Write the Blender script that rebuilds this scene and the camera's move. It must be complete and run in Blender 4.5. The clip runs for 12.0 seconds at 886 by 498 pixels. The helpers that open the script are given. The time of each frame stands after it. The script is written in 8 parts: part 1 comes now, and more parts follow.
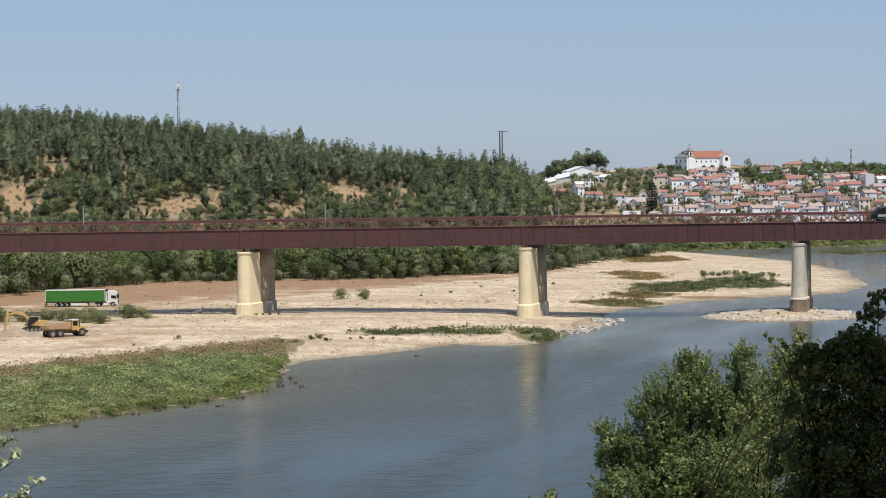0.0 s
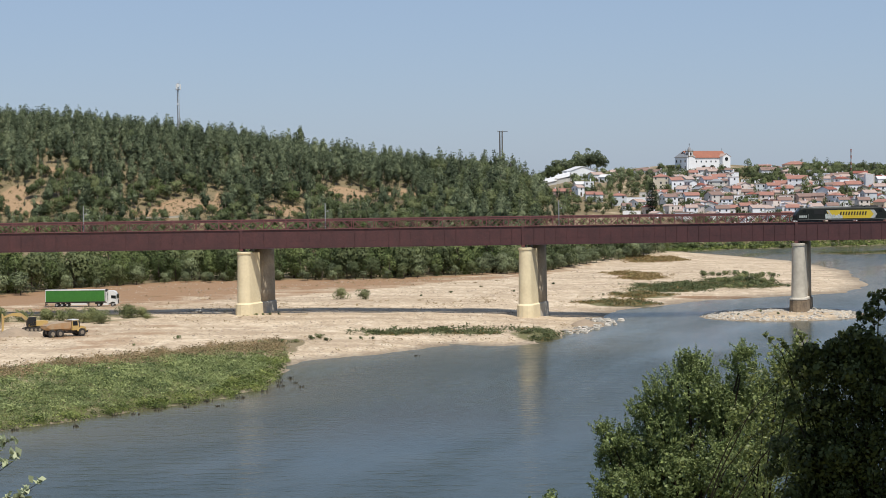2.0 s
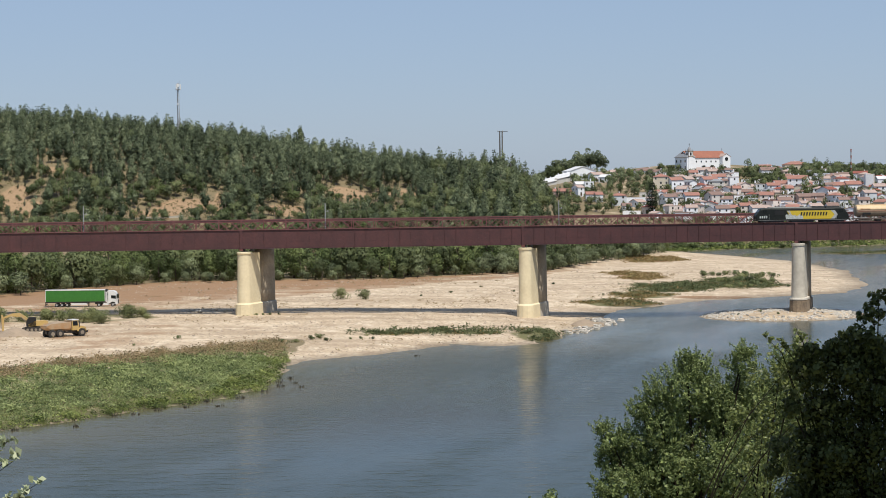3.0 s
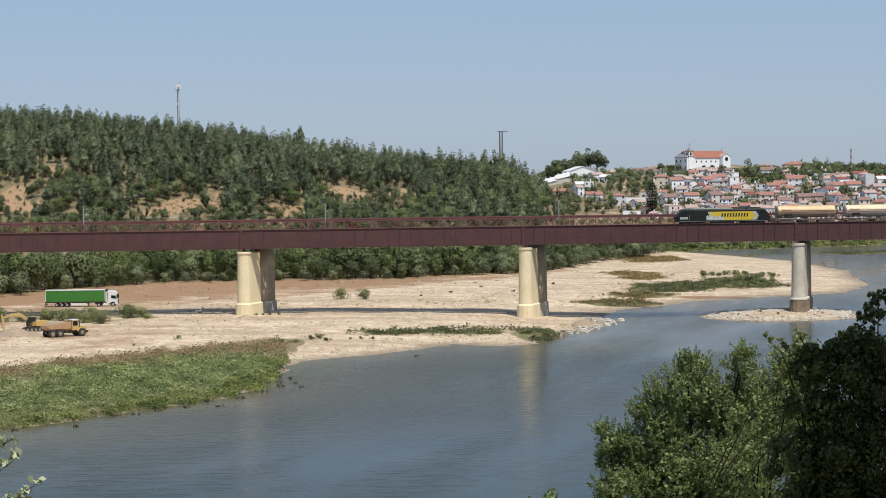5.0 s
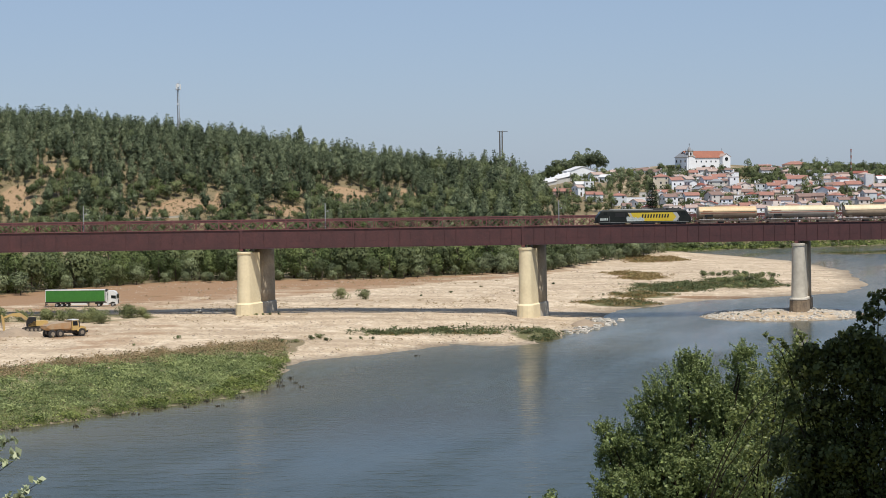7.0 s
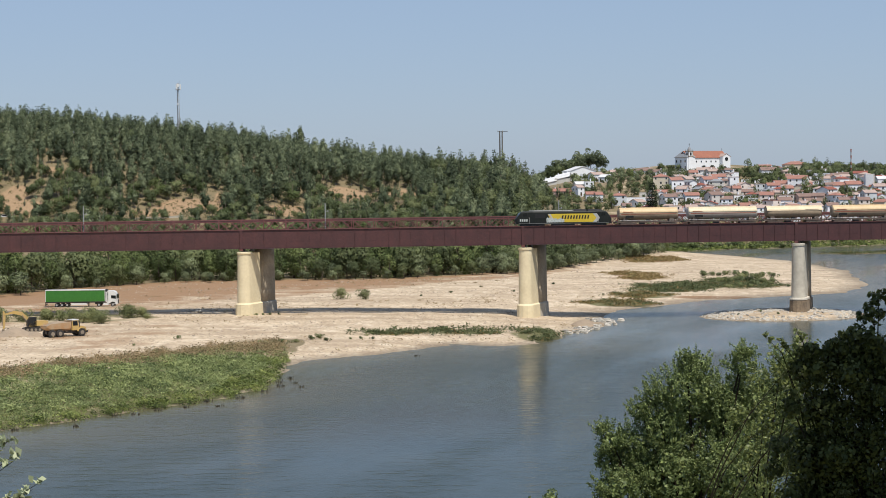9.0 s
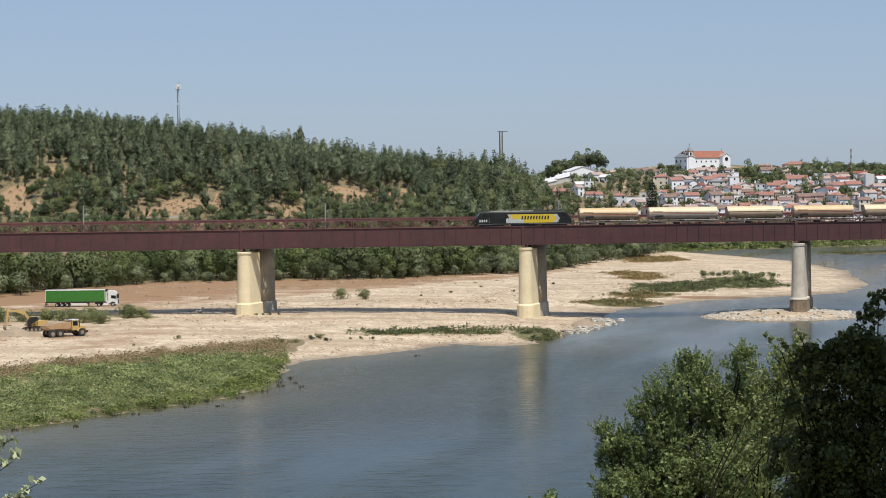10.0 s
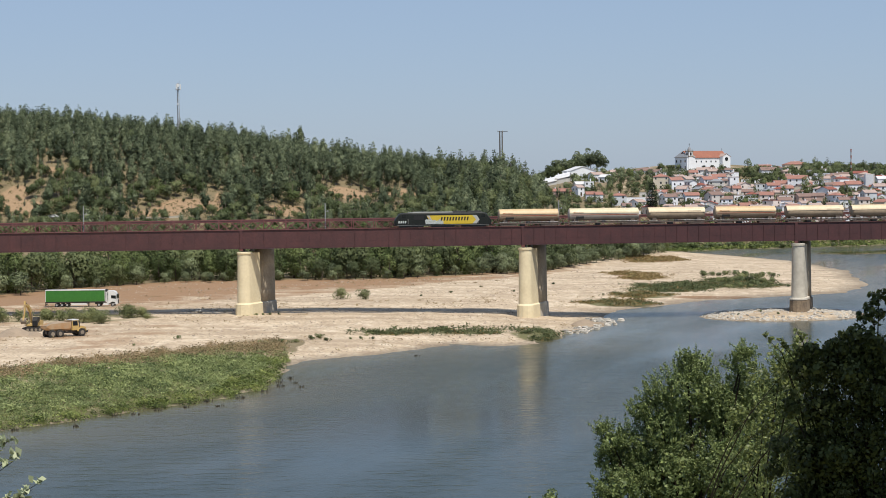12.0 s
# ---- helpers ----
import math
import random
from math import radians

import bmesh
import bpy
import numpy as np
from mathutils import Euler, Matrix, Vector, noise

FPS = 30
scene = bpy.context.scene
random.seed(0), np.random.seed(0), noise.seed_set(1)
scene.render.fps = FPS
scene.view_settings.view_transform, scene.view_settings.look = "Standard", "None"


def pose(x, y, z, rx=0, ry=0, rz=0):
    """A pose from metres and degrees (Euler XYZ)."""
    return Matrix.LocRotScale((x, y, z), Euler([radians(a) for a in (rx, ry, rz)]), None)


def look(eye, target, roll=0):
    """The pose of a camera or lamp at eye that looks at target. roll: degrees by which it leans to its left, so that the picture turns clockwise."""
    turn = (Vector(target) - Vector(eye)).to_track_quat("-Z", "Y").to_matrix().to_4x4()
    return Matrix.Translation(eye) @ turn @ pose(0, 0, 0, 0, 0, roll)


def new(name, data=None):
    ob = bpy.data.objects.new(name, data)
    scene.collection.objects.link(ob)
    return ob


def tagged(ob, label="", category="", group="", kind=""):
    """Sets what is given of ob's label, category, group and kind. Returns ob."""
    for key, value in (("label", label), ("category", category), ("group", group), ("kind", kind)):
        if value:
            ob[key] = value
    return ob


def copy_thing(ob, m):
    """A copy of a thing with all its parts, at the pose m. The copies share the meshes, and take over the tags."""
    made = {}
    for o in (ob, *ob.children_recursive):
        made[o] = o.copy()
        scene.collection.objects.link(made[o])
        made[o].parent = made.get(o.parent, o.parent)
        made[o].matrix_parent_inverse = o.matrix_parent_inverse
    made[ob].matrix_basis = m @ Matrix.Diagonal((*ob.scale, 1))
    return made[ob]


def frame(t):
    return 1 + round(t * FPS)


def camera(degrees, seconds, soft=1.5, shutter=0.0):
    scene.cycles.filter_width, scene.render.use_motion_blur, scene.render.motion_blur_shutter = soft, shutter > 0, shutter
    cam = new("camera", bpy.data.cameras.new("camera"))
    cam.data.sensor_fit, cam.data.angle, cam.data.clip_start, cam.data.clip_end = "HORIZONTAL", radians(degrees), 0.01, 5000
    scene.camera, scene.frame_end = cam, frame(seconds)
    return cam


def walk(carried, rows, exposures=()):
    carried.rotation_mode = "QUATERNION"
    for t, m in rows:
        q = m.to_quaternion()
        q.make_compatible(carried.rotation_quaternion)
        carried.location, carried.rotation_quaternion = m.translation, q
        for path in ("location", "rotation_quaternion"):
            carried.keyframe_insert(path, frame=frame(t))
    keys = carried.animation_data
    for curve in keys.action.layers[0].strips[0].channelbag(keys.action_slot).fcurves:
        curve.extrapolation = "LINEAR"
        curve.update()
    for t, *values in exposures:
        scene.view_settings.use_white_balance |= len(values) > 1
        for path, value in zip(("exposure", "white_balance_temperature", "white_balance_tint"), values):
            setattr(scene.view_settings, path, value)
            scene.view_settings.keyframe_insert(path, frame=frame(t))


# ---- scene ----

# ---- camera ----
cam = camera(26.73, 12.0, soft=0.8)
EYE = (0.0, 0.0, 31.5)
LINE = math.atan(106 / 3300)
VIEW = look(EYE, (0.0, 100.0, 31.5 - 100 * math.tan(LINE)), -0.6875)
walk(cam, [(0, VIEW), (12.0, VIEW)], exposures=[(0, 0.0), (12.0, 0.0)])

# ---- sky and sun ----
SUN_UP, SUN_ASIDE = 62.5, 25.0      # degrees above the horizon; degrees to the right of straight behind the camera
world = bpy.data.worlds.new("sky")
scene.world = world
world.use_nodes = True
wn = world.node_tree.nodes
sky = wn.new("ShaderNodeTexSky")
sky.sky_type = "NISHITA"
sky.sun_disc = False
sky.sun_elevation = radians(SUN_UP)
sky.sun_rotation = radians(180 - SUN_ASIDE)
sky.altitude = 30
sky.air_density, sky.dust_density, sky.ozone_density = 1.0, 0.55, 2.5
haze = wn.new("ShaderNodeMix")
haze.data_type = "RGBA"
haze.blend_type = "MULTIPLY"
haze.inputs["Factor"].default_value = 1.0
haze.inputs["B"].default_value = (0.36, 0.36, 0.42, 1)
veil = wn.new("ShaderNodeMix")
veil.data_type = "RGBA"
veil.blend_type = "ADD"
veil.inputs["Factor"].default_value = 1.0
veil.inputs["B"].default_value = (2.05, 2.75, 3.72, 1)      # thin summer haze
world.node_tree.links.new(sky.outputs[0], haze.inputs["A"])
world.node_tree.links.new(haze.outputs["Result"], veil.inputs["A"])
world.node_tree.links.new(veil.outputs["Result"], wn["Background"].inputs[0])
wn["Background"].inputs[1].default_value = 0.1
lamp = bpy.data.lights.new("sun", "SUN")
lamp.energy, lamp.angle, lamp.color = 4.55, radians(0.5), (1.0, 0.93, 0.82)
sun = new("sun", lamp)
aim = Vector((math.sin(radians(SUN_ASIDE)) * math.cos(radians(SUN_UP)), -math.cos(radians(SUN_ASIDE)) * math.cos(radians(SUN_UP)), math.sin(radians(SUN_UP))))
sun.matrix_world = look(aim * 300, (0, 0, 0))


# ---- materials ----
def material(name, base, other=None, scale=1.0, rough=0.8, metal=0.0, bump=0.0, bump_scale=None, fine=6.0, spec=0.5,
             low=0.35, high=0.65, island=0.0, per_object=0.0, through_light=0.0, tone=0.0):
    """Base and other colour mixed by noise at two sizes, with fine relief."""
    m = bpy.data.materials.new(name)
    m.use_nodes = True
    nt = m.node_tree
    nd, ln = nt.nodes, nt.links
    b = nd["Principled BSDF"]
    b.inputs["Roughness"].default_value = rough
    b.inputs["Metallic"].default_value = metal
    b.inputs["Specular IOR Level"].default_value = spec
    other = other or tuple(c * 0.8 for c in base)
    co = nd.new("ShaderNodeNewGeometry")
    n1 = nd.new("ShaderNodeTexNoise")
    n1.inputs["Scale"].default_value = scale
    n1.inputs["Detail"].default_value = 4
    n2 = nd.new("ShaderNodeTexNoise")
    n2.inputs["Scale"].default_value = scale * fine
    n2.inputs["Detail"].default_value = 3
    ln.new(co.outputs["Position"], n1.inputs["Vector"])
    ln.new(co.outputs["Position"], n2.inputs["Vector"])
    add = nd.new("ShaderNodeMath")
    add.operation = "MULTIPLY_ADD"
    add.inputs[1].default_value = 0.45
    ln.new(n2.outputs["Fac"], add.inputs[0])
    half = nd.new("ShaderNodeMath")
    half.operation = "MULTIPLY"
    half.inputs[1].default_value = 0.55
    ln.new(n1.outputs["Fac"], half.inputs[0])
    ln.new(half.outputs[0], add.inputs[2])
    ramp = nd.new("ShaderNodeMapRange")
    ramp.inputs["From Min"].default_value, ramp.inputs["From Max"].default_value = low, high
    ln.new(add.outputs[0], ramp.inputs["Value"])
    mix = nd.new("ShaderNodeMix")
    mix.data_type = "RGBA"
    mix.inputs["A"].default_value = (*base, 1)
    mix.inputs["B"].default_value = (*other, 1)
    ln.new(ramp.outputs[0], mix.inputs["Factor"])
    out = mix.outputs["Result"]
    if tone:
        # each plant of a joined mass has a tone of its own, from -1 to 1
        ta = nd.new("ShaderNodeAttribute")
        ta.attribute_name = "tone"
        tv = nd.new("ShaderNodeMath")
        tv.operation = "MULTIPLY_ADD"
        tv.inputs[1].default_value, tv.inputs[2].default_value = tone, 1.0
        ln.new(ta.outputs["Fac"], tv.inputs[0])
        th = nd.new("ShaderNodeHueSaturation")
        tu = nd.new("ShaderNodeMath")
        tu.operation = "MULTIPLY_ADD"
        tu.inputs[1].default_value, tu.inputs[2].default_value = -0.018, 0.5
        ln.new(ta.outputs["Fac"], tu.inputs[0])
        ln.new(tu.outputs[0], th.inputs["Hue"])
        ln.new(tv.outputs[0], th.inputs["Value"])
        ln.new(out, th.inputs["Color"])
        out = th.outputs["Color"]
    for amount, source in ((island, co.outputs["Random Per Island"]), (per_object, None)):
        if amount:
            if source is None:
                source = nd.new("ShaderNodeObjectInfo").outputs["Random"]
            v = nd.new("ShaderNodeMapRange")
            v.inputs["To Min"].default_value, v.inputs["To Max"].default_value = 1 - amount, 1 + amount
            ln.new(source, v.inputs["Value"])
            hs = nd.new("ShaderNodeHueSaturation")
            ln.new(v.outputs[0], hs.inputs["Value"])
            hv = nd.new("ShaderNodeMapRange")
            hv.inputs["To Min"].default_value, hv.inputs["To Max"].default_value = 0.5 + amount * 0.03, 0.5 - amount * 0.03
            ln.new(source, hv.inputs["Value"])
            ln.new(hv.outputs[0], hs.inputs["Hue"])
            ln.new(out, hs.inputs["Color"])
            out = hs.outputs["Color"]
    ln.new(out, b.inputs["Base Color"])
    if bump:
        bp = nd.new("ShaderNodeBump")
        bp.inputs["Strength"].default_value = bump
        bp.inputs["Distance"].default_value = 0.5 / (bump_scale or scale * fine)
        n3 = nd.new("ShaderNodeTexNoise")
        n3.inputs["Scale"].default_value = bump_scale or scale * fine
        n3.inputs["Detail"].default_value = 5
        ln.new(co.outputs["Position"], n3.inputs["Vector"])
        ln.new(n3.outputs["Fac"], bp.inputs["Height"])
        ln.new(bp.outputs[0], b.inputs["Normal"])
    if through_light:
        tr = nd.new("ShaderNodeBsdfTranslucent")
        ln.new(out, tr.inputs["Color"])
        ms = nd.new("ShaderNodeMixShader")
        ms.inputs[0].default_value = through_light
        ln.new(b.outputs[0], ms.inputs[1])
        ln.new(tr.outputs[0], ms.inputs[2])
        ln.new(ms.outputs[0], nd["Material Output"].inputs["Surface"])
    return m


RED = material("red_oxide_paint", (0.088, 0.033, 0.033), (0.056, 0.024, 0.025), 0.35, 0.55, bump=0.1)
RED_LIGHT = material("faded_red_paint", (0.21, 0.082, 0.076), (0.14, 0.055, 0.05), 0.8, 0.55)
PALE_STONE = material("cream_render", (0.78, 0.68, 0.46), (0.68, 0.58, 0.38), 0.3, 0.85, bump=0.25)
GREY_STONE = material("grey_concrete", (0.60, 0.56, 0.47), (0.44, 0.40, 0.33), 0.16, 0.85, bump=0.3)
DARK_STEEL = material("dark_steel", (0.03, 0.03, 0.033), (0.05, 0.045, 0.04), 1.5, 0.5)
BALLAST = material("grey_ballast", (0.16, 0.14, 0.13), (0.10, 0.09, 0.085), 2.0, 0.9, bump=0.6)
GALVANISED = material("galvanised_steel", (0.42, 0.43, 0.44), (0.33, 0.34, 0.35), 1.0, 0.5, metal=0.3)


# ---- mesh helpers ----
class Mesh:
    """Collects corners and faces of one part."""

    def __init__(self):
        self.v, self.f, self.soft = [], [], False

    def add(self, verts, faces):
        n = len(self.v)
        self.v.extend([tuple(p) for p in verts])
        self.f.extend([tuple(i + n for i in q) for q in faces])
        return self

    def box(self, x0, x1, y0, y1, z0, z1, m=None):
        p = [(x0, y0, z0), (x1, y0, z0), (x1, y1, z0), (x0, y1, z0), (x0, y0, z1), (x1, y0, z1), (x1, y1, z1), (x0, y1, z1)]
        if m is not None:
            p = [m @ Vector(q) for q in p]
        return self.add(p, [(0, 3, 2, 1), (4, 5, 6, 7), (0, 1, 5, 4), (1, 2, 6, 5), (2, 3, 7, 6), (3, 0, 4, 7)])

    def loft(self, rings, closed=True, ends=True):
        """Rings of equally many points joined one to the next."""
        k = len(rings[0])
        verts = [p for r in rings for p in r]
        faces = []
        for i in range(len(rings) - 1):
            for j in range(k if closed else k - 1):
                a, b = i * k + j, i * k + (j + 1) % k
                faces.append((a, b, b + k, a + k))
        if ends:
            faces.append(tuple(range(k - 1, -1, -1)))
            faces.append(tuple(range((len(rings) - 1) * k, len(rings) * k)))
        return self.add(verts, faces)

    def tube(self, p, q, r, r2=None, k=8):
        """A bar or round rod from p to q."""
        p, q = Vector(p), Vector(q)
        d = (q - p).normalized()
        u = d.orthogonal().normalized()
        w = d.cross(u)
        r2 = r if r2 is None else r2
        rings = [[c + (u * math.cos(2 * math.pi * i / k) + w * math.sin(2 * math.pi * i / k)) * rr for i in range(k)] for c, rr in ((p, r), (q, r2))]
        return self.loft(rings)

    def done(self, name, mat):
        me = bpy.data.meshes.new(name)
        me.from_pydata(self.v, [], self.f)
        mats = mat if isinstance(mat, (list, tuple)) else [mat]
        for m in mats:
            me.materials.append(m)
        if self.soft:
            me.polygons.foreach_set("use_smooth", [True] * len(me.polygons))
        me.update()
        return me


def thing(name, m, label, category, group="", kind=""):
    ob = new(name)
    ob.empty_display_size = 0.5
    ob.matrix_world = m
    return tagged(ob, label, category, group, kind)


def part(name, mesh, mat, parent, label="", at=None):
    ob = new(name, mesh.done(name, mat) if isinstance(mesh, Mesh) else mesh)
    ob.parent = parent
    if at is not None:
        ob.matrix_local = at
    if label:
        ob["label"] = label
    return ob


def whole(name, mesh, mat, label, category, group="", kind="", m=None):
    ob = new(name, mesh.done(name, mat) if isinstance(mesh, Mesh) else mesh)
    if m is not None:
        ob.matrix_world = m
    return tagged(ob, label, category, group, kind)


def ease(a, b, x):
    t = min(1.0, max(0.0, (x - a) / (b - a)))
    return t * t * (3 - 2 * t)


# ---- lie of the land ----
# The waterline of the far bank: up the gravel bank, round the bar below the bridge and along the town's shore.
SHORE = [(-400, 90), (-140, 200), (-59.5, 248.2), (-50.3, 259.5), (-33.4, 283.8), (-29.3, 303.9), (-27.8, 343.8), (-15.7, 353.8), (-6.2, 364.9),
         (1.6, 377.1), (11.8, 372.9), (19.9, 377.2), (27.2, 399.7), (37.9, 424.5), (37.8, 450.8), (43.9, 474.9), (59.3, 495.1),
         (72.3, 512.6), (98.7, 528.8), (117.6, 542.1), (132.1, 580.3), (146.8, 676.5), (144.4, 773.3), (130.9, 836.9),
         (118.7, 878.2), (114, 896.6), (144.3, 922.4), (189.1, 936.5), (227.9, 958.9), (420, 1010), (900, 1100), (3000, 1500)]
LAND = np.array(SHORE + [(3000, 5200), (-5200, 5200), (-5200, -200)], float)
RIDGE_U = [-0.60, -0.238, -0.20, -0.147, -0.092, -0.025, 0.011, 0.035, 0.056, 0.075, 0.10]
RIDGE_Z = [74, 60, 59.5, 54, 47.5, 38.5, 35, 34, 24, 11, 5]
TOWN_U = [0.03, 0.048, 0.056, 0.068, 0.085, 0.112, 0.126, 0.155, 0.175, 0.21, 0.24, 0.30, 0.5]
TOWN_Z = [6, 26, 34, 37, 38, 40.5, 41.3, 41.5, 39.5, 38, 35, 33, 28]
TREE_U = [-0.6, -0.238, -0.208, -0.147, -0.056, -0.026, 0.035, 0.081, 0.12]
TREE_Y = [470, 515, 541, 582, 588, 590, 624, 718, 800]


def shore_distance(x, y):
    """Metres inland from the waterline, negative over the river."""
    x, y = np.atleast_1d(np.asarray(x, float)), np.atleast_1d(np.asarray(y, float))
    best = np.full(x.shape, 1e9)
    inside = np.zeros(x.shape, bool)
    n = len(LAND)
    for i in range(n):
        (x0, y0), (x1, y1) = LAND[i], LAND[(i + 1) % n]
        dx, dy = x1 - x0, y1 - y0
        t = np.clip(((x - x0) * dx + (y - y0) * dy) / (dx * dx + dy * dy), 0, 1)
        best = np.minimum(best, np.hypot(x - x0 - t * dx, y - y0 - t * dy))
        if dy:
            inside ^= ((y0 > y) != (y1 > y)) & (x < (x1 - x0) * (y - y0) / dy + x0)
    return np.where(inside, best, -best)


def waves(x, y, size, seed):
    """Smooth unevenness of about one metre, in waves of that size."""
    r = np.random.RandomState(seed)
    z = np.zeros_like(x)
    for k in range(7):
        a, p, s = r.uniform(0, 6.28), r.uniform(0, 6.28), size * r.uniform(0.6, 1.6)
        z += np.sin((x * math.cos(a) + y * math.sin(a)) * 6.28 / s + p)
    return z / 3.5


def smooth(a, b, x):
    t = np.clip((x - a) / (b - a), 0, 1)
    return t * t * (3 - 2 * t)


def height(x, y):
    x, y = np.atleast_1d(np.asarray(x, float)), np.atleast_1d(np.asarray(y, float))
    sd = shore_distance(x, y) + 1.2 * waves(x, y, 17, 3) + 0.5 * waves(x, y, 6, 5)
    u = x / np.maximum(y, 60)
    bank = np.where(sd > 0, 3.1 * (1 - np.exp(-sd / 48)) + 0.12 * np.sqrt(np.clip(sd, 0, 9)), np.maximum(sd * 0.12, -3.0))
    bank = bank + np.where(sd > 6, 0.10 * waves(x, y, 23, 7) + 0.05 * waves(x, y, 7, 9), 0)
    # the low ground of the bar lies nearer the water
    bank = np.where(sd > 0, bank * (1 - 0.45 * smooth(0.02, 0.07, u) * smooth(380, 430, y)), bank)
    tree = np.interp(u, TREE_U, TREE_Y)
    ridge = np.interp(u, RIDGE_U, RIDGE_Z)
    hill = ridge * (0.16 * smooth(0, 90, y - tree - 20) + 0.84 * smooth(640, 860, y) ** 0.9) * (1 - 0.35 * smooth(930, 1500, y))
    hill = hill + np.where(hill > 3, 1.0 * waves(x, y, 70, 11) + 0.4 * waves(x, y, 24, 13), 0)
    town = np.interp(u, TOWN_U, TOWN_Z)
    crest = 1250 - 60 * smooth(0.16, 0.24, u)
    tz = town * smooth(905, crest, y + 25) ** 0.85 * (1 + 0.12 * smooth(1250, 1330, y)) * (1 - 0.3 * smooth(1400, 2200, y))
    tz = tz + np.where(tz > 4, 0.7 * waves(x, y, 60, 15), 0)
    land = np.maximum(bank, np.where(sd > 0, np.maximum(hill * smooth(0, 60, sd), tz * smooth(-5, 60, sd)), -5))
    # the near bank, below the camera
    near = 27.5 - 0.30 * np.hypot(x * 0.25, np.maximum(y, -20)) + 0.4 * waves(x, y, 15, 17)
    near = np.where(y < -20, 27.5 + 0.1 * (-20 - y), near)
    # rocks round the pier that stands in the river
    ex, ey = PIER_ISLE
    isle = 1.35 - np.hypot(((x - ex) * 0.80 + (y - ey - 4) * 0.60) / 21.5, ((y - ey - 4) * 0.80 - (x - ex) * 0.60) / 18.5) ** 2 * 1.35 + 0.12 * waves(x, y, 5, 19)
    bar = 0.7 - np.hypot((x - 205) / 36.0, (y - 846) / 9.0) ** 2 * 0.7 + 0.06 * waves(x, y, 7, 23)
    isle = np.maximum(isle, bar)
    far = 12 * smooth(2000, 3200, y) + 25 * smooth(2500, 4200, y) * (0.6 + 0.4 * waves(x, y, 900, 21))
    # banks at both ends of the bridge
    ends = np.maximum(24.5 * smooth(326, 350, x) * smooth(800, 680, y), 24.5 * smooth(-226, -250, x) * smooth(330, 370, y) * smooth(520, 470, y)) - 3.2
    land = np.maximum(land, ends)
    return np.maximum(np.maximum(np.maximum(land, near), np.maximum(isle, -3)), np.where(sd > 0, far, -9))


# ---- bridge axes ----
BX, BY, TURN = -46.683, 431.177, 0.1005
BRIDGE = Matrix.Translation((BX, BY, 0)) @ Matrix.Rotation(TURN, 4, "Z")
SPAN = 65.8
TOP, BOTTOM, RAIL = 22.57, 18.2, 22.1
TRACK = 2.6


def on_bridge(s, b, z=0.0):
    return BRIDGE @ Vector((s, b, z))


_i = on_bridge(2 * SPAN - 2, 1.5)
PIER_ISLE = (_i.x, _i.y)


# ---- ground sheet and river ----
def build_ground():
    us = np.concatenate([np.linspace(-14, -0.46, 40), np.linspace(-0.45, -0.262, 24)[:-1], np.linspace(-0.26, 0.26, 250), np.linspace(0.262, 0.45, 24)[1:], np.linspace(0.46, 14, 40)])
    ys = np.concatenate([np.linspace(-75, 40, 16), np.linspace(50, 235, 24), np.linspace(240, 640, 170), np.linspace(645, 1000, 60), np.linspace(1005, 1500, 50), np.linspace(1530, 4900, 40)])
    u, y = np.meshgrid(us, ys)
    x = u * (y + 90)
    z = height(x.ravel(), y.ravel())
    nx, ny = len(us), len(ys)
    me = bpy.data.meshes.new("ground")
    me.vertices.add(nx * ny)
    me.vertices.foreach_set("co", np.stack([x.ravel(), y.ravel(), z], 1).ravel())
    i = (np.arange(ny - 1)[:, None] * nx + np.arange(nx - 1)).ravel()
    q = np.stack([i, i + 1, i + nx + 1, i + nx], 1)
    me.loops.add(q.size)
    me.loops.foreach_set("vertex_index", q.ravel())
    me.polygons.add(len(q))
    me.polygons.foreach_set("loop_start", np.arange(0, q.size, 4))
    me.polygons.foreach_set("use_smooth", np.ones(len(q), bool))
    me.update(calc_edges=True)
    col = np.ones((nx * ny, 4), np.float32)
    col[:, 0], col[:, 1], col[:, 2], col[:, 3] = cover(x.ravel(), y.ravel(), z)
    me.attributes.new("cover", "FLOAT_COLOR", "POINT").data.foreach_set("color", col.ravel())
    me.materials.append(GROUND)
    return whole("ground", me, None, "pale sand and gravel river bank rising to dry ochre hills", "ground", kind="structure")


def build_water():
    xs = np.concatenate([[-5200, -1200, -400], np.arange(-160, 241, 4.0), [420, 1200, 5200]])
    ys = np.concatenate([[-100, 60], np.arange(140, 741, 4.0), [800, 880, 960, 1100, 1600, 4900]])
    X, Y = np.meshgrid(xs, ys)
    n = len(xs)
    m = Mesh()
    m.add([(float(a), float(b), 0.0) for a, b in zip(X.ravel(), Y.ravel())], [(j * n + i, j * n + i + 1, (j + 1) * n + i + 1, (j + 1) * n + i) for j in range(len(ys) - 1) for i in range(n - 1)])
    me = m.done("water", WATER)
    # how much of the sandy bed shows through
    x, y = X.ravel(), Y.ravel()
    sd = np.minimum(shore_distance(x, y), 0.0) + 5 * waves(x, y, 45, 81)
    me.attributes.new("shallow", "FLOAT", "POINT").data.foreach_set("value", np.clip(np.exp(np.minimum(sd, 0) / 30.0), 0, 1).astype(np.float32))
    return whole("water", me, WATER, "broad slow blue-grey river with faint ripples", "river", kind="structure")


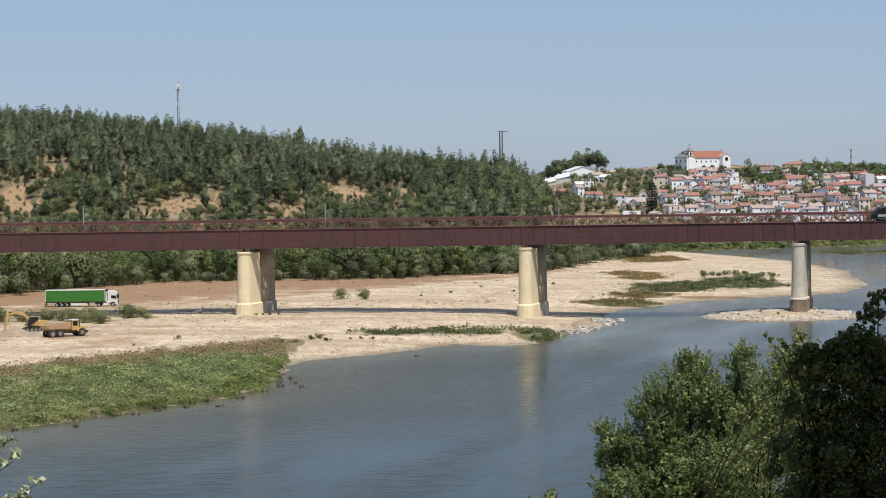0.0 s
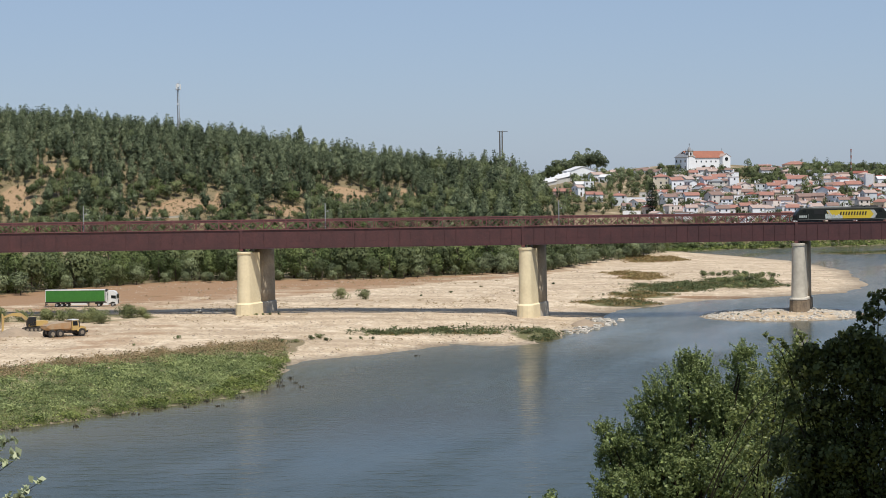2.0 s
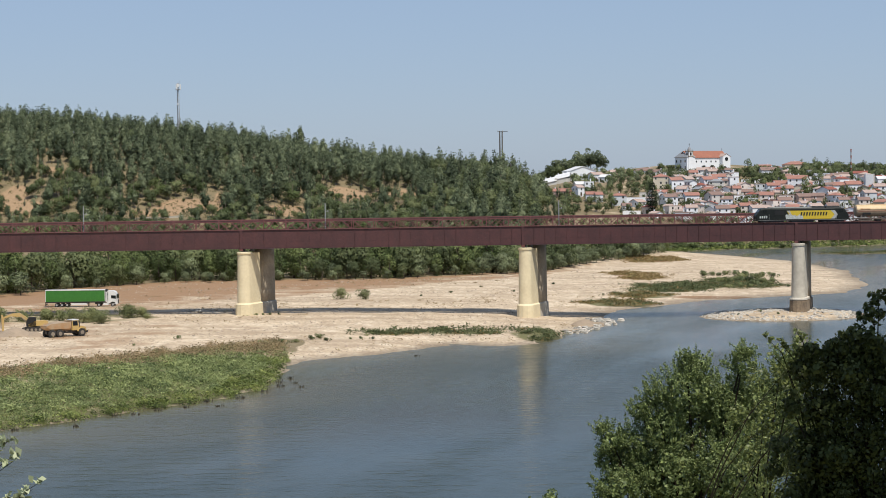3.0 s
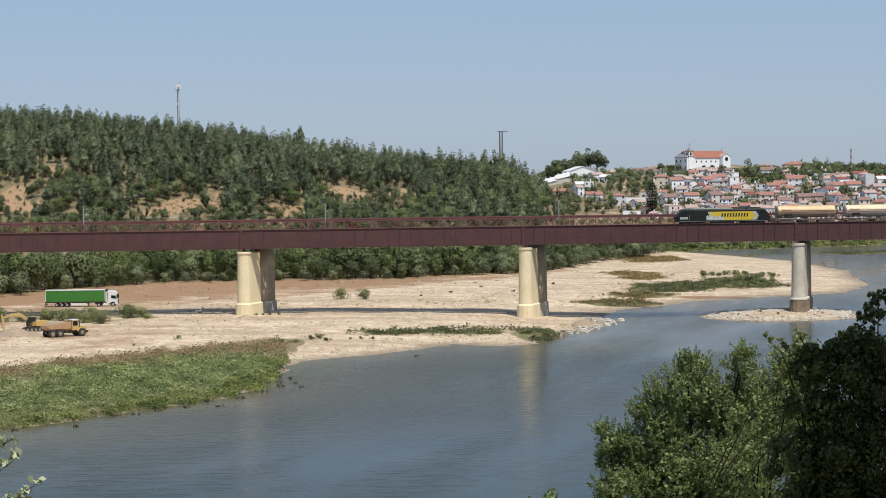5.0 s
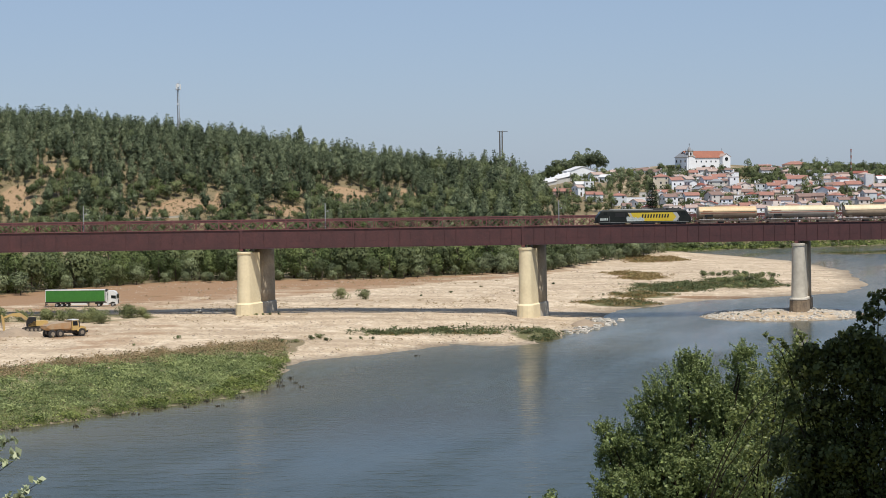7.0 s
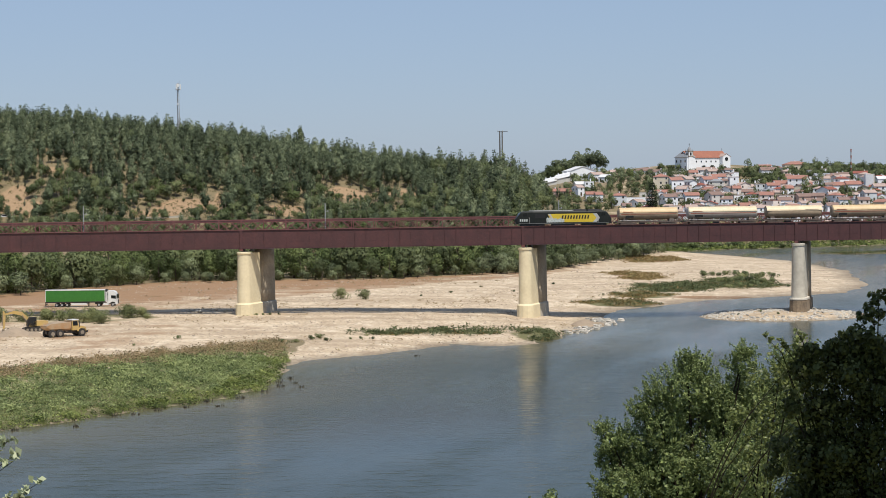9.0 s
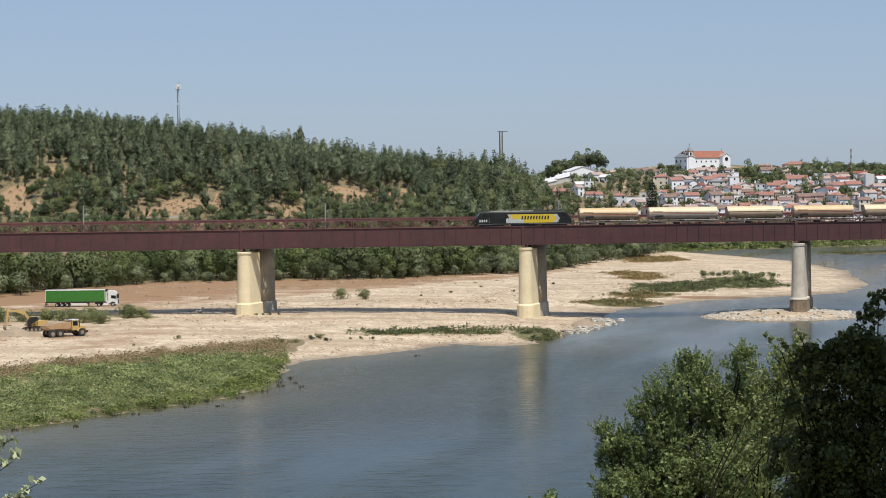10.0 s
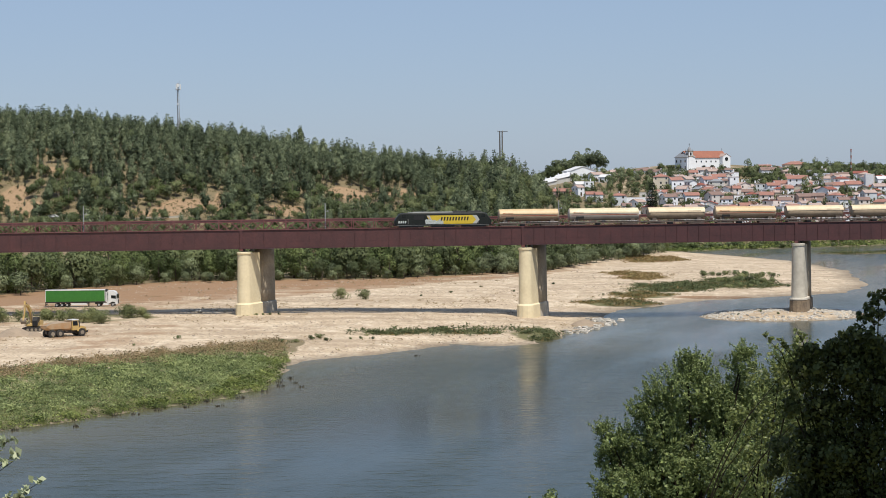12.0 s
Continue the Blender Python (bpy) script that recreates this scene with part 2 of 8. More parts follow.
def ground_material():
    m = material("sand_soil_and_dry_grass", (0.60, 0.485, 0.345), (0.46, 0.36, 0.25), 0.05, 0.95, bump=0.6, bump_scale=0.9, fine=11, low=0.42, high=0.58)
    nt = m.node_tree
    nd, ln = nt.nodes, nt.links
    b = nd["Principled BSDF"]
    out = b.inputs["Base Color"].links[0].from_socket
    at = nd.new("ShaderNodeAttribute")
    at.attribute_name = "cover"
    sep = nd.new("ShaderNodeSeparateColor")
    ln.new(at.outputs["Color"], sep.inputs[0])
    co = nd.new("ShaderNodeNewGeometry")
    patch = nd.new("ShaderNodeTexNoise")
    patch.inputs["Scale"].default_value, patch.inputs["Detail"].default_value = 0.11, 6
    ln.new(co.outputs["Position"], patch.inputs["Vector"])
    fleck = nd.new("ShaderNodeTexNoise")
    fleck.inputs["Scale"].default_value, fleck.inputs["Detail"].default_value = 0.9, 4
    ln.new(co.outputs["Position"], fleck.inputs["Vector"])
    # gravel flecks, and streaks left by high water along the bank
    stones = nd.new("ShaderNodeTexNoise")
    stones.inputs["Scale"].default_value, stones.inputs["Detail"].default_value = 1.6, 6
    ln.new(co.outputs["Position"], stones.inputs["Vector"])
    along = nd.new("ShaderNodeMapping")
    along.inputs["Rotation"].default_value = (0, 0, -0.35)
    along.inputs["Scale"].default_value = (0.018, 0.16, 0.1)
    ln.new(co.outputs["Position"], along.inputs["Vector"])
    streak = nd.new("ShaderNodeTexNoise")
    streak.inputs["Scale"].default_value, streak.inputs["Detail"].default_value = 1.0, 5
    ln.new(along.outputs[0], streak.inputs["Vector"])
    strewn = nd.new("ShaderNodeMapping")
    strewn.inputs["Rotation"].default_value = (0, 0, 0.12)
    strewn.inputs["Scale"].default_value = (0.42, 0.15, 0.3)
    ln.new(co.outputs["Position"], strewn.inputs["Vector"])
    cobble = nd.new("ShaderNodeTexNoise")
    cobble.inputs["Scale"].default_value, cobble.inputs["Detail"].default_value, cobble.inputs["Roughness"].default_value = 1.0, 6, 0.68
    ln.new(strewn.outputs[0], cobble.inputs["Vector"])
    for source, lo, hi, much, tint in ((cobble, 0.47, 0.36, 0.75, (0.70, 0.60, 0.455, 1)), (cobble, 0.54, 0.68, 0.75, (0.33, 0.245, 0.16, 1)), (streak, 0.47, 0.64, 0.62, (0.35, 0.26, 0.17, 1)), (stones, 0.52, 0.64, 0.75, (0.26, 0.20, 0.145, 1))):
        rng = nd.new("ShaderNodeMapRange")
        rng.inputs["From Min"].default_value, rng.inputs["From Max"].default_value, rng.inputs["To Max"].default_value = lo, hi, much
        ln.new(source.outputs["Fac"], rng.inputs["Value"])
        mx = nd.new("ShaderNodeMix")
        mx.data_type = "RGBA"
        mx.inputs["B"].default_value = tint
        ln.new(rng.outputs[0], mx.inputs["Factor"])
        ln.new(out, mx.inputs["A"])
        out = mx.outputs["Result"]
    for k, (ca, cb) in enumerate((((0.33, 0.20, 0.105), (0.22, 0.13, 0.07)), ((0.10, 0.115, 0.04), (0.17, 0.14, 0.06)), ((0.25, 0.19, 0.11), (0.14, 0.118, 0.062)), ((0.38, 0.26, 0.15), (0.25, 0.165, 0.095)))):
        tone = nd.new("ShaderNodeMix")
        tone.data_type = "RGBA"
        tone.inputs["A"].default_value, tone.inputs["B"].default_value = (*ca, 1), (*cb, 1)
        ln.new(fleck.outputs["Fac"], tone.inputs["Factor"])
        # the edge of each cover is broken up by the patches
        edge = nd.new("ShaderNodeMath")
        edge.operation = "MULTIPLY_ADD"
        edge.inputs[1].default_value = 1.3
        ln.new(patch.outputs["Fac"], edge.inputs[0])
        ln.new(sep.outputs[k] if k < 3 else at.outputs["Alpha"], edge.inputs[2])
        step = nd.new("ShaderNodeMapRange")
        step.inputs["From Min"].default_value, step.inputs["From Max"].default_value = 1.0, 1.35
        ln.new(edge.outputs[0], step.inputs["Value"])
        mix = nd.new("ShaderNodeMix")
        mix.data_type = "RGBA"
        ln.new(step.outputs[0], mix.inputs["Factor"])
        ln.new(out, mix.inputs["A"])
        ln.new(tone.outputs["Result"], mix.inputs["B"])
        out = mix.outputs["Result"]
    # wet sand along the waterline
    xyz = nd.new("ShaderNodeSeparateXYZ")
    ln.new(co.outputs["Position"], xyz.inputs[0])
    wet = nd.new("ShaderNodeMapRange")
    wet.inputs["From Min"].default_value, wet.inputs["From Max"].default_value = 0.12, 0.5
    wet.inputs["To Min"].default_value, wet.inputs["To Max"].default_value = 0.55, 1.0
    ln.new(xyz.outputs["Z"], wet.inputs["Value"])
    damp = nd.new("ShaderNodeMix")
    damp.data_type = "RGBA"
    damp.blend_type = "MULTIPLY"
    damp.inputs["Factor"].default_value = 1.0
    grey = nd.new("ShaderNodeCombineColor")
    for k in range(3):
        ln.new(wet.outputs[0], grey.inputs[k])
    ln.new(out, damp.inputs["A"])
    ln.new(grey.outputs[0], damp.inputs["B"])
    ln.new(damp.outputs["Result"], b.inputs["Base Color"])
    return m


def cover(x, y, z):
    """How far each spot is bare ochre soil, green growth and dry grass."""
    u = x / np.maximum(y, 60)
    sd = shore_distance(x, y)
    tree = np.interp(u, TREE_U, TREE_Y)
    e = np.interp(u, (-0.24, -0.16, -0.086, -0.01, 0.035), (-70, -120, -84, -42, -30))
    soil = (0.58 * smooth(e - 14, e + 10, y - tree) + 0.32 * smooth(e + 20, e + 50, y - tree)) * smooth(0.10, 0.05, u) * (y < 860)
    soil = np.maximum(soil, 0.42 * smooth(620, 700, y) * (u < 0.08) * (sd > 0))
    soil = np.maximum(soil, 0.40 * smooth(-0.10, -0.16, u) * smooth(335, 360, y) * (y < 480))
    bare = np.zeros_like(x)
    for ex, ey, rx, ry in CLEAR:
        bare = np.maximum(bare, 1.05 * smooth(1.35, 0.7, np.hypot((x - ex) / rx, (y - ey) / ry)))
    green = np.zeros_like(x)
    for ex, ey, rx, ry, g in GREENS:
        if g < 0.4:
            soil = np.maximum(soil, 0.75 * smooth(1.2, 0.7, np.hypot((x - ex) / rx, (y - ey) / ry)))
        green = np.maximum(green, g * smooth(1.15, 0.75, np.hypot((x - ex) / rx, (y - ey) / ry)))
    green = np.maximum(green, 0.8 * smooth(45, 20, sd) * (sd > 0) * smooth(352, 338, y) * smooth(-20, -34, x))
    green = np.where((sd < 0) & (y < 200), 0.8, green)
    green = np.maximum(green, 0.75 * smooth(1400, 1500, y))
    green = np.maximum(green, 0.85 * smooth(75, 50, sd) * (sd > 1) * (y > 890) * (u > 0.08))
    dry = 0.7 * smooth(0.05, 0.075, u) * smooth(895, 920, y) * smooth(4, 20, sd)
    dry = np.maximum(dry, 1.1 * smooth(-5, 15, y - tree) * (u < 0.08) * (sd > 0) * np.where(bare > 0.5, 0.35, 1.0))
    dry = np.maximum(dry, 0.9 * smooth(2, 8, sd) * (y > 900) * (u > 0.08) * (y < 1010))
    fringe = y - np.interp(x, (-95, -74, -66, -56, -42.6, -34.5, -28), (296, 311, 327, 342, 362, 371, 372))
    dry = np.maximum(dry, 0.85 * smooth(-26, -14, fringe) * smooth(12, 0, fringe) * (x < -28) * (x > -110) * (sd > 0))
    return soil, green, dry, bare


# bare patches on the hillside: x, y, half width, half depth
CLEAR = [(-168, 730, 6, 15), (-158, 717, 5, 8), (-98, 729, 13, 11), (-111, 716, 9, 7), (-60, 732, 9, 12), (-38, 770, 9, 10), (-19, 787, 8, 8), (-88, 745, 3, 5), (-16.5, 753, 3, 7), (-157, 766, 7, 4), (37, 838, 6, 10)]
# growth on the open gravel: x, y, half width, half depth, strength
GREENS = [(46.5, 497, 10, 13, 0.8), (57, 528, 9, 14, 0.8), (66, 556, 11, 18, 0.85), (76, 567, 11, 17, 0.85), (0, 394, 16, 5, 0.8), (19, 391, 6, 12, 0.85), (92, 578, 11, 26, 0.6), (-10, 391, 7, 4, 0.75),
          (65, 630, 8, 30, 0.3), (84, 752, 13, 22, 0.3), (75, 521, 14, 5, 0.2), (-86, 425, 24, 14, 0.6), (205, 846, 40, 9, 0.8)]
GROUND = ground_material()


def water_material():
    m = material("river_water", (0.015, 0.031, 0.030), (0.036, 0.050, 0.043), 0.012, 0.2, spec=0.25)
    nt = m.node_tree
    nd, ln = nt.nodes, nt.links
    b = nd["Principled BSDF"]
    b.inputs["IOR"].default_value = 1.33
    # the sandy bed shows through where the river is shallow
    deep = b.inputs["Base Color"].links[0].from_socket
    bed = nd.new("ShaderNodeAttribute")
    bed.attribute_name = "shallow"
    tint = nd.new("ShaderNodeMix")
    tint.data_type = "RGBA"
    tint.inputs["B"].default_value = (0.112, 0.100, 0.060, 1)
    ln.new(bed.outputs["Fac"], tint.inputs["Factor"])
    ln.new(deep, tint.inputs["A"])
    ln.new(tint.outputs["Result"], b.inputs["Base Color"])
    co = nd.new("ShaderNodeNewGeometry")
    # wind streaks lie along the river
    mp = nd.new("ShaderNodeMapping")
    mp.vector_type = "TEXTURE"
    mp.inputs["Rotation"].default_value = (0, 0, 1.3)
    mp.inputs["Scale"].default_value = (95, 20, 1)
    ln.new(co.outputs["Position"], mp.inputs["Vector"])
    st = nd.new("ShaderNodeTexNoise")
    st.inputs["Scale"].default_value, st.inputs["Detail"].default_value = 1.0, 6
    ln.new(mp.outputs[0], st.inputs["Vector"])
    rg = nd.new("ShaderNodeMapRange")
    rg.inputs["From Min"].default_value, rg.inputs["From Max"].default_value = 0.35, 0.65
    rg.inputs["To Min"].default_value, rg.inputs["To Max"].default_value = 0.13, 0.27
    ln.new(st.outputs["Fac"], rg.inputs["Value"])
    ln.new(rg.outputs[0], b.inputs["Roughness"])
    # small ripples, longer across than along
    mq = nd.new("ShaderNodeMapping")
    mq.inputs["Rotation"].default_value = (0, 0, -0.2)
    mq.inputs["Scale"].default_value = (0.45, 1.0, 1)
    ln.new(co.outputs["Position"], mq.inputs["Vector"])
    rp = nd.new("ShaderNodeTexNoise")
    rp.inputs["Scale"].default_value, rp.inputs["Detail"].default_value = 0.9, 5
    ln.new(mq.outputs[0], rp.inputs["Vector"])
    mw = nd.new("ShaderNodeMapping")
    mw.inputs["Rotation"].default_value = (0, 0, -0.3)
    mw.inputs["Scale"].default_value = (0.24, 0.55, 1)
    ln.new(co.outputs["Position"], mw.inputs["Vector"])
    wv = nd.new("ShaderNodeTexNoise")
    wv.inputs["Scale"].default_value, wv.inputs["Detail"].default_value = 1.0, 3
    ln.new(mw.outputs[0], wv.inputs["Vector"])
    # gusts: the waves stand up in the rough patches and lie down in the calm ones
    gust = nd.new("ShaderNodeMapRange")
    gust.inputs["From Min"].default_value, gust.inputs["From Max"].default_value = 0.38, 0.62
    gust.inputs["To Min"].default_value, gust.inputs["To Max"].default_value = 0.05, 2.0
    ln.new(st.outputs["Fac"], gust.inputs["Value"])
    tall = nd.new("ShaderNodeMath")
    tall.operation = "MULTIPLY"
    crest = nd.new("ShaderNodeMapRange")
    crest.inputs["From Min"].default_value, crest.inputs["From Max"].default_value = 0.50, 0.66
    ln.new(wv.outputs["Fac"], crest.inputs["Value"])
    ln.new(crest.outputs[0], tall.inputs[0])
    ln.new(gust.outputs[0], tall.inputs[1])
    both = nd.new("ShaderNodeMath")
    both.operation = "MULTIPLY_ADD"
    both.inputs[1].default_value = 0.55
    ln.new(rp.outputs["Fac"], both.inputs[0])
    ln.new(tall.outputs[0], both.inputs[2])
    bp = nd.new("ShaderNodeBump")
    bp.inputs["Strength"].default_value, bp.inputs["Distance"].default_value = 0.26, 0.12
    ln.new(both.outputs[0], bp.inputs["Height"])
    ln.new(bp.outputs[0], b.inputs["Normal"])
    return m


WATER = water_material()
build_ground()
build_water()


# ---- railway and road bridge ----
def plan_ring(z, grow, r0=1.45, back=8.6, nose=16, y0=0.0):
    """The outline of a pier: a long block with round noses."""
    r = r0 + grow
    out = []
    for k in range(nose + 1):
        t = math.pi + math.pi * k / nose
        out.append((r * math.cos(t), y0 + r0 + r * math.sin(t), z))
    for k in range(nose + 1):
        t = math.pi * k / nose
        out.append((r * math.cos(t), y0 + back - r0 + r * math.sin(t), z))
    return out


def build_piers():
    skew = Matrix.Rotation(radians(-23.2), 4, "Z")
    labels = {True: "tall cream masonry bridge pier with round nose and plinth", False: "tall grey stained masonry bridge pier on rocks in the river"}
    for s, base, mat in ((0, 2.75, PALE_STONE), (SPAN, 1.35, PALE_STONE), (2 * SPAN, 1.3, GREY_STONE), (3 * SPAN, 1.0, PALE_STONE), (-SPAN, 3.0, PALE_STONE), (-2 * SPAN, 3.0, PALE_STONE), (4 * SPAN, 0.5, PALE_STONE), (5 * SPAN, 0.5, PALE_STONE)):
        p = thing("bridge_pier", BRIDGE @ Matrix.Translation((s, -0.75, 0)) @ skew, labels[mat is PALE_STONE], "bridge pier", "piers of the bridge")
        rings = [plan_ring(base + 2.6 + k * (BOTTOM - 3.6 - base) / 6, 0.20 * (1 - k / 6)) for k in range(7)]
        shaft = Mesh().loft(rings, ends=False)
        shaft.add(rings[-1], [tuple(range(len(rings[-1])))])
        shaft.soft = True
        part("shaft", shaft, mat, p)
        plinth = Mesh().loft([plan_ring(base - 2.0, 0.75, nose=6), plan_ring(base + 2.6, 0.60, nose=6), plan_ring(base + 2.92, 0.22, nose=6)])
        part("plinth", plinth, STAINED if mat is GREY_STONE else mat, p)
        # the pier behind, under the road, in a darker stone colour
        rear = dict(back=8.3, y0=9.2, nose=8)
        rings = [plan_ring(base + 2.6 + k * (BOTTOM - 3.0 - base) / 4, 0.16 * (1 - k / 4), 1.35, **rear) for k in range(5)]
        rear_mesh = Mesh().loft(rings)
        rear_mesh.soft = True
        back = part("rear_shaft", rear_mesh, REAR_STONE, p, "darker grey-brown masonry shaft")
        part("rear_plinth", Mesh().loft([plan_ring(base - 2.0, 0.6, 1.35, **rear), plan_ring(base + 2.5, 0.45, 1.35, **rear), plan_ring(base + 2.8, 0.18, 1.35, **rear)]), STAINED if mat is GREY_STONE else OLD_PLINTH, back)
        if mat is GREY_STONE:
            part("ledge", Mesh().loft([plan_ring(base + 2.75, 0.64, nose=12), plan_ring(base + 3.15, 0.64, nose=12), plan_ring(base + 3.3, 0.22, nose=12)]), PALE_LEDGE, p, "pale stone ledge")
        part("cap", Mesh().loft([plan_ring(BOTTOM - 1.25, 0.05, back=3.4), plan_ring(BOTTOM - 1.15, 0.19, back=3.4), plan_ring(BOTTOM - 0.78, 0.20, back=3.4), plan_ring(BOTTOM - 0.68, 0.08, back=3.4)]), mat, p)
        for k, b in enumerate((1.5, 6.2, 10.4, 15.6)):
            part("bearing", Mesh().box(-0.55, 0.55, b - 0.45, b + 0.45, BOTTOM - 0.70, BOTTOM - 0.45).box(-0.35, 0.35, b - 0.3, b + 0.3, BOTTOM - 0.45, BOTTOM), DARK_STEEL, p)


def build_bridge():
    s0, s1 = -3 * SPAN, 6 * SPAN
    panel = SPAN / 25
    rb = thing("railway_bridge", BRIDGE, "long dark red riveted plate girder railway bridge", "bridge")
    for b, nm in ((0.0, "front_girder"), (4.9, "rear_girder")):
        g = part(nm, Mesh().box(s0, s1, b, b + 0.05, BOTTOM + 0.06, TOP - 0.06), RED, rb)
        part("top_flange", Mesh().box(s0, s1, b - 0.24, b + 0.28, TOP - 0.06, TOP), RED_LIGHT, g)
        part("bottom_flange", Mesh().box(s0, s1, b - 0.28, b + 0.32, BOTTOM, BOTTOM + 0.06), RED, g)
        part("seam", Mesh().box(s0, s1, b - 0.02, b - 0.004, BOTTOM + 1.55, BOTTOM + 1.85), RED, g)
        rib = Mesh().box(-0.06, 0.06, -0.11, -0.004, BOTTOM + 0.06, TOP - 0.06).done("stiffener", RED)
        if b == 0.0:
            for k in range(-25, 76):
                part("stiffener", rib, None, g, at=Matrix.Translation((k * panel, b, 0)))
            post = Mesh().box(-0.34, 0.34, -0.24, -0.006, BOTTOM + 0.062, TOP - 0.062).done("bearing_post", RED)
            for k in range(-1, 4):
                part("bearing_post", post, None, g, at=Matrix.Translation((k * SPAN, b, 0)))
            foot = Mesh().box(-0.42, 0.42, -0.3, 0.3, BOTTOM - 0.45, BOTTOM).done("shoe", RED_LIGHT)
            for k in range(-1, 4):
                part("shoe", foot, None, g, at=Matrix.Translation((k * SPAN, b + 0.1, 0)))
    # open deck: cross beams, rail bearers, sleepers and rails, so that light falls through
    beam = Mesh().box(-0.14, 0.14, 0.06, 4.88, TOP - 1.9, TOP - 1.0).done("cross_beam", RED)
    tie = Mesh().box(-0.13, 0.13, 1.1, 4.1, RAIL - 0.42, RAIL - 0.17).done("sleeper", TIMBER)
    for k in range(-25, 76):
        part("cross_beam", beam, None, rb, at=Matrix.Translation((k * panel + panel / 2, 0, 0)))
    for k in range(-80, 210):
        part("sleeper", tie, None, rb, at=Matrix.Translation((k * 0.9, 0, 0)))
    for b in (TRACK - 0.8, TRACK + 0.8):
        part("rail_bearer", Mesh().box(s0, s1, b - 0.14, b + 0.14, TOP - 1.4, RAIL - 0.42), RED, rb)
        part("rail", Mesh().box(s0, s1, b - 0.035, b + 0.035, RAIL - 0.17, RAIL), DARK_STEEL, rb)
    part("walkway", Mesh().box(s0, s1, 4.35, 4.85, TOP - 0.16, TOP - 0.10), GALVANISED, rb)
    brace = Mesh()
    for a, c in (((0, 0.2), (panel, 4.7)), ((0, 4.7), (panel, 0.2))):
        brace.tube((a[0], a[1], BOTTOM + 0.25), (c[0], c[1], BOTTOM + 0.25), 0.09, k=4)
    brace = brace.done("wind_brace", RED)
    for k in range(-20, 70):
        part("wind_brace", brace, None, rb, at=Matrix.Translation((k * panel, 0, 0)))

    ro = thing("road_bridge", BRIDGE, "narrow dark red steel road bridge with lattice parapets", "bridge")
    part("deck", Mesh().box(s0, s1, 5.9, 13.3, RAIL - 0.75, RAIL - 0.45), BALLAST, ro)
    for b in (5.8, 13.4):
        part("road_girder", Mesh().box(s0, s1, b - 0.06, b + 0.06, BOTTOM + 1.6, RAIL - 0.2).box(s0, s1, b - 0.2, b + 0.2, BOTTOM + 1.52, BOTTOM + 1.6), RED, ro)
    # lattice parapets: posts, crosses, handrail and foot rail
    low, high = RAIL + 0.15, 24.78
    bay = 2 * panel
    cross = Mesh()
    for k in (0.25, 0.75):
        for d in (-1, 1):
            cross.tube((bay * k - d * panel * 0.42, 0.05 * d, low + 0.1), (bay * k + d * panel * 0.42, 0.05 * d, high - 0.5), 0.085, k=4)
    cross = cross.done("lattice", RED_LIGHT)
    posts = Mesh().box(-0.10, 0.10, -0.14, 0.14, RAIL - 0.5, high - 0.1).done("post", RED_LIGHT)
    for b in (5.6, 13.7):
        par = part("parapet" if b < 9 else "far_parapet", Mesh().box(s0, s1, b - 0.12, b + 0.12, high - 0.12, high), RED_LIGHT, ro)
        part("foot_rail", Mesh().box(s0, s1, b - 0.1, b + 0.1, low - 0.05, low + 0.1), RED_LIGHT, par)
        part("mid_rail", Mesh().box(s0, s1, b - 0.06, b + 0.06, high - 0.56, high - 0.46), RED_LIGHT, par)
        if b > 9:
            part("plate_band", Mesh().box(s0, s1, b - 0.03, b + 0.03, high - 0.62, high - 0.14), RED, par)
        for k in range(-13, 38):
            part("post", posts, None, par, at=Matrix.Translation((k * bay, b, 0)))
            part("lattice", cross, None, par, at=Matrix.Translation((k * bay, b, 0)))
    for s in (-36.4, 19.75, 75.4):
        lp = thing("lamp_post", BRIDGE @ Matrix.Translation((s, 6.1, RAIL - 0.45)), "slim grey galvanised steel post on the bridge", "lamp post", "posts along the bridge")
        part("pole", Mesh().tube((0, 0, 0), (0, 0, 6.9), 0.13, 0.10), GALVANISED, lp)
        part("base_plate", Mesh().box(-0.25, 0.25, -0.25, 0.25, 0, 0.06), GALVANISED, lp)
        part("bracket", Mesh().tube((0, 0, 4.9), (0.55, 0, 5.0), 0.05, k=6).box(0.5, 0.75, -0.12, 0.12, 4.85, 5.2), GALVANISED, lp)


REAR_STONE = material("darker_masonry", (0.44, 0.37, 0.275), (0.28, 0.235, 0.175), 0.4, 0.9, bump=0.5)
OLD_PLINTH = material("grey_masonry", (0.46, 0.43, 0.37), (0.33, 0.30, 0.25), 0.4, 0.9, bump=0.4)
STAINED = material("water_stained_stone", (0.30, 0.23, 0.15), (0.13, 0.10, 0.075), 0.5, 0.9, bump=0.4)
PALE_LEDGE = material("pale_stone", (0.62, 0.58, 0.50), None, 0.8, 0.85)
TIMBER = material("tarred_timber", (0.055, 0.045, 0.035), None, 2.0, 0.9)
build_piers()
build_bridge()


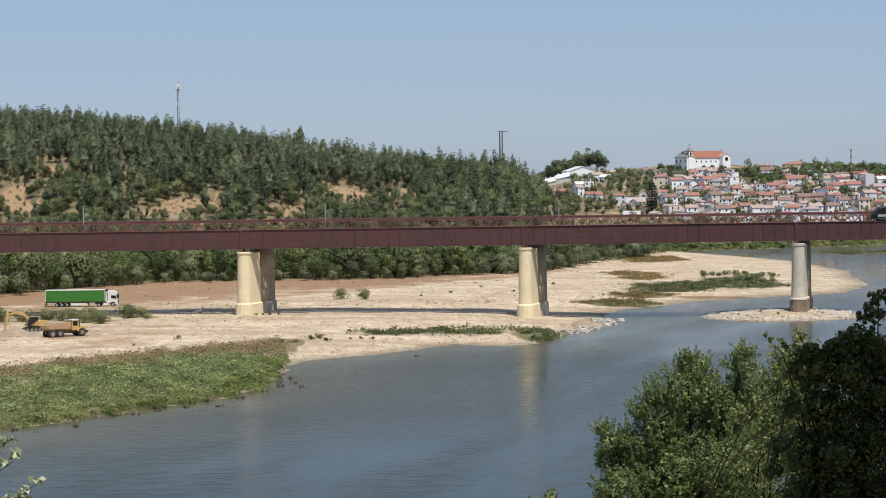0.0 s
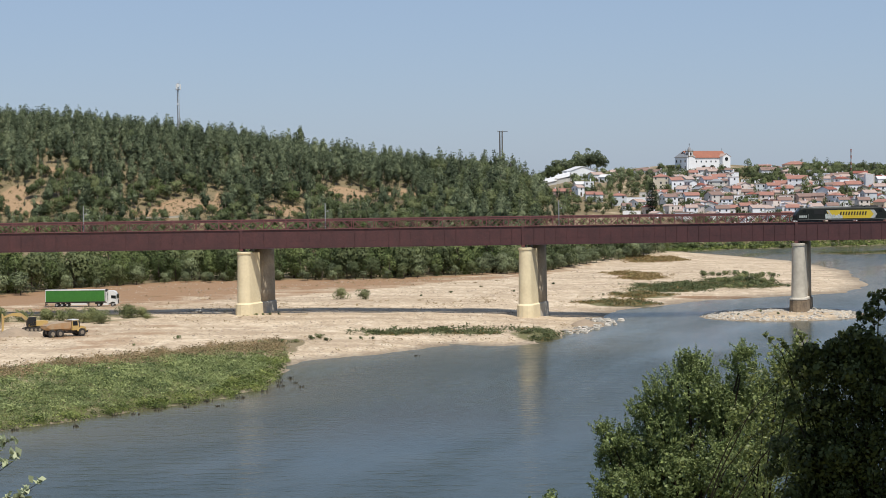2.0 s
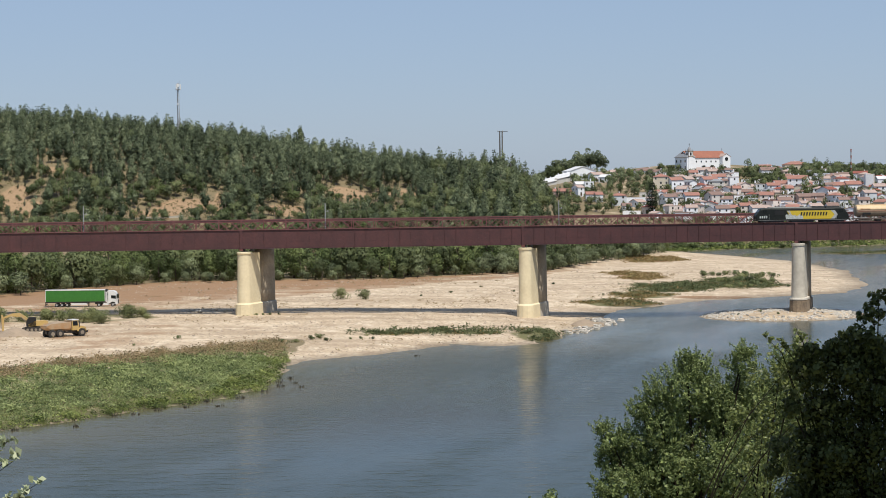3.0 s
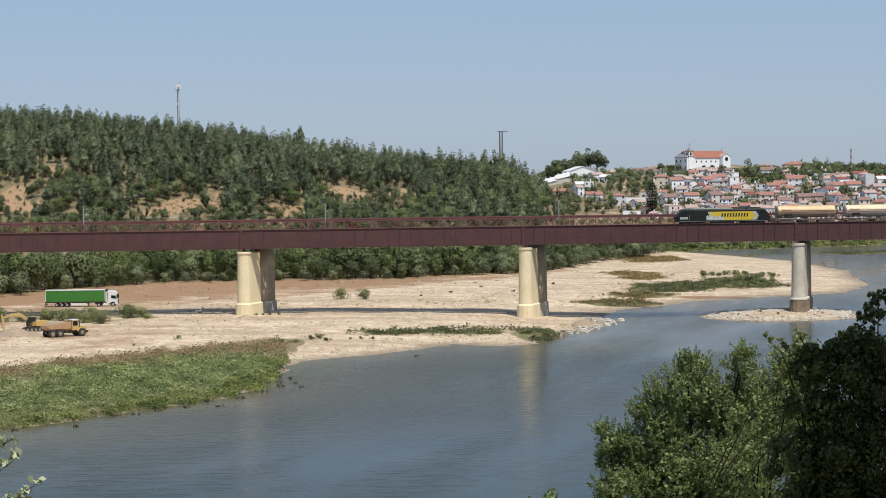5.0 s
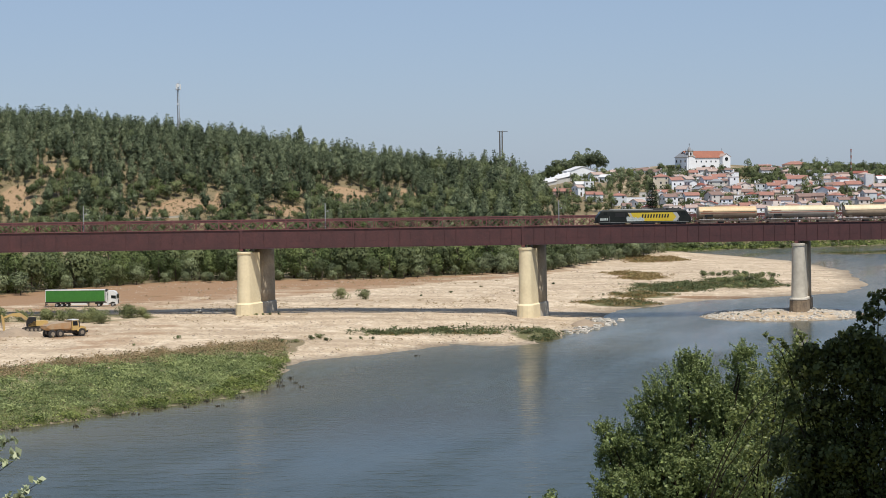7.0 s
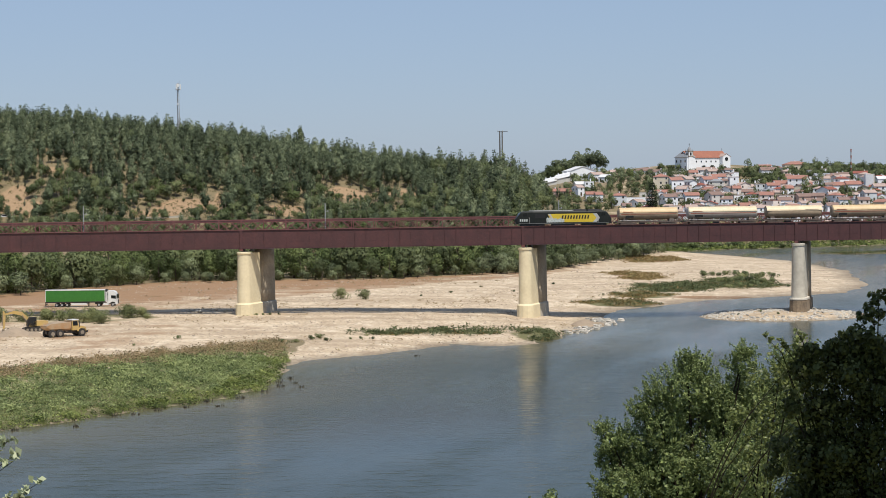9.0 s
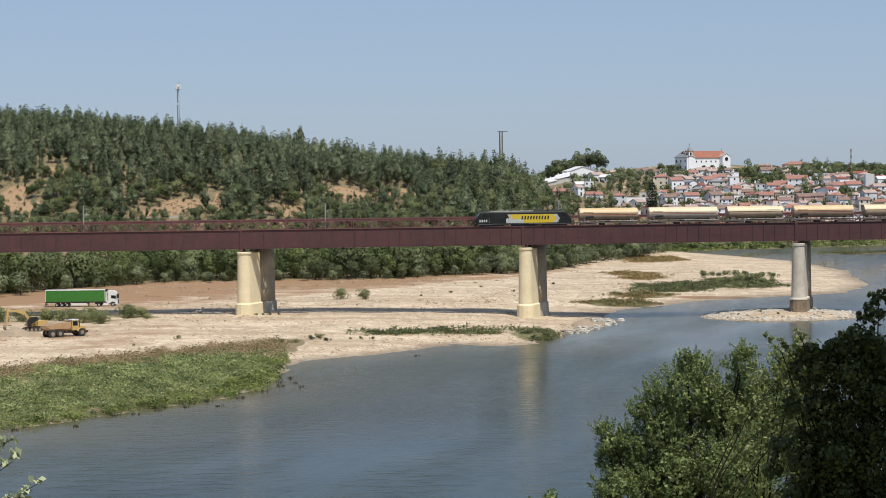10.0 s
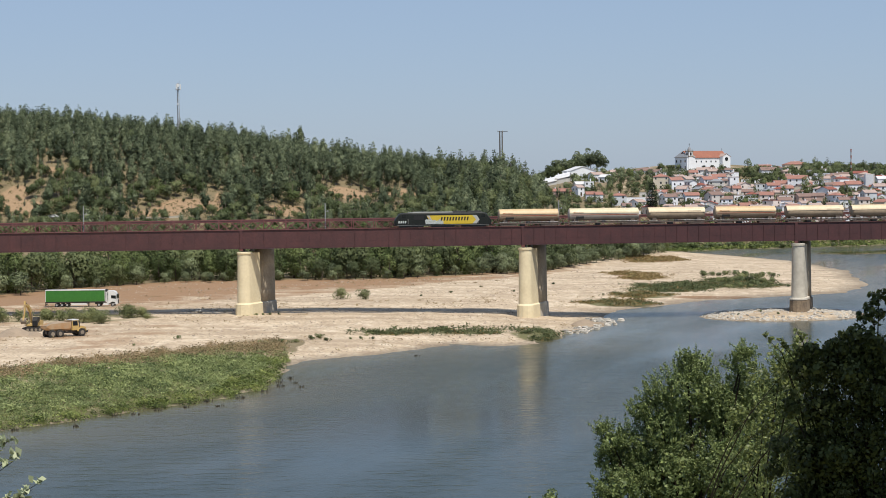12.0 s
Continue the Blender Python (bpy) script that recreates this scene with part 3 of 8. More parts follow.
# ---- trees and shrubs ----
def leaves(rs, blobs, n, size, spread=0.7, tall=1.0, inner=0.6, simple=False):
    """Corners of n small leaf sprays on the skins of round clumps (x, y, z, rx, ry, rz)."""
    blobs = np.asarray(blobs, float)
    w = blobs[:, 3] * blobs[:, 5]
    pick = rs.choice(len(blobs), n, p=w / w.sum())
    c = blobs[pick]
    d = rs.normal(size=(n, 3))
    d[:, 2] += 0.25
    d /= np.linalg.norm(d, axis=1)[:, None]
    pos = c[:, :3] + d * c[:, 3:6] * (inner + (1.08 - inner) * rs.rand(n, 1) ** 0.5)
    nor = d + rs.normal(size=(n, 3)) * spread
    nor /= np.linalg.norm(nor, axis=1)[:, None]
    t = rs.normal(size=(n, 3))
    t[:, 2] *= tall
    t -= nor * (t * nor).sum(1)[:, None]
    t /= np.linalg.norm(t, axis=1)[:, None] + 1e-9
    s = np.cross(nor, t)
    L = size * (0.55 + 0.9 * rs.rand(n, 1))
    Wd = L * (0.45 + 0.35 * rs.rand(n, 1))
    lift = nor * L * 0.22
    if simple:
        return np.stack([pos - t * L * 0.7 + s * Wd * 1.1, pos - t * L * 0.8 - s * Wd, pos + t * L * 1.1], 1).reshape(-1, 3)
    return np.stack([pos - t * L, pos + s * Wd + lift, pos + t * L * 1.1, pos - s * Wd + lift], 1).reshape(-1, 3)


def quad_mesh(name, verts, mat, k=4):
    n = len(verts) // k
    me = bpy.data.meshes.new(name)
    me.vertices.add(len(verts))
    me.vertices.foreach_set("co", np.ascontiguousarray(verts, np.float32).ravel())
    me.loops.add(n * k)
    me.loops.foreach_set("vertex_index", np.arange(n * k))
    me.polygons.add(n)
    me.polygons.foreach_set("loop_start", np.arange(0, n * k, k))
    me.update(calc_edges=True)
    me.materials.append(mat)
    return me


def tri_mesh(name, verts, tris, mat):
    me = bpy.data.meshes.new(name)
    me.vertices.add(len(verts))
    me.vertices.foreach_set("co", np.ascontiguousarray(verts, np.float32).ravel())
    me.loops.add(tris.size)
    me.loops.foreach_set("vertex_index", np.ascontiguousarray(tris, np.int32).ravel())
    me.polygons.add(len(tris))
    me.polygons.foreach_set("loop_start", np.arange(0, tris.size, 3))
    me.polygons.foreach_set("use_smooth", np.ones(len(tris), bool))
    me.update(calc_edges=True)
    me.materials.append(mat)
    return me


def toned(me, values):
    """Gives each plant of a joined mesh its own tone."""
    me.attributes.new("tone", "FLOAT", "POINT").data.foreach_set("value", np.asarray(values, np.float32))
    return me


def soft_normals(me, v):
    me.attributes.new("custom_normal", "FLOAT_VECTOR", "POINT").data.foreach_set("vector", np.ascontiguousarray(v, np.float32).ravel())
    return me


OCTA = np.array([(1, 0, 0), (-1, 0, 0), (0, 1, 0), (0, -1, 0), (0, 0, 1), (0, 0, -1)], float)
OCTA_SIDES = np.array([(0, 2, 4), (2, 1, 4), (1, 3, 4), (3, 0, 4), (2, 0, 5), (1, 2, 5), (3, 1, 5), (0, 3, 5)])


def crown_mesh(rs, blobs, n, size, leaf, dense=0):
    """Leaf sprays over the clumps; their shading follows the round of the clump and of the whole crown."""
    b = np.asarray(blobs, float)
    v = leaves(rs, blobs, n, size, spread=0.32, inner=0.72, simple=True)
    # a few denser lumps inside keep the crown from being seen through
    lumps = b[np.argsort(-b[:, 3])[:dense]]
    rough = 0.8 + 0.4 * rs.rand(len(lumps), 6, 1)
    corner = lumps[:, None, :3] + OCTA[None] * lumps[:, None, 3:6] * 0.72 * rough
    v = np.concatenate([v, corner[:, OCTA_SIDES].reshape(-1, 3)])
    n = len(v) // 3
    mid = v.reshape(-1, 3, 3).mean(1)
    near = np.argmin((((mid[:, None] - b[None, :, :3]) / b[None, :, 3:6]) ** 2).sum(2), 1)
    clump = (mid - b[near, :3]) / b[near, 3:6]
    centre = np.array([b[:, 0].mean(), b[:, 1].mean(), b[:, 2].min() * 0.6 + b[:, 2].max() * 0.4])
    size3 = np.array([np.abs(b[:, 0]).max() + b[:, 3].mean(), np.abs(b[:, 1]).max() + b[:, 4].mean(), np.ptp(b[:, 2]) * 0.5 + b[:, 5].mean()])
    whole_crown = (mid - centre) / size3
    d = 0.55 * clump / (np.linalg.norm(clump, axis=1)[:, None] + 1e-6) + 0.65 * whole_crown / (np.linalg.norm(whole_crown, axis=1)[:, None] + 1e-6) + rs.normal(size=(n, 3)) * 0.16
    d /= np.linalg.norm(d, axis=1)[:, None]
    return soft_normals(tri_mesh("crown", v, np.arange(3 * n).reshape(-1, 3), leaf), np.repeat(d, 3, 0))


def crown_blobs(rs, kind, h, r):
    """Clumps of a crown, by the habit of the tree."""
    out = []
    if kind == "spire":            # eucalyptus and pine: narrow, pointed, ragged
        for k in range(15):
            t = (k + rs.rand() * 0.8) / 15
            wide = (0.45 + 0.55 * min(1.0, t / 0.28)) * (1.0 - max(0.0, (t - 0.28) / 0.72) ** 2.2)
            rr = r * (0.12 + 0.40 * wide * (0.75 + 0.5 * rs.rand()))
            a = rs.rand() * 6.28
            off = r * 0.55 * wide * rs.rand() ** 0.6
            out.append((off * math.cos(a), off * math.sin(a), h * (0.12 + 0.85 * t), rr, rr, rr * 1.3))
    elif kind == "round":          # oak, olive and willow: broad, lumpy
        for k in range(14):
            a, e = rs.rand() * 6.28, rs.rand() ** 0.7
            off = r * (0.25 + 0.5 * rs.rand()) * math.cos(e * 1.2)
            rr = r * (0.30 + 0.22 * rs.rand())
            out.append((off * math.cos(a), off * math.sin(a), h * (0.20 + 0.60 * e), rr, rr, rr * 0.85))
    elif kind == "poplar":
        for k in range(18):
            t = (k + rs.rand()) / 18
            a = rs.rand() * 6.28
            off = r * (0.35 + 0.35 * rs.rand()) * math.sin(math.pi * (0.15 + 0.75 * t))
            rr = r * (0.28 + 0.20 * rs.rand())
            out.append((off * math.cos(a), off * math.sin(a), h * (0.05 + 0.87 * t), rr, rr, rr * 1.15))
    elif kind == "cypress":
        for k in range(10):
            t = k / 9
            rr = r * (0.25 + 0.85 * math.sin(math.pi * (0.10 + 0.78 * (1 - t))))
            out.append((0, 0, h * (0.08 + 0.86 * t), rr * 0.85, rr * 0.85, h * 0.09))
    elif kind == "umbrella":       # tall bare stems with tufts on top
        for k in range(16):
            a = rs.rand() * 6.28
            off = r * rs.rand() ** 0.6
            rr = r * (0.20 + 0.16 * rs.rand())
            out.append((off * math.cos(a), off * math.sin(a), h * (0.45 + 0.5 * rs.rand() * (1 - 0.4 * off / r)), rr, rr, rr * 0.9))
    else:                          # low shrub
        for k in range(9):
            a = rs.rand() * 6.28
            off = r * rs.rand() * 0.75
            rr = r * (0.25 + 0.25 * rs.rand())
            out.append((off * math.cos(a), off * math.sin(a), max(rr * 0.5, h * (0.2 + 0.5 * rs.rand())), rr, rr, h * 0.35))
    return out


def trunk_mesh(rs, kind, h, r, blobs):
    m = Mesh()
    m.soft = True
    tr = max(0.10, h * 0.02)
    top = h * (0.9 if kind in ("spire", "poplar", "cypress") else 0.55)
    pts, x, y = [], 0.0, 0.0
    for k in range(5):
        pts.append((x, y, -0.6 + (top + 0.6) * k / 4, tr * (1.25 - 0.26 * k)))
        x += rs.normal() * tr * 0.6
        y += rs.normal() * tr * 0.6
    m.loft([[(px + pr * math.cos(i * 6.2832 / 6), py + pr * math.sin(i * 6.2832 / 6), pz) for i in range(6)] for px, py, pz, pr in pts])
    for b in blobs[::3]:
        z0 = min(top * 0.95, max(h * 0.12, b[2] - 0.35 * h * 0.5))
        m.tube((0, 0, z0), (b[0] * 0.9, b[1] * 0.9, b[2]), tr * 0.42, tr * 0.12, k=5)
    return m


BARK = material("grey_brown_bark", (0.12, 0.095, 0.07), (0.07, 0.055, 0.042), 1.5, 0.9, bump=0.5)
PALE_BARK = material("pale_peeling_bark", (0.30, 0.26, 0.21), (0.16, 0.13, 0.10), 0.8, 0.85)


def leaf_material(name, a, b, rough=0.55, varied=0.40):
    return material(name, tuple(c * 0.72 for c in a), tuple(c * 1.3 for c in b), 0.16, rough, island=0.12, per_object=varied, through_light=0.36, spec=0.15, tone=0.5)


EUCALYPT = leaf_material("eucalyptus_leaves", (0.165, 0.208, 0.120), (0.182, 0.216, 0.124))
OAK = leaf_material("holm_oak_leaves", (0.122, 0.155, 0.072), (0.142, 0.168, 0.078))
POPLAR = leaf_material("poplar_leaves", (0.135, 0.182, 0.068), (0.160, 0.20, 0.078))
WILLOW = leaf_material("grey_willow_leaves", (0.20, 0.23, 0.135), (0.18, 0.215, 0.115))
SCRUB = leaf_material("dusty_scrub", (0.16, 0.15, 0.075), (0.13, 0.14, 0.06), varied=0.0)
GUM = leaf_material("gum_leaves", (0.115, 0.145, 0.085), (0.12, 0.145, 0.085))
CYPRESS = leaf_material("cypress_needles", (0.020, 0.032, 0.018), (0.03, 0.042, 0.022))


def make_tree(name, kind, h, r, n, size, leaf, seed, label, category="tree", bark=None, group="", dense=0):
    rs = np.random.RandomState(seed)
    blobs = crown_blobs(rs, kind, h, r)
    t = thing(name, Matrix.Translation((0, 0, -500)), label, category, group)
    part("trunk", trunk_mesh(rs, kind, h, r, blobs), bark or BARK, t)
    part("crown", crown_mesh(rs, blobs, n, size, leaf, dense), None, t)
    return t


def spot(x, y, down=0.1):
    return Vector((x, y, float(height(x, y)[0]) - down))


def plant(proto, x, y, size=1.0, turn=0.0, wide=1.0, down=0.1):
    """A copy of a tree, at home on the ground."""
    ob = copy_thing(proto, Matrix.Identity(4))
    ob.matrix_basis = Matrix.Translation(spot(x, y, down)) @ Matrix.Rotation(turn, 4, "Z") @ Matrix.Diagonal((size * wide, size * wide, size, 1))
    return ob


def discard(protos):
    for p in protos:
        for o in (*p.children_recursive, p):
            bpy.data.objects.remove(o)


def free(x, y):
    for ex, ey, rx, ry in CLEAR:
        if ((x - ex) / rx) ** 2 + ((y - ey) / ry) ** 2 < 1:
            return False
    return True


def before_clearing(x, y):
    """Whether tall growth here would hide a bare patch from across the river."""
    return any(abs(x - ex) < rx and ey - ry - 26 < y < ey - ry for ex, ey, rx, ry in CLEAR[:-1])


def tree_edge(u):
    return float(np.interp(u, TREE_U, TREE_Y))


def build_woods():
    rs = np.random.RandomState(4)
    hill = [make_tree("eucalyptus_tree", "spire", 10.4, 1.95 + 0.14 * k, 420, 0.24, EUCALYPT, 20 + k, "tall dark green eucalyptus on the wooded hillside", bark=PALE_BARK, group="hillside trees", dense=7) for k in range(5)]
    fresh = [make_tree("carob_tree", "round", 5.6, 3.1, 620, 0.24, POPLAR, 50 + k, "bushy bright green tree at the foot of the hill", group="slope bushes") for k in range(3)]
    oaks = [make_tree("oak_tree", "round", 7.0, 3.4, 620, 0.28, OAK, 40 + k, "broad dark green oak on the dry slope", group="slope trees", dense=5) for k in range(4)]
    banks = [make_tree("poplar_tree", "poplar", 11.0, 3.1, 1500, 0.24, POPLAR, 60 + k, "leafy green poplar at the edge of the sand", group="riverside trees") for k in range(4)]
    grey = [make_tree("willow_tree", "round", 6.5, 3.2, 1150, 0.22, WILLOW, 80 + k, "round grey-green willow at the edge of the sand", group="riverside willows") for k in range(3)]
    scrub = [make_tree("riverside_oak", "round", 7.0, 3.6, 1150, 0.24, OAK, 70 + k, "broad dark green oak behind the sand", group="riverside oaks") for k in range(3)]
    # the hill's wood: the nearer rows singly, the rest as one mass
    far = []
    count = 0
    y = 664.0
    while y < 890:
        x = -0.27 * y + rs.rand() * 4
        while x < 0.052 * y:
            px, py = x + rs.normal() * 1.6, y + rs.normal() * 2.2
            x += 4.3 * (0.75 + 0.5 * rs.rand())
            u = px / py
            if py - np.interp(u, TREE_U, TREE_Y) < 45:
                continue
            # stands of different height, with glades between
            here = np.array([px]), np.array([py])
            stand = float(waves(*here, 42, 97)[0] + 0.6 * waves(*here, 17, 99)[0])
            low = py < np.interp(px, (-190, -120, -70, -20, 10), (752, 744, 742, 770, 760)) + 8 * math.sin(px * 0.11)
            east = u > -0.004
            s = (0.78 + 0.54 * rs.rand() ** 1.3) * (1 + 0.10 * max(-1.2, min(1.2, stand)))
            roll = rs.rand()
            if low and not east:
                if rs.rand() > (0.92 if stand > -0.2 else 0.76):
                    continue
                kind = fresh[rs.randint(3)] if roll < 0.40 else oaks[rs.randint(4)] if roll < 0.8 else hill[rs.randint(5)]
                s *= 0.95
            elif east:
                kind = oaks[rs.randint(4)] if roll < 0.62 else hill[rs.randint(5)]
                s *= 1.12
            else:
                if rs.rand() > (0.97 if stand > -0.6 else 0.8):
                    continue
                kind = hill[rs.randint(5)] if roll < 0.92 else oaks[rs.randint(4)]
            if not free(px, py):
                if rs.rand() < 0.6:
                    continue
                s *= 0.34
            elif before_clearing(px, py):
                s *= 0.55 if kind in hill else 0.68
            turn = rs.rand() * 6.28
            if count < 290:
                plant(kind, px, py, s, turn, 0.9 + 0.3 * rs.rand())
                count += 1
            else:
                far.append((px, py, s, turn, kind, max(-1.0, min(1.0, 0.6 * rs.normal() + 0.25 * stand))))
        y += 4.6
    if far:
        z = height([f[0] for f in far], [f[1] for f in far])
        for pool, nm, leaf, label in ((hill, "eucalyptus_wood", EUCALYPT, "dense dark green eucalyptus wood covering the hill"), (oaks, "oak_wood", OAK, "scattered dark green oaks between the eucalyptus"), (fresh, "carob_wood", POPLAR, "bright green bushy trees along the foot of the hill")):
            data = {}
            for p in pool:
                for c in p.children:
                    if c.name.startswith("crown"):
                        me = c.data
                        v = np.empty(len(me.vertices) * 3, np.float32)
                        me.vertices.foreach_get("co", v)
                        w = np.empty(len(me.vertices) * 3, np.float32)
                        me.attributes["custom_normal"].data.foreach_get("vector", w)
                        data[p] = v.reshape(-1, 3), w.reshape(-1, 3)
            out, facing, shades, stems = [], [], [], Mesh()
            for (px, py, s, turn, kind, shade), zz in zip(far, z):
                if kind not in data:
                    continue
                v, f = data[kind]
                c, q = math.cos(turn), math.sin(turn)
                w = s * (0.9 + 0.3 * ((px * 7.3) % 1))
                out.append(np.stack([px + w * (v[:, 0] * c - v[:, 1] * q), py + w * (v[:, 0] * q + v[:, 1] * c), zz - 0.1 + s * v[:, 2]], 1))
                facing.append(np.stack([f[:, 0] * c - f[:, 1] * q, f[:, 0] * q + f[:, 1] * c, f[:, 2]], 1))
                shades.append(np.full(len(v), shade, np.float32))
                stems.tube((px, py, zz - 0.5), (px, py, zz + 7 * s), 0.16, 0.06, k=4)
            if out:
                wood = thing(nm, Matrix.Identity(4), label, "wood", kind="stuff")
                out = np.concatenate(out)
                crowns = tri_mesh("crowns", out, np.arange(len(out)).reshape(-1, 3), leaf)
                cr = part("crowns", toned(soft_normals(crowns, np.concatenate(facing)), np.concatenate(shades)), None, wood)
                cr["kind"] = "stuff"
                tk = part("trunks", stems, PALE_BARK, wood)
                tk["kind"] = "stuff"
    plant(oaks[0], -65.2, 858, 2.35, 0.4, 0.36)
    # low scrub on the bare slopes
    sx, sy = rs.uniform(-195, 40, 9000), rs.uniform(665, 815, 9000)
    sz = height(sx, sy)
    tf = []
    for px, py, pz in zip(sx, sy, sz):
        if rs.rand() < 0.5:
            q = 0.35 + 0.75 * rs.rand() ** 2
            tf.append((px, py, pz + q * 0.3, q, q, q * 0.7))
    whole("slope_scrub", quad_mesh("slope_scrub", leaves(rs, tf, len(tf) * 14, 0.2, simple=True), SCRUB, 3), None, "low dusty scrub on the bare ochre slopes", "scrub", kind="stuff")
    # the belt of trees behind the sand: bushes at its foot, tall crowns behind
    for k in range(16):
        u = -0.25 + 0.30 * (k + 0.7 * rs.rand()) / 16
        e = tree_edge(u) - 1 - 6 * rs.rand()
        plant(grey[rs.randint(3)], u * e, e, 0.45 + 0.6 * rs.rand() ** 2, rs.rand() * 6.28, 1.15)
    for row, (back, keep) in enumerate(((1, 0.8), (5, 0.9), (11, 0.95), (18, 0.95), (26, 0.95), (37, 0.9))):
        u = -0.262
        while u < 0.118:
            e = tree_edge(u) + back + rs.normal() * 1.8
            x = u * e
            if rs.rand() < keep:
                k = rs.rand()
                thin = 0.85 if u > 0.03 else 1.0
                if u > 0.03:
                    k *= 0.45
                if row == 0:
                    if k < 0.55:
                        plant(grey[rs.randint(3)], x, e, 0.35 + 0.35 * rs.rand(), rs.rand() * 6.28, 1.25)
                    else:
                        plant(scrub[rs.randint(3)], x, e, 0.6 + 0.5 * rs.rand(), rs.rand() * 6.28)
                elif k < 0.16 and row < 4:
                    plant(grey[rs.randint(3)], x, e, (0.8 + 0.5 * rs.rand()) * thin, rs.rand() * 6.28)
                elif k < 0.40:
                    plant(scrub[rs.randint(3)], x, e, (1.3 + 0.6 * rs.rand()) * thin, rs.rand() * 6.28)
                else:
                    s = (0.6 if row == 1 else 0.95) + 0.4 * rs.rand()
                    plant(banks[rs.randint(4)], x, e, s * thin, rs.rand() * 6.28, 1.0 + 0.4 * rs.rand())
            u += (4.4 + 2.0 * rs.rand()) / e
    for k in range(30):
        u = 0.028 + 0.088 * (k + 0.8 * rs.rand()) / 30
        e = tree_edge(u) - 5 + 7 * rs.rand()
        plant(grey[rs.randint(3)], u * e, e, 0.65 + 0.45 * rs.rand(), rs.rand() * 6.28, 1.25)
    discard(scrub + fresh)
    return hill, oaks, banks, grey


WOODS = build_woods()


# ---- the train ----
LOCO_DARK = material("dark_locomotive_paint", (0.010, 0.013, 0.012), (0.018, 0.021, 0.019), 0.6, 0.5, spec=0.25)
ROOF_GREY = material("dusty_grey_roof", (0.24, 0.25, 0.24), (0.15, 0.155, 0.15), 0.8, 0.6)
YELLOW = material("yellow_livery", (0.62, 0.46, 0.035), (0.52, 0.38, 0.035), 0.7, 0.5)
PALE_GREY = material("pale_grey_livery", (0.45, 0.46, 0.45), None, 1.0, 0.5)
BLACK = material("black_paint", (0.012, 0.012, 0.012), None, 1.0, 0.5)
SPRAY = material("white_spray_paint", (0.58, 0.62, 0.60), (0.26, 0.30, 0.29), 3.0, 0.6)
GLASS_DARK = material("dark_window_glass", (0.012, 0.016, 0.02), None, 1.0, 0.08)
WHEEL = material("brown_wheel_steel", (0.07, 0.05, 0.04), (0.11, 0.085, 0.07), 2.0, 0.6, metal=0.3)
CREAM = material("dusty_cream_tank_paint", (0.70, 0.57, 0.38), (0.56, 0.43, 0.27), 0.45, 0.5, low=0.4, high=0.7)
IVORY = material("dusty_ivory_tank_paint", (0.68, 0.60, 0.42), (0.55, 0.45, 0.28), 0.45, 0.5)
OCHRE = material("ochre_tank_paint", (0.64, 0.48, 0.27), (0.52, 0.37, 0.20), 0.45, 0.5)
STRIPE = material("rusty_red_stripe", (0.33, 0.09, 0.045), (0.22, 0.07, 0.04), 1.2, 0.6)
# barrel colours: dirt, plus the shade of the lower half painted in
GRIME_SHADED = material("grimy_shaded_tank_barrel", (0.44, 0.34, 0.235), (0.30, 0.225, 0.155), 0.6, 0.65)
PALE_GRIME_SHADED = material("grey_dusty_shaded_tank_barrel", (0.50, 0.45, 0.39), (0.38, 0.33, 0.28), 0.6, 0.65)
FRAME_BROWN = material("brown_wagon_frame", (0.10, 0.075, 0.06), (0.15, 0.12, 0.10), 0.9, 0.7)
HAZARD = material("orange_warning_plate", (0.5, 0.16, 0.03), None, 1.0, 0.5)


def round_box(w, z0, z1, shoulder, k=5):
    """Half-open outline of a vehicle body across its length."""
    pts = [(-w, z0), (-w, z1 - shoulder)]
    for i in range(1, k):
        t = math.pi / 2 * i / k
        pts.append((-w + shoulder * 0.8 * (1 - math.cos(t)), z1 - shoulder + shoulder * math.sin(t)))
    pts.append((-w + shoulder * 0.8, z1))
    return pts + [(-y, z) for y, z in reversed(pts)]


def bogie(parent, x, axles, r, gauge=0.8, mat=None):
    b = part("bogie", Mesh().box(x - axles * 0.95, x + axles * 0.95, -1.12, -0.98, 0.5, 0.85).box(x - axles * 0.95, x + axles * 0.95, 0.98, 1.12, 0.5, 0.85).box(x - 0.35, x + 0.35, -1.0, 1.0, 0.45, 0.95), mat or DARK_STEEL, parent)
    for k in range(axles):
        ax = x + (k - (axles - 1) / 2) * 1.8
        for sgn in (-1, 1):
            w = Mesh().tube((ax, sgn * (gauge - 0.07), r), (ax, sgn * (gauge + 0.07), r), r, k=18)
            part("wheel", w, WHEEL, b)
            part("axle_box", Mesh().box(ax - 0.2, ax + 0.2, sgn * 1.13, sgn * 1.3, r - 0.22, r + 0.2), mat or DARK_STEEL, b)
    return b


def buffers(parent, x, d):
    for s in (-0.87, 0.87):
        part("buffer", Mesh().tube((x, s, 1.05), (x + 0.5 * d, s, 1.05), 0.1, k=10).tube((x + 0.5 * d, s, 1.05), (x + 0.58 * d, s, 1.05), 0.24, k=14), DARK_STEEL, parent)


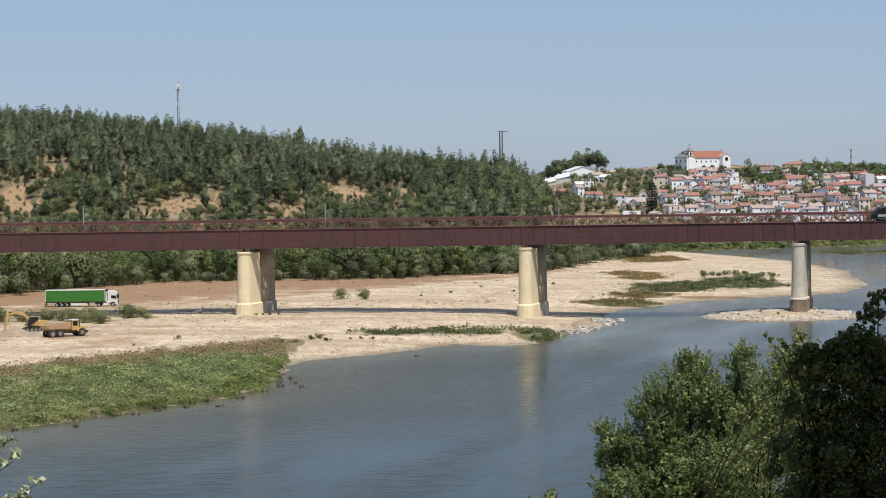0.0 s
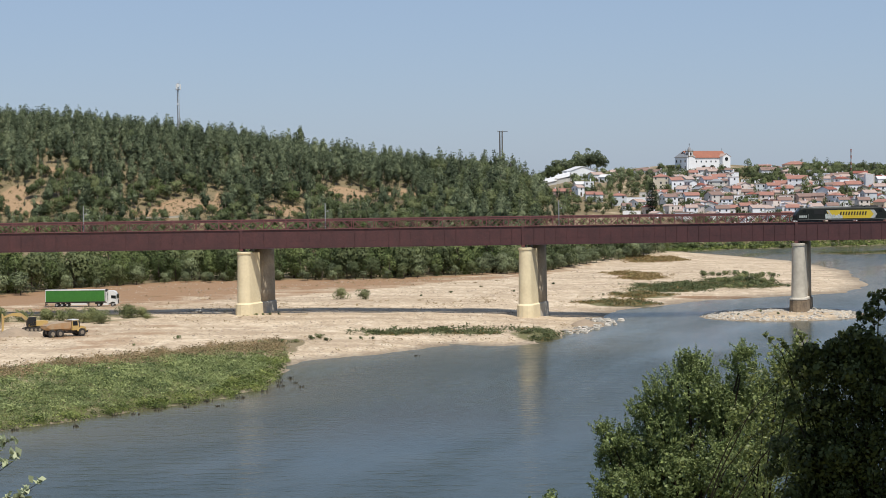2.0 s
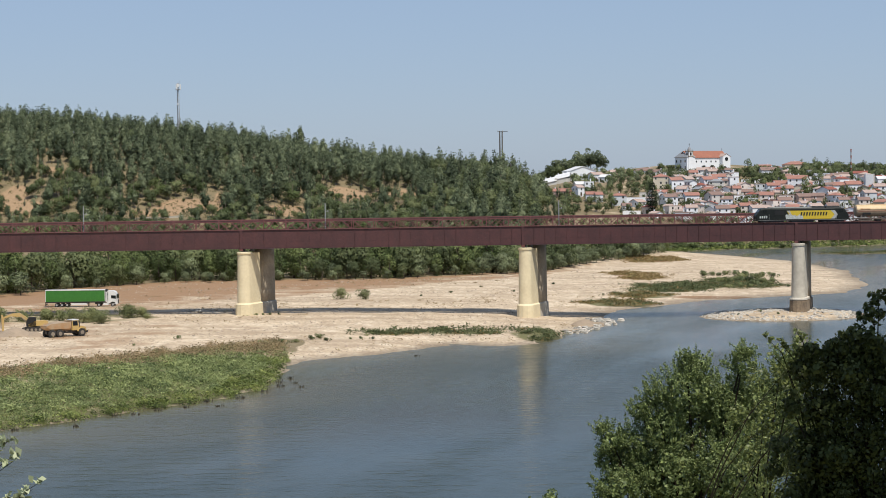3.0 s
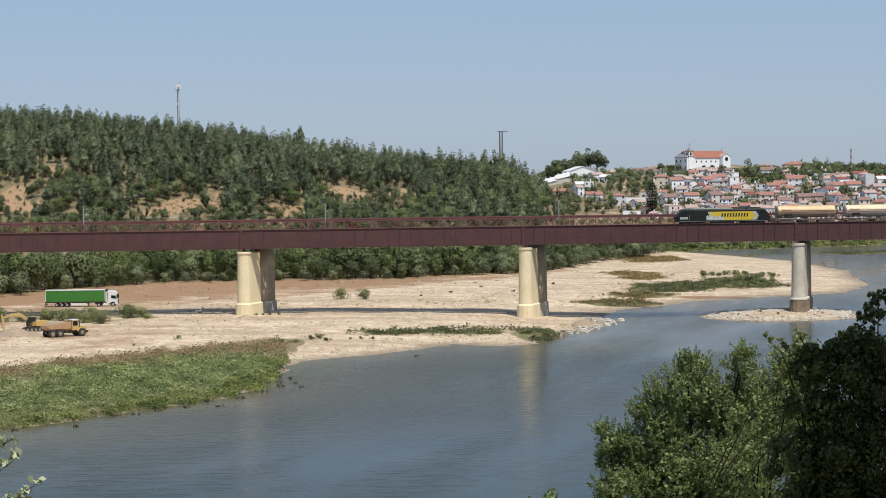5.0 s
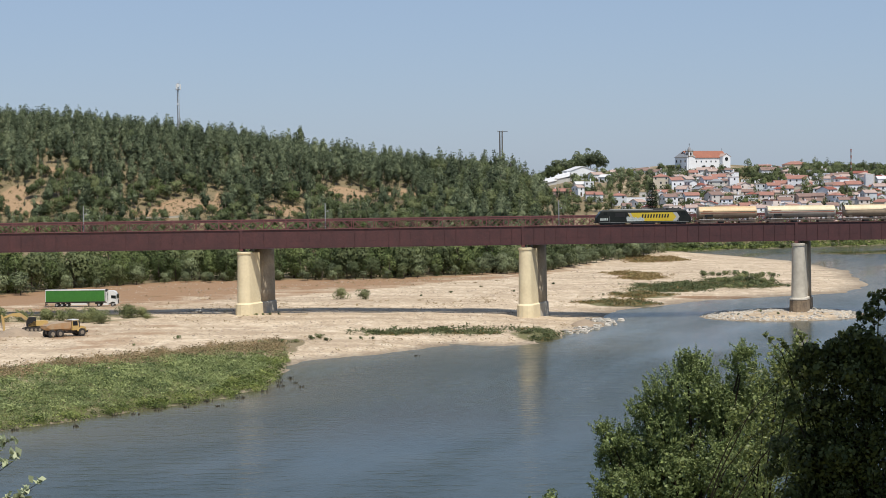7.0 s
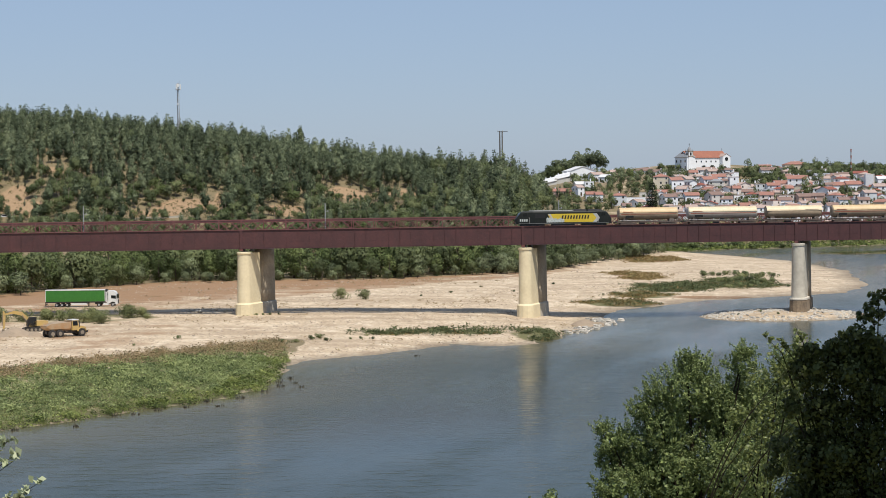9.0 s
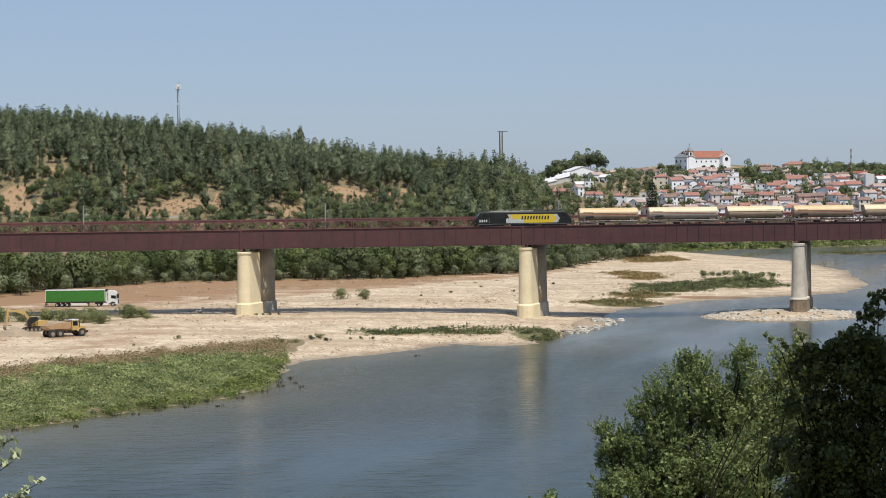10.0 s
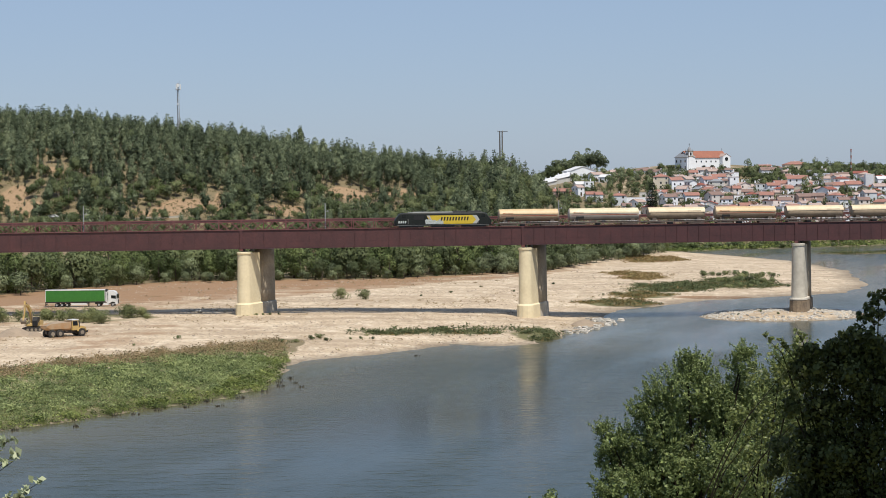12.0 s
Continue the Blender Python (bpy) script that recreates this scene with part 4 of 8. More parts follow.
def build_locomotive():
    t = thing("locomotive", BRIDGE, "black diesel locomotive with yellow side panel and graffiti", "locomotive")
    L = 23.02
    rings = []
    for x, w, z0, z1 in ((0.12, 1.2, 1.3, 2.1), (0.4, 1.36, 1.1, 2.6), (1.35, 1.42, 1.05, 3.75), (2.1, 1.43, 1.05, 3.92), (4.0, 1.43, 1.05, 3.95), (4.3, 1.43, 1.05, 3.88), (19.0, 1.43, 1.05, 3.88), (19.4, 1.43, 1.05, 3.95), (21.0, 1.43, 1.05, 3.92), (21.6, 1.42, 1.05, 3.75), (22.62, 1.36, 1.1, 2.6), (22.9, 1.2, 1.3, 2.1)):
        rings.append([(x, y, z) for y, z in round_box(w, z0, z1, 0.42)])
    part("body", Mesh().loft(rings), LOCO_DARK, t)
    part("roof_hood", Mesh().loft([[(x, y * k, z) for y, z in ((-1.0, 3.9), (-0.9, 4.12), (0.9, 4.12), (1.0, 3.9))] for x, k in ((3.4, 0.6), (4.4, 1.0), (13.2, 1.0), (13.9, 0.8))]), ROOF_GREY, t, "dusty grey roof hood")
    part("roof_hatch", Mesh().box(5.0, 7.5, -0.6, 0.6, 4.12, 4.17), ROOF_GREY, t)
    for a, c in ((13.9, 16.9), (17.3, 20.6)):
        part("radiator_pod", Mesh().loft([[(x, y, z) for y, z in ((-1.15, 3.86), (-1.05, 4.22), (1.05, 4.22), (1.15, 3.86))] for x in (a, c)]), BLACK, t)
        for k in range(2):
            part("fan", Mesh().tube((a + 0.8 + k * 1.4, 0, 4.2), (a + 0.8 + k * 1.4, 0, 4.28), 0.55, k=16), DARK_STEEL, t)
    # livery: yellow field with slanted pale ends, and the maker's word as a plain dark bar
    for s in (-1, 1):
        y = 1.438 * s
        pan = part("yellow_panel", slab([(8.6, 1.25), (18.9, 1.25), (19.6, 2.2), (18.4, 3.25), (8.3, 3.25), (7.6, 3.25)], y, 0.012 * s), YELLOW, t, "bright yellow side panel")
        part("panel_edge", slab([(7.6, 3.25), (8.3, 3.25), (9.3, 1.25), (8.0, 1.25), (8.5, 2.3)], y + 0.014 * s, 0.012 * s), PALE_GREY, pan)
        part("panel_edge", slab([(18.4, 3.25), (19.4, 3.25), (20.1, 2.2), (19.4, 1.25), (18.4, 1.25), (19.3, 2.2)], y + 0.014 * s, 0.012 * s), PALE_GREY, pan)
        for k in range(10):
            x = 10.9 + 0.68 * k
            part("lettering_bar", slab([(x, 2.02), (x + 0.36, 2.02), (x + 0.54, 2.86), (x + 0.18, 2.86)], y + 0.014 * s, 0.012 * s), BLACK, pan)
        rs = np.random.RandomState(5)
        x = 7.4
        for k in range(7):
            w = 0.45 + 0.35 * rs.rand()
            h = 0.55 + 0.5 * rs.rand()
            part("graffiti_stroke", slab([(x, 1.2), (x + w, 1.3), (x + w * 0.9, 1.3 + h), (x + w * 0.35, 1.45 + h), (x - 0.15, 1.1 + h)], y + 0.03 * s, 0.006 * s), SPRAY, pan, "white spray-painted stroke")
            x += w * 1.05
        for k in range(4):
            part("graffiti_stroke", slab([(0.95 + k * 0.5, 1.5), (1.3 + k * 0.5, 1.5), (1.35 + k * 0.5, 2.05), (1.0 + k * 0.5, 2.1)], y + 0.004 * s, 0.006 * s), SPRAY, t, "white spray-painted stroke")
        for a in (1.75, 20.45):
            part("cab_window", slab([(a, 2.75), (a + 0.95, 2.75), (a + 0.95, 3.45), (a + 0.1, 3.45)], y, 0.012 * s), GLASS_DARK, t)
        part("air_grille", Mesh().box(4.6, 7.0, min(y, y + 0.02 * s), max(y, y + 0.02 * s), 2.3, 3.3), BLACK, t)
        part("handrail", Mesh().tube((19.75, y + 0.08 * s, 1.25), (19.75, y + 0.08 * s, 2.45), 0.03, k=6), PALE_GREY, t)
        part("handrail", Mesh().tube((3.25, y + 0.08 * s, 1.25), (3.25, y + 0.08 * s, 2.45), 0.03, k=6), PALE_GREY, t)
        part("running_board", Mesh().box(0.7, 22.3, min(1.36 * s, 1.50 * s), max(1.36 * s, 1.50 * s), 0.98, 1.06), ROOF_GREY, t)
    for x, d in ((0.80, 1), (22.22, -1)):
        w = Mesh().add([(x - 0.22 * d, -1.0, 2.78), (x - 0.22 * d, 1.0, 2.78), (x + 0.30 * d, 1.0, 3.52), (x + 0.30 * d, -1.0, 3.52), (x - 0.12 * d, -1.0, 2.74), (x - 0.12 * d, 1.0, 2.74), (x + 0.40 * d, 1.0, 3.48), (x + 0.40 * d, -1.0, 3.48)],
                       [(0, 1, 2, 3), (7, 6, 5, 4), (0, 4, 5, 1), (1, 5, 6, 2), (2, 6, 7, 3), (3, 7, 4, 0)])
        part("windscreen", w, GLASS_DARK, t)
    part("fuel_tank", Mesh().loft([[(x, y, z) for y, z in round_box(1.25, 0.35, 1.0, 0.1)] for x in (8.8, 14.2)]), DARK_STEEL, t)
    part("underframe", Mesh().box(0.5, 22.5, -1.2, 1.2, 0.85, 1.1), DARK_STEEL, t)
    for x in (4.1, 18.9):
        bogie(t, x, 3, 0.53)
    for x in (0.6, 22.4):
        for s in (-0.7, 0.7):
            part("headlamp", Mesh().tube((x, s, 1.75), (x + (-0.08 if x < 2 else 0.08), s, 1.75), 0.14, k=12), PALE_GREY, t)
    buffers(t, 0.55, -1)
    buffers(t, 22.47, 1)
    return t


def slab(outline, y, thick):
    """A flat plate standing along the side of a vehicle."""
    n = len(outline)
    m = Mesh()
    a, b = (y, y + thick)
    m.add([(x, a, z) for x, z in outline] + [(x, b, z) for x, z in outline],
          [tuple(range(n)), tuple(range(2 * n - 1, n - 1, -1))] + [(i, (i + 1) % n, n + (i + 1) % n, n + i) for i in range(n)])
    return m


def build_wagon(length, paint, label, round_ends, stripe, shade, plate):
    t = thing("tank_wagon", BRIDGE, label, "tank wagon", "wagons of the train")
    r, zc = 1.38, 2.98
    ring = lambda x, k: [(x, r * k * math.cos(6.28318 * i / 28), zc + r * k * math.sin(6.28318 * i / 28)) for i in range(28)]
    dome = ((0, 0.35), (0.12, 0.62), (0.32, 0.83), (0.6, 0.96), (0.95, 1.0)) if round_ends else ((0, 0.75), (0.08, 0.90), (0.22, 0.98), (0.4, 1.0))
    rings = [ring(x, k) for x, k in dome] + [ring(length - x, k) for x, k in reversed(dome)]
    m = Mesh().loft(rings)
    m.soft = True
    barrel = part("barrel", m, PALE_GRIME_SHADED if paint is IVORY else GRIME_SHADED, t, "lower tank in a colour darkened for dust and shade")
    x0, x1 = 0.7, length - 0.7
    if shade:
        # sun shield over the upper half, a hand's width off the barrel
        arc = [(math.cos(a), math.sin(a)) for a in np.linspace(radians(12), radians(168), 17)]
        out = [[(x, (r + 0.10) * c, zc + (r + 0.10) * s) for c, s in arc] + [(x, (r + 0.06) * c, zc + (r + 0.06) * s) for c, s in reversed(arc)] for x in (x0 - 0.5, x1 + 0.5)]
        sh = Mesh().loft(out)
        part("sun_shield", sh, paint, t)
    for k in range(5):
        x = x0 + (x1 - x0) * (k + 0.5) / 5
        part("band", Mesh().loft([[(xx, (r + 0.012) * math.cos(6.28318 * i / 24), zc + (r + 0.012) * math.sin(6.28318 * i / 24)) for i in range(24)] for xx in (x - 0.05, x + 0.05)]), PALE_GRIME_SHADED if paint is IVORY else GRIME_SHADED, barrel)
    for s in (-1, 1):
        if stripe:
            part("stripe", Mesh().box(0.5, length - 0.5, min(s * (r - 0.02), s * (r + 0.014)), max(s * (r - 0.02), s * (r + 0.014)), zc - 0.14, zc + 0.02), STRIPE, barrel, "faded red stripe")
        if stripe:
            part("lettering_bar", slab([(1.0, zc + 0.36), (3.4, zc + 0.36), (3.4, zc + 0.50), (1.0, zc + 0.50)], s * (r + 0.055), 0.02 * s), STRIPE, barrel)
        if plate:
            part("data_plate", Mesh().box(1.6, 3.5, min(s * (r - 0.3), s * (r - 0.02)), max(s * (r - 0.3), s * (r - 0.02)), zc - 0.92, zc - 0.42), BLACK, t, "black data plate")
        part("sign_bar", slab([(length - 4.4, zc + 0.33), (length - 1.2, zc + 0.33), (length - 1.2, zc + 0.60), (length - 4.4, zc + 0.60)], s * (r + 0.0), 0.02 * s) if round_ends else
             slab([(1.0, zc + 0.30), (1.5, zc + 0.30), (1.5, zc + 0.55), (1.0, zc + 0.55)], s * (r + 0.0), 0.02 * s), FRAME_BROWN if round_ends else HAZARD, barrel)
        part("sole_bar", Mesh().box(-0.4, length + 0.4, s * 1.15 - 0.06, s * 1.15 + 0.06, 0.95, 1.25), FRAME_BROWN, t)
        part("walk_rail", Mesh().tube((0.2, s * 1.3, 1.42), (length - 0.2, s * 1.3, 1.42), 0.03, k=5), GALVANISED, t)
    for x in (1.6, length - 1.6):
        part("saddle", Mesh().box(x - 0.5, x + 0.5, -1.1, 1.1, 1.2, 1.95), FRAME_BROWN, t)
    part("underframe", Mesh().box(-0.4, length + 0.4, -0.5, 0.5, 0.95, 1.2), FRAME_BROWN, t)
    part("drain_valve", Mesh().box(length / 2 - 0.4, length / 2 + 0.4, -0.5, 0.5, 1.2, 1.65), DARK_STEEL, t)
    part("brake_gear", Mesh().box(length / 2 - 2.0, length / 2 - 0.9, -0.9, 0.9, 0.5, 0.95), DARK_STEEL, t)
    part("walkway", Mesh().box(3.0, length - 3.0, -0.25, 0.25, zc + r + 0.1, zc + r + 0.14), paint, t)
    # end platform with rail and ladder
    for y in (-1.1, 1.1):
        part("ladder_rail", Mesh().tube((length + 0.25, y, 1.2), (length + 0.25, y, 2.6), 0.04, k=5), FRAME_BROWN, t)
    part("platform_rail", Mesh().tube((length + 0.25, -1.1, 2.55), (length + 0.25, 1.1, 2.55), 0.04, k=5), STRIPE, t)
    for x in (2.3, length - 2.3):
        bogie(t, x, 2, 0.46, mat=FRAME_BROWN)
    buffers(t, -0.4, -1)
    buffers(t, length + 0.4, 1)
    return t


def build_train():
    long_red = "long ivory tank wagon with a faded red stripe"
    return [(build_locomotive(), 0.0),
            (build_wagon(14.3, OCHRE, "ochre tank wagon with a red stripe and sun shield", False, True, True, True), 24.72),
            (build_wagon(16.85, IVORY, long_red, False, True, True, True), 41.45),
            (build_wagon(14.0, CREAM, "cream tank wagon with rounded ends", True, False, True, False), 60.35),
            (build_wagon(14.9, OCHRE, "ochre tank wagon with a red stripe and sun shield", False, True, True, True), 76.67),
            (build_wagon(14.3, CREAM, "cream tank wagon with rounded ends", True, False, True, False), 93.93),
            (build_wagon(14.6, CREAM, "cream tank wagon with rounded ends", True, False, True, False), 109.95)]


TRAIN = build_train()


# ---- vehicles on the gravel bank ----
GREEN_TARP = material("green_curtain", (0.045, 0.20, 0.03), (0.035, 0.165, 0.026), 1.2, 0.55)
WHITE_PAINT = material("white_vehicle_paint", (0.75, 0.76, 0.76), (0.66, 0.67, 0.67), 1.2, 0.35)
TYRE = material("black_tyre_rubber", (0.02, 0.02, 0.02), (0.05, 0.045, 0.04), 3.0, 0.9)
PLANT_YELLOW = material("machine_yellow", (0.56, 0.37, 0.10), (0.46, 0.33, 0.16), 0.8, 0.5)
DUSTY_ORANGE = material("dusty_orange_paint", (0.44, 0.24, 0.10), (0.44, 0.34, 0.23), 0.9, 0.8)
DUSTY_STEEL = material("dusty_steel", (0.30, 0.25, 0.19), (0.18, 0.15, 0.12), 1.1, 0.8)
RED_LAMP = material("red_lamp_lens", (0.35, 0.01, 0.01), None, 1.0, 0.3)


def wheel(parent, x, y, r, w, rim_mat):
    t = part("wheel", Mesh().loft([[(x + rr * math.cos(6.28318 * i / 20), yy, r + rr * math.sin(6.28318 * i / 20)) for i in range(20)] for yy, rr in ((y - w / 2, r * 0.9), (y - w / 2 + 0.06, r), (y + w / 2 - 0.06, r), (y + w / 2, r * 0.9))]), TYRE, parent)
    part("rim", Mesh().tube((x, y - w / 2 - 0.02, r), (x, y + w / 2 + 0.02, r), r * 0.52, k=14), rim_mat, t)
    return t


def build_lorry():
    p = spot(-90.2, 465.0, 0)
    t = thing("articulated_lorry", Matrix.Translation(p) @ Matrix.Rotation(radians(1.0), 4, "Z"), "white lorry with a long green curtain-sided trailer", "lorry")
    x0, x1 = -9.0, 5.9
    tr = part("trailer_frame", Mesh().box(x0, x1 - 0.4, -0.5, 0.5, 1.0, 1.25), DARK_STEEL, t)
    part("curtain", Mesh().loft([[(x, y, z) for y, z in ((-1.24, 1.35), (-1.27, 2.4), (-1.24, 4.1), (1.24, 4.1), (1.27, 2.4), (1.24, 1.35))] for x in np.linspace(x0 + 0.12, x1 - 0.12, 14)]), GREEN_TARP, t)
    for x in np.linspace(x0 + 1.2, x1 - 1.2, 11):
        part("curtain_strap", Mesh().box(x - 0.03, x + 0.03, -1.30, -1.26, 1.2, 4.05), GREEN_TARP, t)
    part("roof_rail", Mesh().box(x0, x1, -1.28, 1.28, 4.1, 4.28), WHITE_PAINT, t)
    part("side_rail", Mesh().box(x0, x1, -1.29, 1.29, 1.15, 1.36), DARK_STEEL, t)
    part("front_wall", Mesh().box(x1 - 0.12, x1, -1.28, 1.28, 1.36, 4.1), WHITE_PAINT, t)
    part("rear_door", Mesh().box(x0, x0 + 0.12, -1.28, 1.28, 1.36, 4.1), WHITE_PAINT, t)
    part("rear_bumper", Mesh().box(x0 - 0.05, x0 + 0.1, -1.2, 1.2, 0.45, 0.75).box(x0 + 0.0, x0 + 0.1, -1.0, -0.85, 0.45, 1.2).box(x0, x0 + 0.1, 0.85, 1.0, 0.45, 1.2), DARK_STEEL, t)
    for y in (-1.0, 1.0):
        part("tail_lamp", Mesh().box(x0 - 0.08, x0 - 0.04, y - 0.2, y + 0.2, 0.8, 0.95), RED_LAMP, t)
    for y in (-1.0, 1.0):
        for x in (-6.2, -4.9, -3.6):
            wheel(t, x, y, 0.5, 0.38, GALVANISED)
        part("side_guard", Mesh().box(-2.6, 1.4, y * 1.22 - 0.02, y * 1.22 + 0.02, 0.55, 0.95), WHITE_PAINT, t)
        part("landing_leg", Mesh().box(1.6, 1.75, y - 0.08, y + 0.08, 0.1, 1.1), DARK_STEEL, t)
        wheel(t, 4.3, y, 0.5, 0.5, GALVANISED)
        wheel(t, 7.75, y, 0.5, 0.36, GALVANISED)
        part("tank", Mesh().box(5.4, 6.7, y * 0.95 - 0.25, y * 0.95 + 0.25, 0.4, 0.95), WHITE_PAINT, t)
    part("chassis", Mesh().box(3.2, 8.6, -0.45, 0.45, 0.6, 1.0), DARK_STEEL, t)
    cab = Mesh()
    prof = [(6.25, 0.9), (8.75, 0.55), (8.95, 0.75), (8.95, 1.9), (8.8, 2.9), (8.45, 3.6), (7.9, 3.95), (6.45, 3.95), (6.25, 3.2)]
    n = len(prof)
    cab.add([(x, y, z) for y in (-1.22, 1.22) for x, z in prof], [tuple(range(n)), tuple(range(2 * n - 1, n - 1, -1))] + [(i, n + i, n + (i + 1) % n, (i + 1) % n) for i in range(n)])
    cb = part("cab", cab, WHITE_PAINT, t)
    for s in (-1, 1):
        part("side_window", slab([(7.35, 2.05), (8.55, 1.95), (8.5, 2.75), (7.35, 2.8)], 1.222 * s, 0.012 * s), GLASS_DARK, cb)
        part("wheel_arch", slab([(7.1, 0.75), (7.25, 1.1), (7.75, 1.25), (8.25, 1.1), (8.4, 0.75)], 1.222 * s, 0.01 * s), BLACK, cb)
        part("mirror", Mesh().box(8.75, 8.9, min(1.25 * s, 1.5 * s), max(1.25 * s, 1.5 * s), 2.1, 2.9), BLACK, cb)
        part("headlamp", Mesh().box(8.94, 8.99, s * 0.95 - 0.2, s * 0.95 + 0.2, 0.8, 1.05), PALE_GREY, cb)
        part("side_fairing", Mesh().box(6.0, 6.6, s * 1.18 - 0.04, s * 1.18 + 0.04, 1.2, 3.7), WHITE_PAINT, cb)
    part("windscreen", Mesh().add([(8.97, -1.1, 1.95), (8.97, 1.1, 1.95), (8.83, 1.1, 2.88), (8.83, -1.1, 2.88), (8.9, -1.1, 1.95), (8.9, 1.1, 1.95), (8.76, 1.1, 2.88), (8.76, -1.1, 2.88)], [(0, 1, 2, 3), (7, 6, 5, 4), (0, 4, 5, 1), (1, 5, 6, 2), (2, 6, 7, 3), (3, 7, 4, 0)]), GLASS_DARK, cb)
    # the dark gap behind the cab, its shade built as a black block
    part("roof_gap", Mesh().box(5.95, 6.3, -1.15, 1.15, 3.2, 4.3), BLACK, cb, "black block standing in for the dark gap behind the cab")
    part("sun_visor", Mesh().box(8.75, 9.05, -1.1, 1.1, 2.9, 3.1), BLACK, cb)
    part("grille", Mesh().box(8.94, 8.98, -0.8, 0.8, 0.75, 1.7), BLACK, cb)


def build_dumper():
    p = spot(-76.6, 377.0, 0.05)
    t = thing("dump_truck", Matrix.Translation(p) @ Matrix.Rotation(radians(40), 4, "Z") @ Matrix.Scale(1.02, 4), "dusty yellow and orange six-wheeled articulated dump truck", "dump truck")
    body = Mesh()
    # tipping body: a trough with sloping tail and raised sides
    sec = [(-5.0, 1.9, 2.2), (-4.0, 1.35, 2.75), (0.2, 1.3, 2.95), (0.5, 1.5, 3.0)]
    body.loft([[(x, -1.35, zt), (x, -1.25, zb + 0.35), (x, -0.8, zb), (x, 0.8, zb), (x, 1.25, zb + 0.35), (x, 1.35, zt), (x, 1.22, zt), (x, 1.1, zb + 0.45), (x, -1.1, zb + 0.45), (x, -1.22, zt)] for x, zb, zt in sec])
    tb = part("tipping_body", body, DUSTY_ORANGE, t)
    part("headboard", Mesh().box(0.4, 0.55, -1.3, 1.3, 1.5, 3.15), DUSTY_ORANGE, tb)
    load = Mesh().loft([[(x, -1.1, z0), (x, 0, z1), (x, 1.1, z0)] for x, z0, z1 in ((-4.3, 2.3, 2.35), (-3.0, 2.75, 3.05), (-1.0, 2.8, 3.15), (0.3, 2.8, 2.9))])
    part("load", load, SAND_HEAP, tb, "heap of pale sand")
    for s in (-1, 1):
        for x in (-3.6, -1.95):
            wheel(t, x, 1.15 * s, 0.78, 0.6, DUSTY_STEEL)
        wheel(t, 2.9, 1.15 * s, 0.78, 0.6, DUSTY_STEEL)
        part("mudguard", Mesh().loft([[(2.9 + 0.95 * math.cos(a), y, 0.8 + 0.95 * math.sin(a)) for y in (1.42 * s, 0.85 * s)] + [(2.9 + 0.88 * math.cos(a), y, 0.8 + 0.88 * math.sin(a)) for y in (0.85 * s, 1.42 * s)] for a in np.linspace(0.2, 2.9, 9)]), PLANT_YELLOW, t)
        part("tipping_ram", Mesh().tube((-0.2, 0.9 * s, 1.0), (-1.5, 0.95 * s, 1.9), 0.1, k=8), DUSTY_STEEL, t)
    part("chassis", Mesh().box(-4.4, 0.8, -0.4, 0.4, 0.75, 1.3).box(0.8, 4.1, -0.5, 0.5, 0.7, 1.2), DARK_STEEL, t)
    cab = part("cab", Mesh().loft([[(x, -0.95, 1.25), (x, -0.95, z), (x, 0.95, z), (x, 0.95, 1.25)] for x, z in ((0.95, 3.2), (2.2, 3.2), (2.45, 2.1))]), PLANT_YELLOW, t)
    part("cab_roof", Mesh().box(0.85, 2.35, -1.0, 1.0, 3.2, 3.38), WHITE_PAINT, cab)
    for s in (-1, 1):
        part("side_window", slab([(1.1, 2.15), (2.2, 2.15), (2.1, 3.05), (1.1, 3.05)], 0.952 * s, 0.012 * s), GLASS_DARK, cab)
    part("windscreen", Mesh().box(2.3, 2.42, -0.8, 0.8, 2.3, 3.0), GLASS_DARK, cab)
    part("bonnet", Mesh().loft([[(x, -w, 1.2), (x, -w, z), (x, w, z), (x, w, 1.2)] for x, z, w in ((2.4, 2.1, 0.75), (3.6, 1.95, 0.7), (4.15, 1.7, 0.62), (4.2, 1.2, 0.62))]), PLANT_YELLOW, t)
    part("front_bumper", Mesh().box(4.1, 4.35, -1.1, 1.1, 0.7, 1.15), DARK_STEEL, t)
    part("exhaust", Mesh().tube((2.6, -0.85, 1.9), (2.6, -0.85, 3.1), 0.08, k=8), DARK_STEEL, t)


